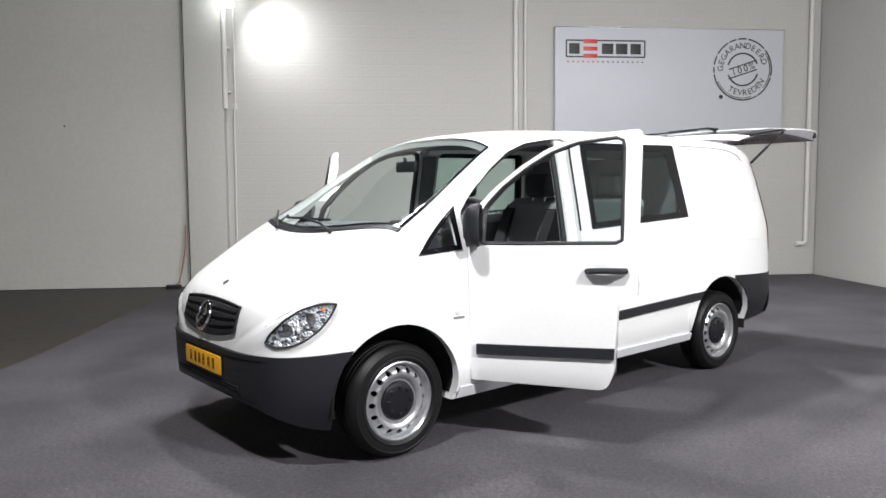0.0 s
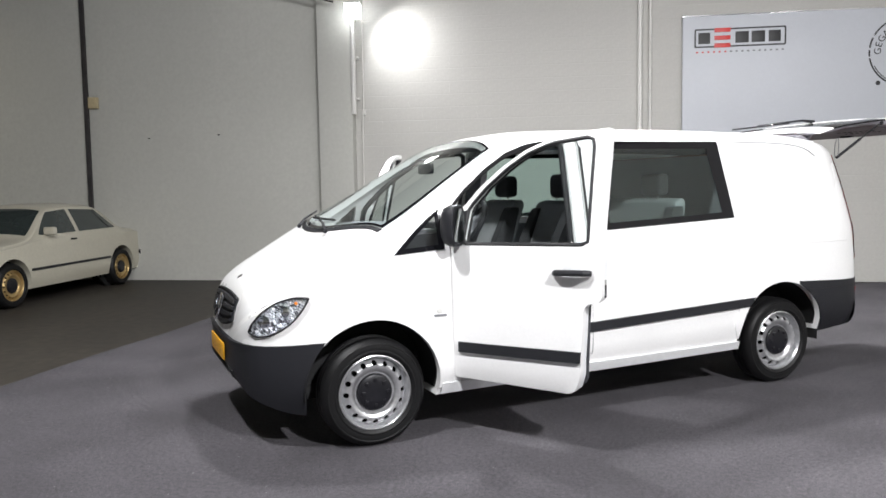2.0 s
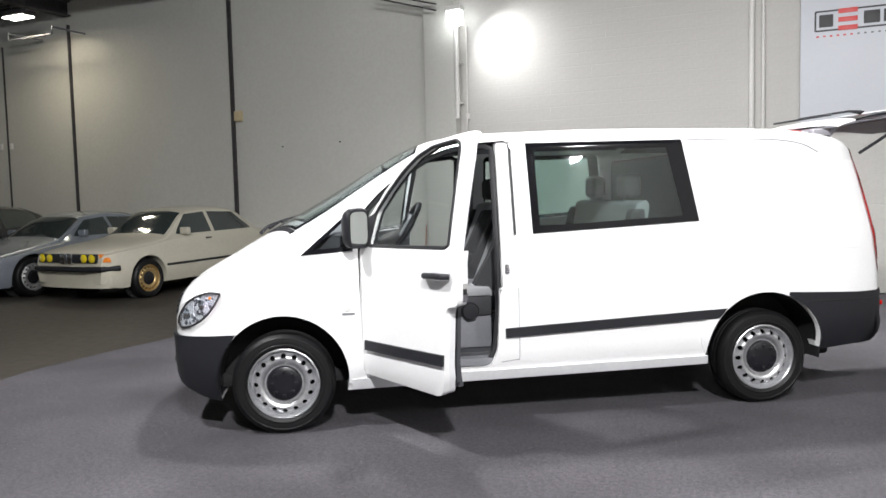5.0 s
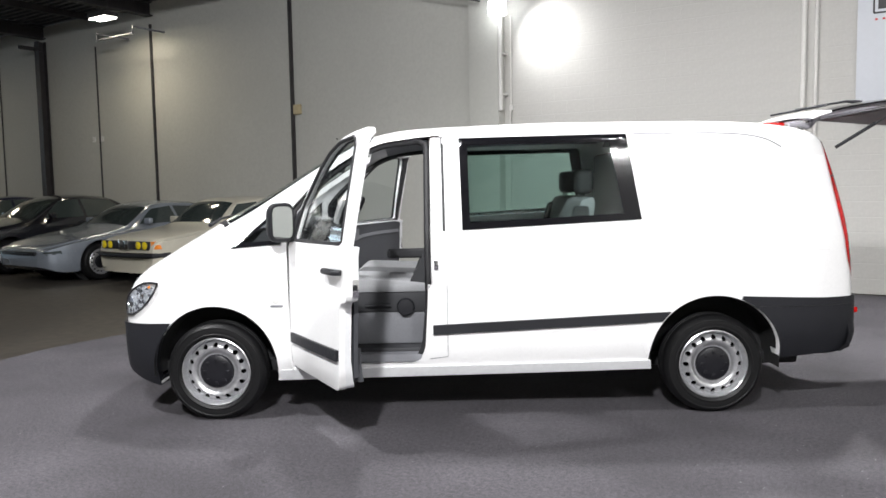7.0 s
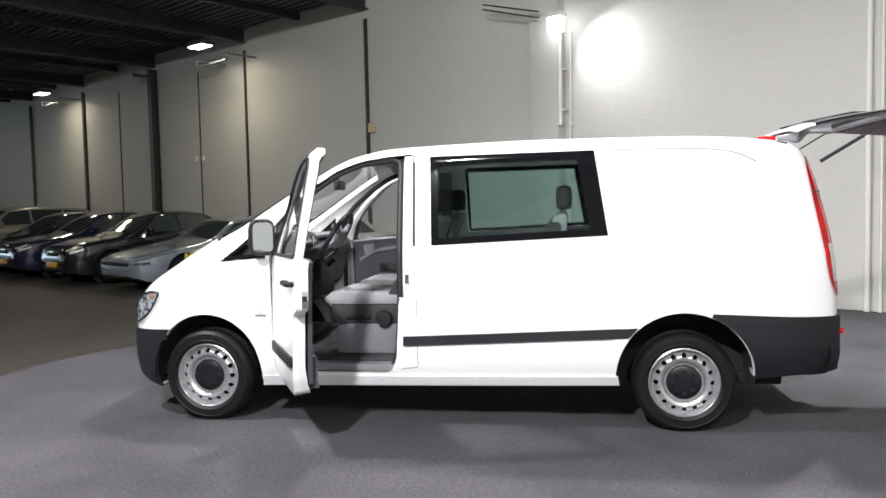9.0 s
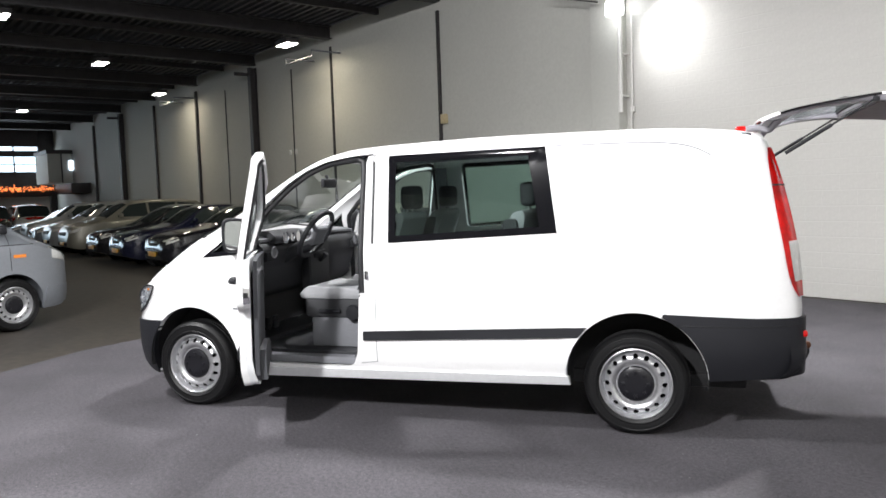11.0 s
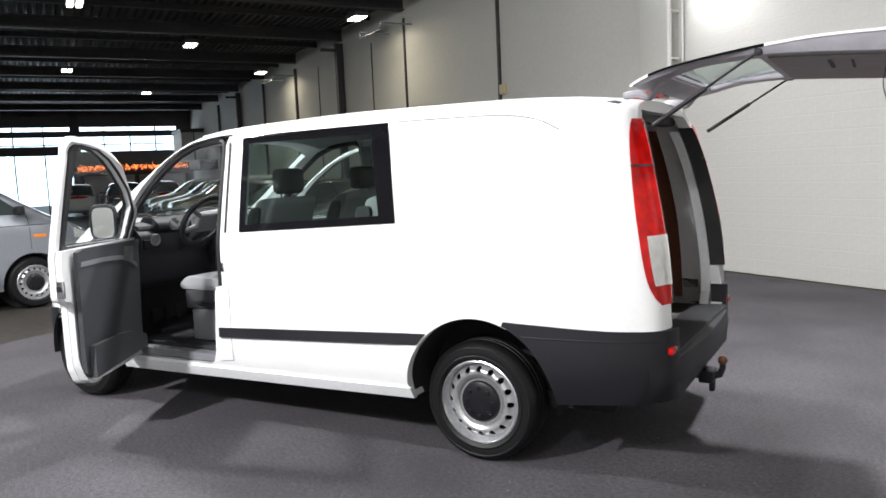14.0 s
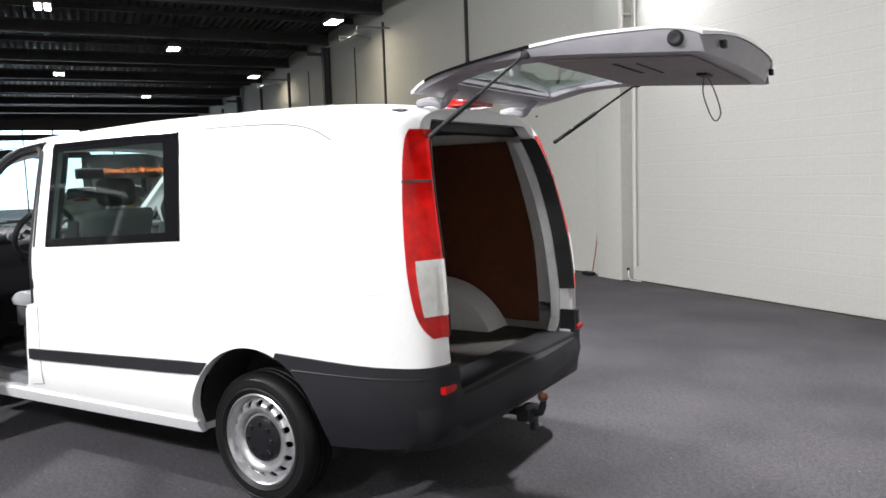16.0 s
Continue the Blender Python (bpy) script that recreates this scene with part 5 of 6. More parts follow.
def van_seat(x, y, width, rests=None, lean=0.09):
    """A front seat or bench: box base, cushion, leaning back, head restraints."""
    base = part("seat", box((x + 0.05, y, 0.545), (0.50, width * 0.94, 0.22), 0.02), TRIM_GREY, van, "grey cloth seat with dark bolsters")
    cush = prism(rounded([(x - 0.27, 0.785), (x - 0.29, 0.825), (x - 0.22, 0.88), (x + 0.15, 0.865), (x + 0.30, 0.85), (x + 0.30, 0.785)], 0.03), "y", y - width / 2, y + width / 2)
    bevel_all(cush, [e for e in cush.edges if abs(e.verts[0].co.y - e.verts[1].co.y) < 1e-5], 0.03, 2)
    part("cushion", cush, SEAT_PALE, base)
    part("cushion_skirt", box((x + 0.03, y, 0.72), (0.54, width * 0.99, 0.135), 0.02), SEAT_DARK, base)
    back = prism(rounded([(x + 0.22, 0.78), (x + 0.30 + lean * 0.4, 1.05), (x + 0.37 + lean, 1.38), (x + 0.45 + lean, 1.40), (x + 0.47 + lean, 1.36), (x + 0.42 + lean * 0.4, 1.05), (x + 0.36, 0.78)], 0.03), "y", y - width / 2 * 0.95, y + width / 2 * 0.95)
    bevel_all(back, [e for e in back.edges if abs(e.verts[0].co.y - e.verts[1].co.y) < 1e-5], 0.035, 2)
    part("backrest", back, SEAT_GREY, base)
    for yy in ((y - width / 2 + 0.05, y + width / 2 - 0.05)):
        b2 = prism(rounded([(x + 0.17, 0.84), (x + 0.25 + lean * 0.4, 1.05), (x + 0.33 + lean, 1.34), (x + 0.42 + lean, 1.34), (x + 0.40 + lean * 0.4, 1.05), (x + 0.34, 0.82)], 0.03), "y", yy - 0.045, yy + 0.045)
        part("bolster", b2, SEAT_DARK, base)
    for yy in rests or [y]:
        hr = box((x + 0.44 + lean, yy, 1.50), (0.11, 0.23, 0.17), 0.05, 5)
        part("head_restraint", hr, SEAT_DARK, base)
        for d in (-0.06, 0.06):
            part("restraint_post", tube([(x + 0.42 + lean, yy + d, 1.38), (x + 0.43 + lean, yy + d, 1.46)], 0.008, 6), CHROME, base)
    return base


driver = van_seat(1.07, -0.42, 0.52)
part("armrest", box((1.22, -0.14, 1.0), (0.32, 0.06, 0.07), 0.025, 3), SEAT_DARK, driver)
part("seat_lever", tube([(0.95, -0.69, 0.70), (1.12, -0.69, 0.70)], 0.014), BLACK_PLASTIC, driver)
part("recline_knob", lathe([(0, 0.03), (0.05, 0.025), (0.06, 0)], 20), BLACK_PLASTIC, driver).matrix_local = Matrix.Translation((1.22, -0.685, 0.69)) @ Matrix.Rotation(math.pi, 4, "Z")
van_seat(1.07, 0.42, 0.52)
bench = van_seat(2.02, 0.0, 1.42, rests=(-0.36, 0.36), lean=0.0)

# ---- the other vehicles ----
CAR_GLASS = shade("dark_car_glass", (0.036, 0.046, 0.045), 0.06, vary=0.1, coat=0.5)
CREAM = shade("cream_car_paint", (0.50, 0.475, 0.39), 0.3, vary=0.05, coat=0.6)
SILVER = shade("silver_car_paint", (0.30, 0.335, 0.385), 0.25, 0.5, vary=0.05, coat=0.7)
SILVER_VAN = shade("silver_grey_van_paint", (0.235, 0.25, 0.275), 0.35, 0.3, vary=0.05, coat=0.5)
BLACK_CAR = shade("black_car_paint", (0.012, 0.012, 0.016), 0.15, vary=0.1, coat=1.0)
NAVY_CAR = shade("dark_blue_car_paint", (0.012, 0.014, 0.035), 0.15, vary=0.1, coat=1.0)
BEIGE_CAR = shade("champagne_car_paint", (0.26, 0.25, 0.21), 0.3, 0.3, vary=0.05, coat=0.6)
PALE_CAR = shade("pale_grey_car_paint", (0.30, 0.315, 0.32), 0.3, 0.2, vary=0.05, coat=0.6)
WHITE_CAR = shade("white_car_paint", (0.62, 0.63, 0.63), 0.25, vary=0.04, coat=0.8)
GOLD_RIM = shade("gold_alloy", (0.48, 0.34, 0.15), 0.35, 0.6, vary=0.1)
YELLOW_LENS = shade("yellow_lens", (0.75, 0.58, 0.02), 0.15, vary=0.05, coat=1.0)
RIM_GOLD = RIM_MESH.copy()
RIM_GOLD.materials[0] = GOLD_RIM

SALOON = dict(top=[(-0.80, 0.56), (-0.785, 0.68), (-0.74, 0.755), (-0.4, 0.81), (0.36, 0.905), (0.46, 0.935), (0.96, 1.29), (1.12, 1.345), (1.6, 1.372), (2.05, 1.35), (2.25, 1.305), (2.72, 1.0), (2.86, 0.945), (3.42, 0.895), (3.52, 0.82), (3.56, 0.6)],
              waist=[(-0.80, 0.66), (-0.70, 0.735), (0, 0.79), (2.5, 0.79), (3.4, 0.745), (3.56, 0.66)],
              roof=[(-0.8, 0.60), (-0.4, 0.71), (0.3, 0.73), (0.46, 0.69), (1.0, 0.565), (2.15, 0.565), (2.7, 0.63), (2.95, 0.69), (3.56, 0.60)],
              drop=[(-0.8, 0.05), (0.3, 0.05), (0.7, 0.10), (1.0, 0.09), (2.2, 0.09), (2.7, 0.06), (3.56, 0.05)],
              under=[(-0.8, 0.30), (-0.5, 0.21), (3.1, 0.22), (3.56, 0.36)], belt=0.86, n=2.6)
COUPE = dict(top=[(-0.93, 0.46), (-0.915, 0.55), (-0.85, 0.605), (-0.3, 0.74), (0.45, 0.875), (0.55, 0.90), (1.15, 1.22), (1.35, 1.285), (1.7, 1.32), (2.2, 1.29), (2.85, 1.06), (3.1, 1.0), (3.65, 0.95), (3.82, 0.85), (3.86, 0.6)],
             waist=[(-0.93, 0.55), (-0.85, 0.72), (-0.6, 0.83), (0, 0.90), (2.7, 0.91), (3.5, 0.85), (3.86, 0.68)],
             roof=[(-0.93, 0.5), (-0.6, 0.76), (0.4, 0.82), (0.55, 0.78), (1.25, 0.60), (2.2, 0.60), (2.9, 0.70), (3.86, 0.62)],
             drop=[(-0.93, 0.04), (0.4, 0.07), (0.8, 0.10), (1.3, 0.09), (2.3, 0.09), (2.9, 0.06), (3.86, 0.05)],
             under=[(-0.93, 0.30), (-0.6, 0.19), (3.2, 0.2), (3.86, 0.36)], belt=0.84, n=2.5)
MODERN = dict(top=[(-0.85, 0.52), (-0.83, 0.66), (-0.76, 0.75), (-0.3, 0.87), (0.30, 0.97), (0.40, 1.0), (1.05, 1.36), (1.3, 1.43), (1.7, 1.455), (2.2, 1.41), (2.85, 1.12), (3.1, 1.08), (3.6, 1.04), (3.74, 0.92), (3.78, 0.6)],
              waist=[(-0.85, 0.55), (-0.75, 0.73), (-0.45, 0.84), (0, 0.89), (2.7, 0.89), (3.5, 0.84), (3.78, 0.66)],
              roof=[(-0.85, 0.5), (-0.5, 0.74), (0.3, 0.80), (0.42, 0.76), (1.2, 0.58), (2.2, 0.58), (2.9, 0.70), (3.78, 0.60)],
              drop=[(-0.85, 0.05), (0.3, 0.08), (0.8, 0.11), (1.3, 0.10), (2.3, 0.10), (2.9, 0.07), (3.78, 0.06)],
              under=[(-0.85, 0.30), (-0.5, 0.2), (3.2, 0.21), (3.78, 0.36)], belt=0.90, n=2.5)
TALL = dict(top=[(-0.82, 0.55), (-0.80, 0.72), (-0.72, 0.88), (-0.3, 1.0), (0.12, 1.09), (0.22, 1.13), (0.85, 1.52), (1.1, 1.60), (1.6, 1.64), (2.6, 1.62), (3.1, 1.56), (3.3, 1.35), (3.42, 1.0), (3.45, 0.7)],
            waist=[(-0.82, 0.55), (-0.72, 0.72), (-0.45, 0.83), (0, 0.88), (2.9, 0.88), (3.3, 0.83), (3.45, 0.72)],
            roof=[(-0.82, 0.5), (-0.5, 0.72), (0.12, 0.79), (0.3, 0.76), (1.0, 0.63), (2.9, 0.63), (3.3, 0.65), (3.45, 0.6)],
            drop=[(-0.82, 0.05), (0.1, 0.08), (0.6, 0.12), (1.0, 0.11), (3.0, 0.11), (3.45, 0.08)],
            under=[(-0.82, 0.32), (-0.5, 0.24), (3.0, 0.25), (3.45, 0.38)], belt=1.0, n=2.5)
TRANSPORT = dict(top=[(-0.90, 0.60), (-0.885, 0.74), (-0.84, 0.90), (-0.72, 1.01), (-0.50, 1.11), (-0.36, 1.175), (0.1, 1.45), (0.52, 1.70), (0.78, 1.83), (1.05, 1.90), (1.6, 1.945), (3.5, 1.94), (3.88, 1.88), (3.95, 1.6)],
                 waist=[(-0.90, 0.5), (-0.86, 0.62), (-0.78, 0.74), (-0.6, 0.85), (-0.3, 0.92), (0.2, 0.945), (3.6, 0.945), (3.88, 0.90), (3.95, 0.82)],
                 roof=[(-0.90, 0.45), (-0.75, 0.65), (-0.45, 0.77), (0.0, 0.80), (0.6, 0.77), (1.2, 0.75), (3.6, 0.75), (3.95, 0.66)],
                 drop=[(-0.90, 0.05), (-0.5, 0.10), (0.1, 0.16), (0.8, 0.18), (3.95, 0.18)],
                 under=[(-0.90, 0.34), (-0.6, 0.24), (0.5, 0.25), (3.3, 0.27), (3.95, 0.40)], belt=1.05, n=2.7)


def parked_car(form, name, label, paint, base, wheel_r, side_glass, screen, rear_screen, lamps, lamp_mat, rim, m, category="car", extra=None, group="cars parked along the wall", plate=True):
    """A parked vehicle: carved body, dark glass laid on it, wheels, lamps, bumpers, handles and mirrors."""
    sk = Skin(**form)
    pr = Skin(**form, shrink=-0.012)
    car = thing(name, label, category, group, m=m)
    xs = sorted(set(list(np.linspace(sk.x0, sk.x1, 44)) + [sk.x0 + d for d in (0.01, 0.03, 0.06)] + [sk.x1 - d for d in (0.01, 0.03, 0.06)]))
    arch = [wheel_disc(x, wheel_r * 1.17, s * 1.3, s * 0.55, wheel_r, 28) for x in (0, base) for s in (-1, 1)]
    body = part("body", carve(sk.hull(xs), arch), paint, car, smooth=40)
    for s in (-1, 1):
        for lo, hi in side_glass:
            part("window", sk.patch(lo, hi, off=0.004, nx=10, nz=6, sign=s), CAR_GLASS, car)
        for lo, hi in lamps:
            part("headlamp", sk.patch(lo, hi, off=0.006, thick=0.01, nx=8, nz=4, sign=s), lamp_mat, car)
        x1 = sk.x1
        part("tail_lamp", sk.patch([(x1 - 0.16, sk.at(x1 - 0.1)[3] - 0.22), (x1 - 0.01, sk.at(x1 - 0.1)[3] - 0.22)], [(x1 - 0.16, sk.at(x1 - 0.1)[3] - 0.08), (x1 - 0.01, sk.at(x1 - 0.1)[3] - 0.08)], off=0.006, thick=0.01, nx=5, nz=3, sign=s), RED_LENS, car)
        bx_ = side_glass[0][0][0][0]
        bz_ = side_glass[0][0][0][1]
        part("door_mirror", box((bx_ + 0.10, s * (sk.half(bx_ + 0.1, bz_) + 0.085), bz_ + 0.055), (0.09, 0.17, 0.11), 0.03, 3), BLACK_PLASTIC if category == "van" else paint, car)
        for lo, hi in side_glass[:1 if name == "classic_saloon" else 2]:
            hx = lo[-1][0] - 0.12
            part("door_handle", box((hx, s * (sk.half(hx, lo[0][1] - 0.09) + 0.012), lo[0][1] - 0.09), (0.13, 0.02, 0.025), 0.008), BLACK_PLASTIC, car)
        for x in (0, base):
            add_wheel(car, x, s * (sk.waist(x) - 0.02), s, wheel_r, rim)
            part("arch_lining", wheel_disc(x, wheel_r * 1.15, s * 0.56, s * 0.60, wheel_r, 24), DARK, car)
    for nm, (xa, xb, wa, wb) in (("windscreen", screen), ("rear_window", rear_screen)):
        rows = []
        for q in np.linspace(0, 1, 8):
            rows.append([sk.over(xa + (xb - xa) * q, t * (wa + (wb - wa) * q), 0.005) for t in np.linspace(-1, 1, 11)])
        part(nm, sheet(rows), CAR_GLASS, car)
    fz = [(sk.x0 - 0.2, 0.05), (sk.x0 - 0.2, 0.50), (-wheel_r * 1.17 - 0.05, 0.50), (-wheel_r * 1.2, 0.3), (-wheel_r * 1.2, 0.05)]
    part("front_bumper", carve(pr.hull(xs), [sk.hull(xs)], [prism([(a, min(b, 0.52)) for a, b in fz], "y", -1.2, 1.2)]), extra.get("bumper", paint) if extra else paint, car)
    if extra:
        for nm, make, mat_ in extra.get("parts", ()):
            part(nm, make(sk), mat_, car)
    if plate:
        part("number_plate", box((sk.x0 - 0.025, 0, 0.40), (0.012, 0.50, 0.105), 0.004), PLATE, car)
    return car


def by_wall(u, n, turn=57.0):
    p = room_point(u, n, 0)
    return pose(p.x, p.y, 0, 0, 0, turn)


sal_glass = [([(0.66, 0.93), (1.43, 0.94)], [(1.0, 1.245), (1.43, 1.275)]), ([(1.51, 0.94), (2.50, 0.955)], [(1.51, 1.275), (2.16, 1.25)])]


def disc_on_nose(y, z, r, x):
    bm = lathe([(0, -0.012), (r * 0.7, -0.009), (r, 0.0), (r, 0.03)], 20)
    bmesh.ops.transform(bm, matrix=Matrix.Translation((x, y, z)) @ Matrix.Rotation(radians(90), 4, "Z") @ Matrix.Rotation(math.pi, 4, "Z"), verts=bm.verts)
    return bm


old_parts = [("grille", lambda k: box((k.x0 + 0.0, 0, 0.655), (0.05, 1.20, 0.13), 0.01), BLACK_PLASTIC)]
for y in (-0.52, -0.36, 0.36, 0.52):
    old_parts.append(("round_lamp", lambda k, y=y: disc_on_nose(y, 0.655, 0.062, k.x0 - 0.03), YELLOW_LENS))
for s in (-1, 1):
    old_parts.append(("indicator", lambda k, s=s: k.patch([(k.x0 + 0.0, 0.60), (k.x0 + 0.12, 0.60)], [(k.x0 + 0.0, 0.715), (k.x0 + 0.09, 0.715)], off=0.014, thick=0.02, nx=5, nz=3, sign=s), AMBER))
    old_parts.append(("kidney_frame", lambda k, s=s: box((k.x0 - 0.03, s * 0.07, 0.655), (0.03, 0.10, 0.15), 0.01), CHROME))
    old_parts.append(("rub_strip", lambda k, s=s: k.patch([(0.36, 0.455), (2.22, 0.47)], [(0.36, 0.49), (2.22, 0.505)], off=0.012, thick=0.014, nx=10, nz=2, sign=s), BLACK_PLASTIC))
    old_parts.append(("window_pillar", lambda k, s=s: k.patch([(2.30, 0.955), (2.325, 0.955)], [(2.06, 1.25), (2.085, 1.25)], off=0.009, thick=0.006, nx=2, nz=5, sign=s), SEAL))
old_parts += [("bumper_bar", lambda k: tube([(-0.55, -0.77, 0.50), (-0.80, -0.68, 0.50), (-0.87, -0.4, 0.50), (-0.88, 0, 0.50), (-0.87, 0.4, 0.50), (-0.80, 0.68, 0.50), (-0.55, 0.77, 0.50)], 0.042, 8), BLACK_PLASTIC),
              ("rear_bumper_bar", lambda k: tube([(3.1, -0.80, 0.50), (3.5, -0.72, 0.50), (3.62, -0.4, 0.50), (3.62, 0.4, 0.50), (3.5, 0.72, 0.50), (3.1, 0.80, 0.50)], 0.042, 8), BLACK_PLASTIC),
              ("front_spoiler", lambda k: sheet([[(k.x0 - 0.02 + 0.1 * (abs(t) ** 4), t * 0.74, z) for z in (0.42, 0.32, 0.22)] for t in np.linspace(-1, 1, 15)], 0.05, (1, 0, 0)), CREAM)]
parked_car(SALOON, "classic_saloon", "cream two-door classic saloon with yellow lamps and gold wheels", CREAM, 2.56, 0.30, sal_glass, (0.50, 0.97, 0.60, 0.50), (2.70, 2.27, 0.58, 0.50),
           [], CLEAR_LENS, RIM_GOLD, by_wall(-4.36, 3.08), extra=dict(parts=old_parts), plate=False)

cou_glass = [([(0.85, 0.905), (1.62, 0.92)], [(1.22, 1.17), (1.62, 1.215)]), ([(1.68, 0.92), (2.62, 0.96)], [(1.68, 1.215), (2.25, 1.195)])]
cou_parts = [("grille", lambda k: box((k.x0 + 0.005, 0, 0.50), (0.05, 1.05, 0.06), 0.01), BLACK_PLASTIC), ("lower_intake", lambda k: box((k.x0 + 0.03, 0, 0.33), (0.05, 0.9, 0.07), 0.01), DARK)]
for s in (-1, 1):
    cou_parts.append(("corner_lamp", lambda k, s=s: k.patch([(k.x0 + 0.01, 0.47), (k.x0 + 0.28, 0.49)], [(k.x0 + 0.01, 0.525), (k.x0 + 0.26, 0.545)], off=0.01, thick=0.01, nx=6, nz=2, sign=s), CAR_GLASS))
    cou_parts.append(("flank_groove", lambda k, s=s: k.patch([(0.42, 0.56), (2.30, 0.585)], [(0.42, 0.575), (2.30, 0.60)], off=0.004, nx=10, nz=2, sign=s), SEAL))
parked_car(COUPE, "coupe", "silver wedge-shaped coupe with pop-up lamps closed", SILVER, 2.68, 0.315, cou_glass, (0.60, 1.16, 0.72, 0.54), (2.84, 2.24, 0.62, 0.54), [], CLEAR_LENS, RIM_MESH, by_wall(-6.5, 3.5), extra=dict(parts=cou_parts), plate=False)

mod_glass = [([(0.72, 1.0), (1.52, 1.01)], [(1.12, 1.33), (1.52, 1.365)]), ([(1.58, 1.01), (2.62, 1.05)], [(1.58, 1.365), (2.22, 1.33)])]
mod_lamps = [([(-0.79, 0.62), (-0.55, 0.70)], [(-0.79, 0.70), (-0.55, 0.80)])]
mod_parts = [("grille", lambda k: box((k.x0 + 0.03, 0, 0.62), (0.05, 0.6, 0.13), 0.02), CAR_GLASS), ("grille_chrome", lambda k: tube([(k.x0 - 0.0, y, 0.69 - 0.02 * (y / 0.3) ** 2) for y in np.linspace(-0.3, 0.3, 8)], 0.012, 6), CHROME),
             ("lower_intake", lambda k: box((k.x0 + 0.0, 0, 0.33), (0.06, 0.95, 0.09), 0.02), DARK)]
black_saloon = parked_car(MODERN, "saloon", "black saloon car with glossy paint", BLACK_CAR, 2.75, 0.32, mod_glass, (0.46, 1.08, 0.70, 0.53), (2.82, 2.22, 0.62, 0.53), mod_lamps, CLEAR_LENS, RIM_MESH, by_wall(-9.0, 3.7), extra=dict(parts=mod_parts))
parked_car(MODERN, "saloon", "dark blue saloon car with glossy paint", NAVY_CAR, 2.75, 0.32, mod_glass, (0.46, 1.08, 0.70, 0.53), (2.82, 2.22, 0.62, 0.53), mod_lamps, CLEAR_LENS, RIM_MESH, by_wall(-11.3, 3.85), extra=dict(parts=mod_parts))
copy_thing(black_saloon, by_wall(-13.7, 3.8))
tall_glass = [([(0.55, 1.12), (1.45, 1.13)], [(0.95, 1.48), (1.45, 1.53)]), ([(1.52, 1.13), (2.35, 1.14)], [(1.52, 1.53), (2.35, 1.52)]), ([(2.42, 1.14), (3.12, 1.15)], [(2.42, 1.52), (2.98, 1.47)])]
tall_lamps = [([(-0.76, 0.70), (-0.50, 0.78)], [(-0.75, 0.80), (-0.48, 0.92)])]
tall_parts = [("grille", lambda k: box((k.x0 + 0.03, 0, 0.68), (0.05, 0.7, 0.12), 0.02), BLACK_PLASTIC), ("lower_intake", lambda k: box((k.x0 + 0.0, 0, 0.38), (0.06, 0.95, 0.10), 0.02), DARK)]
beige = parked_car(TALL, "estate_car", "champagne tall estate car", BEIGE_CAR, 2.7, 0.33, tall_glass, (0.26, 0.88, 0.72, 0.58), (3.38, 3.12, 0.6, 0.56), tall_lamps, CLEAR_LENS, RIM_MESH, by_wall(-16.7, 3.9), extra=dict(parts=tall_parts))
pale = parked_car(TALL, "estate_car", "pale grey tall estate car", PALE_CAR, 2.7, 0.33, tall_glass, (0.26, 0.88, 0.72, 0.58), (3.38, 3.12, 0.6, 0.56), tall_lamps, CLEAR_LENS, RIM_MESH, by_wall(-19.0, 3.9), extra=dict(parts=tall_parts))
silver_saloon = parked_car(MODERN, "saloon", "silver saloon car with tinted windows", SILVER, 2.75, 0.32, mod_glass, (0.46, 1.08, 0.70, 0.53), (2.82, 2.22, 0.62, 0.53), mod_lamps, CLEAR_LENS, RIM_MESH, by_wall(-21.2, 3.9), extra=dict(parts=mod_parts))
copy_thing(pale, by_wall(-23.4, 3.8))
copy_thing(silver_saloon, by_wall(-25.6, 3.9))

# a dark people carrier seen from behind, further down the hall
parked_car(TALL, "people_carrier", "black people carrier parked with its rear to the aisle", BLACK_CAR, 2.7, 0.33, tall_glass, (0.26, 0.88, 0.72, 0.58), (3.40, 3.12, 0.66, 0.58), tall_lamps, CLEAR_LENS, RIM_MESH, by_wall(-32.1, 4.84, -33),
           extra=dict(parts=[("rear_plate", lambda k: box((k.x1 + 0.012, 0, 0.72), (0.012, 0.5, 0.11), 0.004), PLATE), ("rear_bumper", lambda k: box((k.x1 - 0.06, 0, 0.48), (0.18, 1.5, 0.2), 0.05, 3), BLACK_PLASTIC)]), group="vehicles in the aisle", plate=False)
white_hatch = parked_car(TALL, "hatchback", "white hatchback with red tail lamps deep in the hall", WHITE_CAR, 2.7, 0.33, tall_glass, (0.26, 0.88, 0.72, 0.58), (3.40, 3.12, 0.66, 0.58), tall_lamps, CLEAR_LENS, RIM_MESH, by_wall(-33.6, 2.95, -33), group="vehicles in the aisle")
copy_thing(white_hatch, by_wall(-34.9, 6.7, -33))

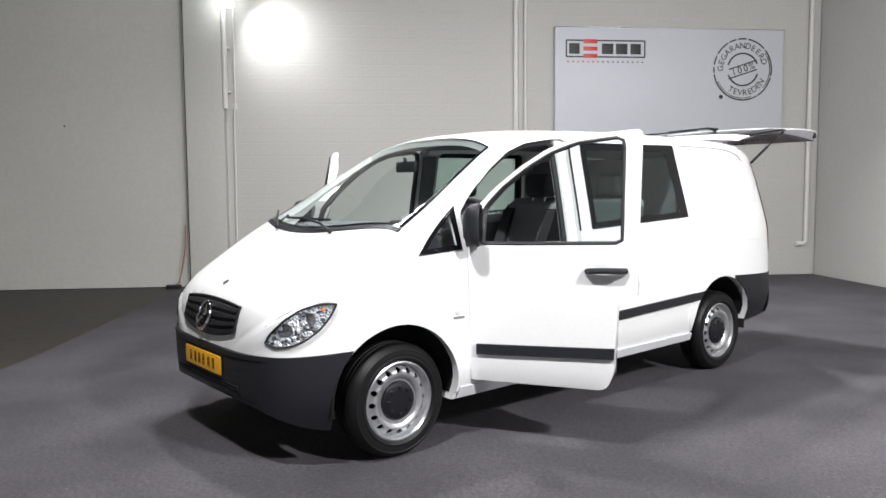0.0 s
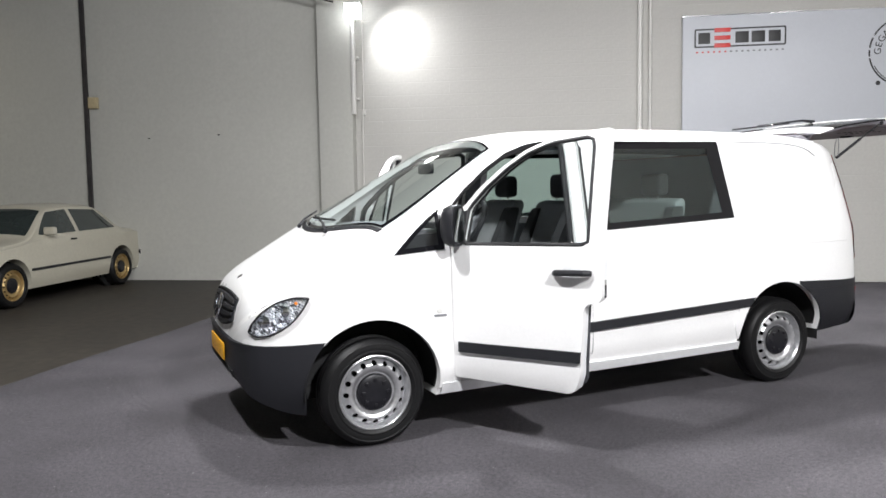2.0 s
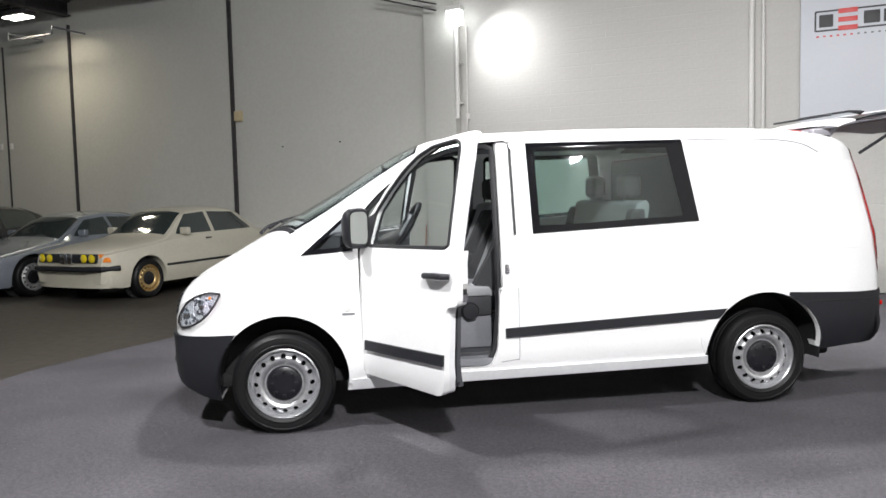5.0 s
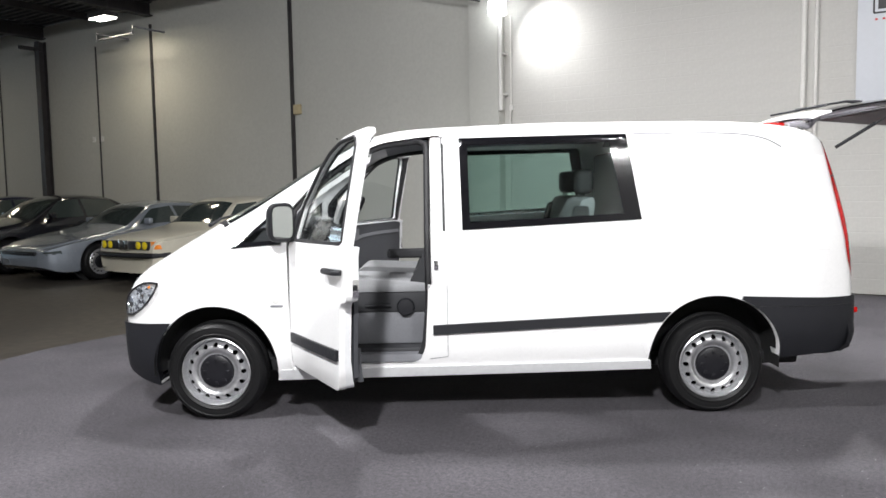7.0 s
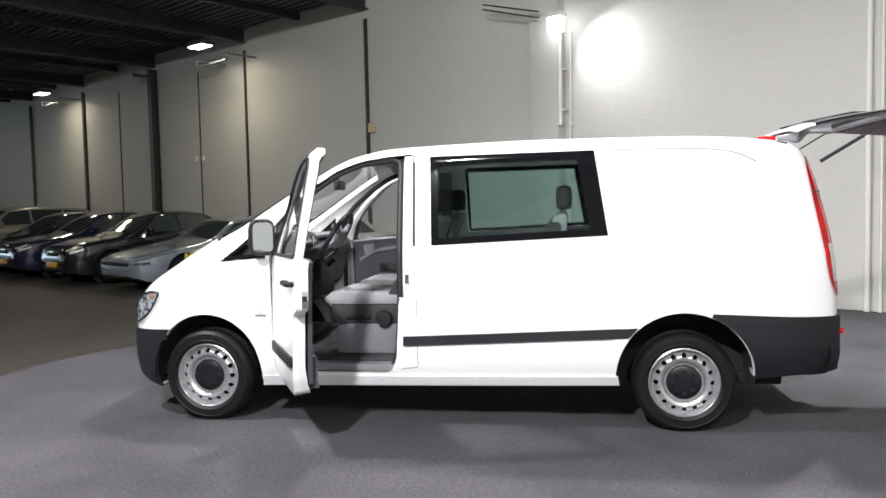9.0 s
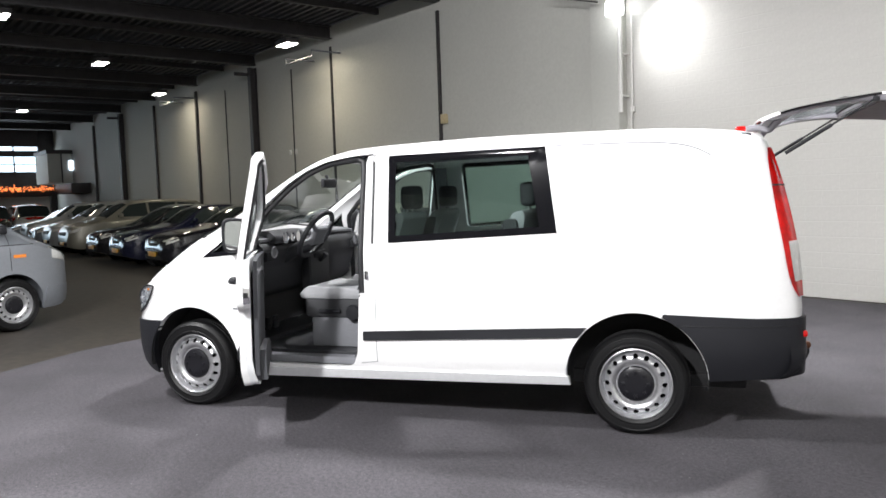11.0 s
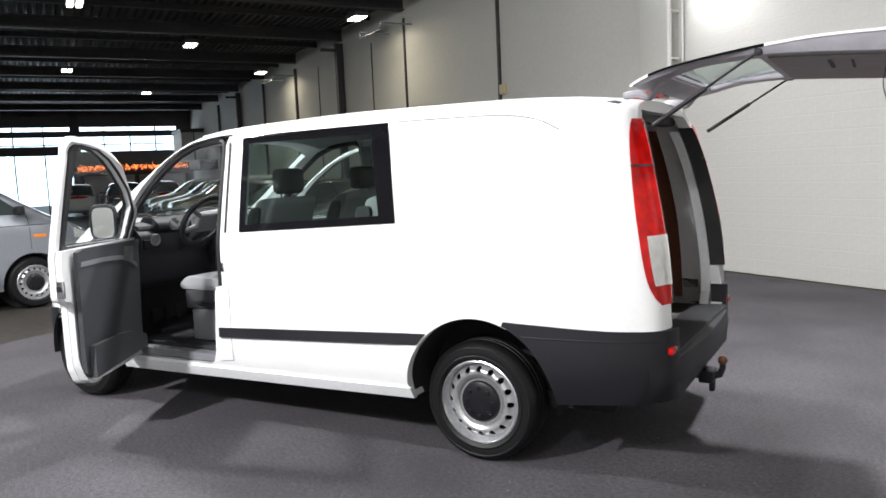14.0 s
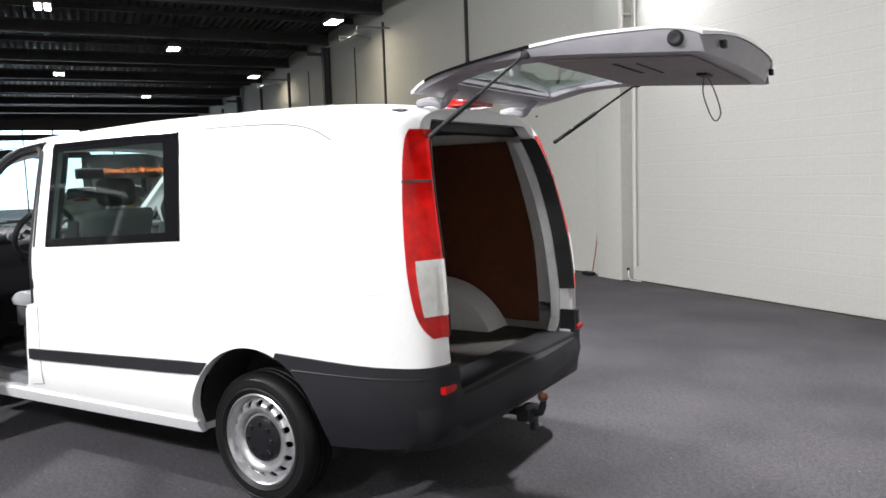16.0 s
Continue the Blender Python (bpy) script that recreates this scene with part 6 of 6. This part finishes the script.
# silver transporter beside the carpet
tr_glass = [([(0.02, 1.20), (0.95, 1.22)], [(0.60, 1.66), (0.95, 1.78)]), ([(1.05, 1.22), (2.2, 1.22)], [(1.05, 1.80), (2.2, 1.81)]), ([(2.3, 1.22), (3.5, 1.22)], [(2.3, 1.81), (3.45, 1.80)])]
tr_lamps = [([(-0.83, 0.80), (-0.55, 0.86)], [(-0.80, 0.93), (-0.55, 1.03)])]
tr_parts = [("grille", lambda k: box((k.x0 + 0.05, 0, 0.82), (0.06, 0.8, 0.12), 0.02), BLACK_PLASTIC)]
for s in (-1, 1):
    tr_parts.append(("waist_groove", lambda k, s=s: k.patch([(-0.30, 1.055), (3.8, 1.06)], [(-0.30, 1.065), (3.8, 1.07)], off=0.002, nx=24, nz=2, sign=s), SEAL))
    tr_parts.append(("side_indicator", lambda k, s=s: k.patch([(-0.18, 0.90), (-0.02, 0.90)], [(-0.18, 0.94), (-0.02, 0.94)], off=0.008, thick=0.01, nx=4, nz=2, sign=s), AMBER))
    tr_parts.append(("sill_moulding", lambda k, s=s: k.patch([(0.42, 0.34), (2.95, 0.35)], [(0.42, 0.47), (2.95, 0.48)], off=0.012, thick=0.02, nx=14, nz=3, sign=s), SILVER_VAN))
    tr_parts.append(("door_seam", lambda k, s=s: tube([k.side(1.0, z, 0.0, s) for z in np.linspace(0.4, 1.85, 14)], 0.004, 5), SEAL))
    tr_parts.append(("door_seam", lambda k, s=s: tube([k.side(0.0 + 0.02 * math.sin(z), z, 0.0, s) for z in np.linspace(0.75, 1.2, 8)], 0.004, 5), SEAL))
parked_car(TRANSPORT, "transporter_van", "silver-grey transporter van with steel wheels", SILVER_VAN, 3.0, 0.325, tr_glass, (-0.36, 0.76, 0.765, 0.70), (3.93, 3.86, 0.6, 0.58), tr_lamps, CLEAR_LENS, RIM_MESH, pose(-5.33, 1.78, 0, 0, 0, -104), category="van", extra=dict(parts=tr_parts), group="vehicles in the aisle", plate=False)

# ---- fittings on walls and ceiling ----
# the wall floodlight on its pipe
flood = thing("floodlight", "bright white floodlight on top of a wall pipe", "floodlight", m=ROOM)
part("pole", tube([(0.335, -0.15, 2.70), (0.335, -0.15, 4.25)], 0.04, 14), PIPE_PAINT, flood, "white painted pipe")
part("housing", box((0.40, -0.33, 4.42), (0.27, 0.20, 0.08), 0.02), PIPE_PAINT, flood)
part("lamp_glass", box((0.40, -0.35, 4.27), (0.25, 0.16, 0.23), 0.03), FLOOD_GLOW, flood)
part("arm", tube([(0.1, -0.36, 4.42), (-0.95, -0.5, 4.72)], 0.016, 8), CHROME, flood)
part("arm", tube([(0.1, -0.36, 4.52), (-0.95, -0.5, 4.80)], 0.016, 8), CHROME, flood)
for z in (2.95, 3.6):
    part("clamp", box((0.355, -0.085, z), (0.10, 0.13, 0.03), 0.006), PIPE_PAINT, flood)
wire = tube([(0.46, -0.02, 4.2), (0.46, -0.02, 2.85), (0.455, -0.03, 2.72), (0.44, -0.02, 2.6), (0.43, -0.02, 0.2)], 0.012, 8)
solid("conduit", wire, PIPE_PAINT, "thin pale conduit down the wall beside the pilaster", "conduit", kind="structure", m=ROOM)
solid("junction_box", box((0.455, 0.0, 2.74), (0.06, 0.06, 0.09), 0.01), PIPE_PAINT, "small pale junction box on the conduit", "junction box", m=ROOM)

# pipes on the brick wall
for u, z0, r in ((4.80, 0.0, 0.035), (4.95, 0.0, 0.022), (9.72, 0.6, 0.035)):
    solid("wall_pipe", tube([(u, -0.01, z0), (u, -0.01, CEIL - 0.05)], r, 12), PIPE_PAINT, "white painted vertical pipe on the brick wall", "pipe", "wall pipes", "structure", ROOM)
solid("pipe_elbow", tube([(9.72, -0.01, 0.62), (9.72, -0.01, 0.55), (9.66, -0.01, 0.52), (9.55, -0.01, 0.52)], 0.036, 12), PIPE_PAINT, "white painted pipe elbow above the floor", "pipe", kind="structure", m=ROOM)

# beige box by the dark post, switches by the joint
bx1 = thing("switch_box", "small beige switch box beside the dark wall post", "switch box", m=ROOM)
part("case", box((-4.27, -0.03, 3.04), (0.16, 0.08, 0.19), 0.012), BEIGE, bx1)
part("cover", box((-4.27, -0.074, 3.04), (0.12, 0.01, 0.15), 0.004), BEIGE, bx1)
for u in (-10.78, -11.12):
    sw_ = thing("wall_socket", "small white socket on the wall panel", "socket", "wall sockets", m=ROOM)
    part("plate", box((u, -0.005, 2.78), (0.10, 0.03, 0.13), 0.008), SOCKET_WHITE, sw_)
    part("insert", box((u, -0.022, 2.78), (0.06, 0.01, 0.06), 0.004), PIPE_PAINT, sw_)
for u, z in ((-2.05, 2.45), (-3.3, 2.42)):
    solid("wall_bolt", lathe([(0, -0.014), (0.010, -0.012), (0.012, 0.02)], 12), BEAM_STEEL, "small dark bolt stuck in the plaster", "bolt", "wall bolts", m=ROOM @ Matrix.Translation((u, 0.0, z)))

# socket at the foot of the pilaster, cable and plug
soc = thing("floor_socket", "small white socket at the foot of the pilaster", "socket", m=ROOM)
part("plate", box((0.262, -0.05, 0.16), (0.03, 0.09, 0.12), 0.008), SOCKET_WHITE, soc)
part("plug", box((0.29, -0.05, 0.15), (0.05, 0.05, 0.05), 0.012), BLACK_PLASTIC, soc)
solid("cable", tube([(0.31, -0.05, 0.14), (0.36, -0.08, 0.05), (0.42, -0.10, 0.012), (0.6, -0.07, 0.012)], 0.008, 6), SOCKET_WHITE, "short white cable lying by the pilaster", "cable", m=ROOM)
CABLE_RED = shade("reddish_cable", (0.30, 0.10, 0.06), 0.5, vary=0.1)
solid("cable", tube([(-0.33, -0.06, 0.95), (-0.34, -0.08, 0.6), (-0.38, -0.09, 0.35), (-0.44, -0.10, 0.08), (-0.50, -0.10, 0.02)], 0.009, 6), CABLE_RED, "thin reddish cable hanging beside the pilaster", "cable", m=ROOM)
solid("cable_block", box((-0.52, -0.12, 0.02), (0.22, 0.09, 0.05), 0.012), BLACK_PLASTIC, "black multi-way plug lying on the floor by the wall", "plug", m=ROOM)

# the white sign with its marks
sign = thing("wall_sign", "white sign panel with a boxed mark and round stamp", "sign", m=ROOM)
SU0, SU1, SZ0, SZ1 = 5.42, 9.22, 2.2, 4.0
part("panel", box(((SU0 + SU1) / 2, -0.025, (SZ0 + SZ1) / 2), (SU1 - SU0, 0.05, SZ1 - SZ0), 0.006), SIGN_WHITE, sign)
part("edge_rail", box(((SU0 + SU1) / 2, -0.028, SZ1 + 0.006), (SU1 - SU0 + 0.02, 0.06, 0.016)), CHROME, sign)
Y = -0.054
mark = part("mark_frame", bmesh.new(), INK, sign, "boxed mark in black and red")
bm = bmesh.new()
u0, u1, z0, z1 = 5.60, 6.88, 3.545, 3.80
for c, s_ in ((((u0 + u1) / 2, Y, z1), (u1 - u0, 0.006, 0.022)), (((u0 + u1) / 2, Y, z0), (u1 - u0, 0.006, 0.022)), ((u0, Y, (z0 + z1) / 2), (0.022, 0.006, z1 - z0)), ((u1, Y, (z0 + z1) / 2), (0.022, 0.006, z1 - z0))):
    add_box(bm, c, s_)
bm.to_mesh(mark.data)
bm.free()
for c, w in ((5.73, 0.17), (6.27, 0.19), (6.50, 0.19), (6.73, 0.17)):
    part("dark_block", box((c, Y, 3.672), (w, 0.006, 0.165), 0.002), INK, sign)
for z in (3.785, 3.672, 3.56):
    part("red_block", box((5.99, Y - 0.002, z), (0.23, 0.008, 0.062), 0.002), SIGN_RED, sign)
for k in range(16):
    part("small_bar", box((5.63 + k * 0.081, Y, 3.468), (0.03, 0.004, 0.022)), SIGN_RED if k < 6 else TRIM_GREY, sign)
# round stamp
SC, SZ, R = 8.53, 3.37, 0.50


def arc_band(r0, r1, a0, a1, seg=20):
    bm = bmesh.new()
    vs = [[bm.verts.new((SC + r * math.cos(a), y, SZ + r * math.sin(a))) for r, y in ((r0, Y), (r1, Y), (r1, Y + 0.005), (r0, Y + 0.005))] for a in np.linspace(radians(a0), radians(a1), seg)]
    for p, q in zip(vs, vs[1:]):
        for k in range(4):
            bm.faces.new((p[k], p[(k + 1) % 4], q[(k + 1) % 4], q[k]))
    bm.faces.new(vs[0])
    bm.faces.new(vs[-1][::-1])
    return bm


for a0, a1 in ((190, 300), (303, 345), (-12, 40), (44, 80), (84, 100), (104, 118), (122, 150), (155, 172), (176, 187)):
    part("stamp_ring", arc_band(R - 0.022, R, a0, a1), INK, sign)
for a0, a1 in ((-40, 35), (205, 290)):
    part("stamp_ring", arc_band(R - 0.048, R - 0.036, a0, a1), INK, sign)
for a0, a1 in ((20, 165), (200, 345)):
    part("stamp_half", arc_band(0.245, 0.27, a0, a1), INK, sign)
for dz in (0.075, -0.075):
    part("stamp_line", add_box(bmesh.new(), (0, 0, 0), (0.50, 0.005, 0.02), m=Matrix.Translation((SC, Y, SZ + dz)) @ Matrix.Rotation(radians(-18), 4, "Y")), INK, sign)


def letters(text, size, place):
    """Each letter as mesh, set by place(index)."""
    bm = bmesh.new()
    for i, ch in enumerate(text):
        cu = bpy.data.curves.new("letter", "FONT")
        cu.body, cu.size, cu.align_x, cu.align_y, cu.extrude = ch, size, "CENTER", "CENTER", 0.002
        ob = new("letter", cu)
        dg = bpy.context.evaluated_depsgraph_get()
        dg.update()
        me = bpy.data.meshes.new_from_object(ob.evaluated_get(dg))
        bpy.data.objects.remove(ob)
        bpy.data.curves.remove(cu)
        t = bmesh.new()
        t.from_mesh(me)
        bpy.data.meshes.remove(me)
        join(bm, t, place(i) @ Matrix.Rotation(radians(90), 4, "X"))
    return bm


def on_arc(n, a0, a1, r, inward):
    def f(i):
        a = radians(a0 + (a1 - a0) * i / (n - 1))
        turn = -(a - math.pi / 2) if not inward else -(a + math.pi / 2)
        return Matrix.Translation((SC + r * math.cos(a), Y, SZ + r * math.sin(a))) @ Matrix.Rotation(turn, 4, "Y")
    return f


part("stamp_words", letters("GEGARANDEERD", 0.135, on_arc(12, 178, 20, 0.375, False)), INK, sign, smooth=0)
part("stamp_words", letters("TEVREDEN", 0.135, on_arc(8, 238, 328, 0.375, True)), INK, sign, smooth=0)
part("stamp_number", letters("100%", 0.15, lambda i: Matrix.Translation((SC - 0.15 + 0.10 * i, Y, SZ - 0.05 + 0.033 * i)) @ Matrix.Rotation(radians(-18), 4, "Y")), INK, sign, smooth=0)
part("stamp_blot", lathe([(0, -0.004), (0.03, -0.003), (0.034, 0.003)], 12), INK, sign).matrix_local = Matrix.Translation((8.17, Y, 2.93))

# lamps under the roof
def hall_lamp(u, n, z=5.2, watts=26):
    """A hanging box lamp with a glowing opening."""
    lamp = thing("hall_lamp", "bright box lamp hanging under the dark roof", "ceiling lamp", "hall lamps", m=ROOM @ Matrix.Translation((u, -n, z)))
    part("case", box((0, 0, 0.06), (0.62, 0.34, 0.10), 0.02), BEAM_STEEL, lamp)
    for y in (-0.085, 0.085):
        part("lamp_tube", box((0, y, -0.004), (0.56, 0.12, 0.03), 0.012), TUBE, lamp)
    for x in (-0.2, 0.2):
        part("hanger", tube([(x, 0, 0.1), (x, 0, CEIL - z)], 0.008, 6), BEAM_STEEL, lamp)
    p = room_point(u, n, z - 0.05)
    lamp_area("hall_lamp_light", p, p - Vector((0, 0, 1)), 0.5, watts, (1.0, 0.88, 0.66), 0.28)


for u, n in ((-8.6, 1.27), (-18.2, 1.12), (-13.1, 4.3), (-24.8, 4.1), (-8.66, 7.25), (-18.55, 7.15)):
    hall_lamp(u, n, 5.15, 36 if n < 1.5 else 14)
# frame bracket beside the first lamp
for u in (-8.75, -18.2):
    bm = bmesh.new()
    add_tube(bm, [(u - 0.75, -0.05, 5.0), (u - 0.75, -0.85, 5.0), (u - 0.75, -0.85, 4.86), (u + 0.55, -0.85, 4.86), (u + 0.55, -0.85, 5.0), (u + 0.55, -0.05, 5.0)], 0.022, 8)
    solid("lamp_guard", bm, TRIM_GREY, "bent tube guard rail fixed to the wall under the lamp", "rail", "lamp guards", m=ROOM)

# far end: mezzanine beam with its orange light garland, counter wall
mez = thing("mezzanine_beam", "dark mezzanine beam across the end of the hall", "beam", kind="structure", m=ROOM)
part("beam", box((-35.9, -3.7, 2.2), (0.3, 5.6, 0.36), 0.01), BEAM_STEEL, mez)
part("beam", box((-33.9, -0.45, 2.35), (3.4, 0.9, 0.5), 0.01), BEAM_STEEL, mez)
for n in (6.3, 3.6, 1.0):
    part("post", box((-35.9, -n, 1.05), (0.22, 0.22, 2.1), 0.01), BEAM_STEEL, mez)
rng = random.Random(4)
bm = bmesh.new()
for k in range(420):
    n = rng.uniform(0.95, 6.45)
    bmesh.ops.create_icosphere(bm, subdivisions=1, radius=rng.uniform(0.015, 0.036), matrix=Matrix.Translation((-35.72 + rng.uniform(-0.05, 0.06), -n, 2.42 + rng.gauss(0, 0.075))))
solid("garland", bm, GARLAND, "orange light garland along the mezzanine beam", "garland", kind="stuff", m=ROOM)
solid("wall_end", box((-38.2, -3.4, 1.15), (0.15, 5.4, 2.3)), WALL_PAINT, "pale low partition under the mezzanine", "wall", kind="structure", m=ROOM, smooth=0)
# glazed office corner above the row of cars
off = thing("office_box", "pale upper office with a small window at the end of the hall", "office", kind="structure", m=ROOM)
part("wall", box((-37.0, -0.62, 3.45), (3.0, 1.16, 1.5)), WALL_PAINT, off)
part("fascia", box((-37.0, -0.62, 4.3), (3.1, 1.26, 0.2)), BEAM_STEEL, off)
part("mullion", box((-35.47, -0.55, 3.45), (0.05, 0.06, 1.5)), BEAM_STEEL, off)
part("window", box((-35.46, -0.1, 3.6), (0.06, 0.2, 0.48)), WINDOW_GLOW, off)

# ---- painted blocks of the brick wall ----
def block_mesh(w, h, d=0.0016, r=0.006):
    bm = bmesh.new()
    f = [bm.verts.new((x, -d, z)) for x, z in ((-w / 2, -h / 2 + r), (w / 2, -h / 2 + r), (w / 2, h / 2 - r), (-w / 2, h / 2 - r))]
    b = [bm.verts.new((x, 0, z)) for x, z in ((-w / 2, -h / 2), (w / 2, -h / 2), (w / 2, h / 2), (-w / 2, h / 2))]
    bm.faces.new(f)
    for k in range(4):
        bm.faces.new((b[k], b[(k + 1) % 4], f[(k + 1) % 4], f[k]))
    return mesh_of("block", bm, BRICK_PAINT, 0)


BW, BH = 0.44, 0.2
whole, half_block = block_mesh(BW - 0.001, BH - 0.004), block_mesh(BW / 2 - 0.001, BH - 0.004)
rng = random.Random(7)
rest = bmesh.new()
count = 0
for row in range(28):
    u = 0.312
    first = True
    while u < U1 - 0.02:
        w = BW / 2 if (first and row % 2) else BW
        first = False
        if u + w > U1:
            break
        me = half_block if w < BW else whole
        m = Matrix.Translation((u + w / 2, 0.04 + rng.uniform(-0.0002, 0.0002), BH * (row + 0.5))) @ Matrix.Rotation(rng.uniform(-0.0006, 0.0006), 4, "Z") @ Matrix.Rotation(rng.uniform(-0.003, 0.003), 4, "X")
        if count < 300 and row < 22 and u < 6.2:
            ob = new("block", me)
            ob.parent = wall_brick
            ob.matrix_local = m
            count += 1
        else:
            t = bmesh.new()
            t.from_mesh(me)
            join(rest, t, m)
        u += w
part("painted_blocks", rest, BRICK_PAINT, wall_brick, smooth=0)["kind"] = "stuff"
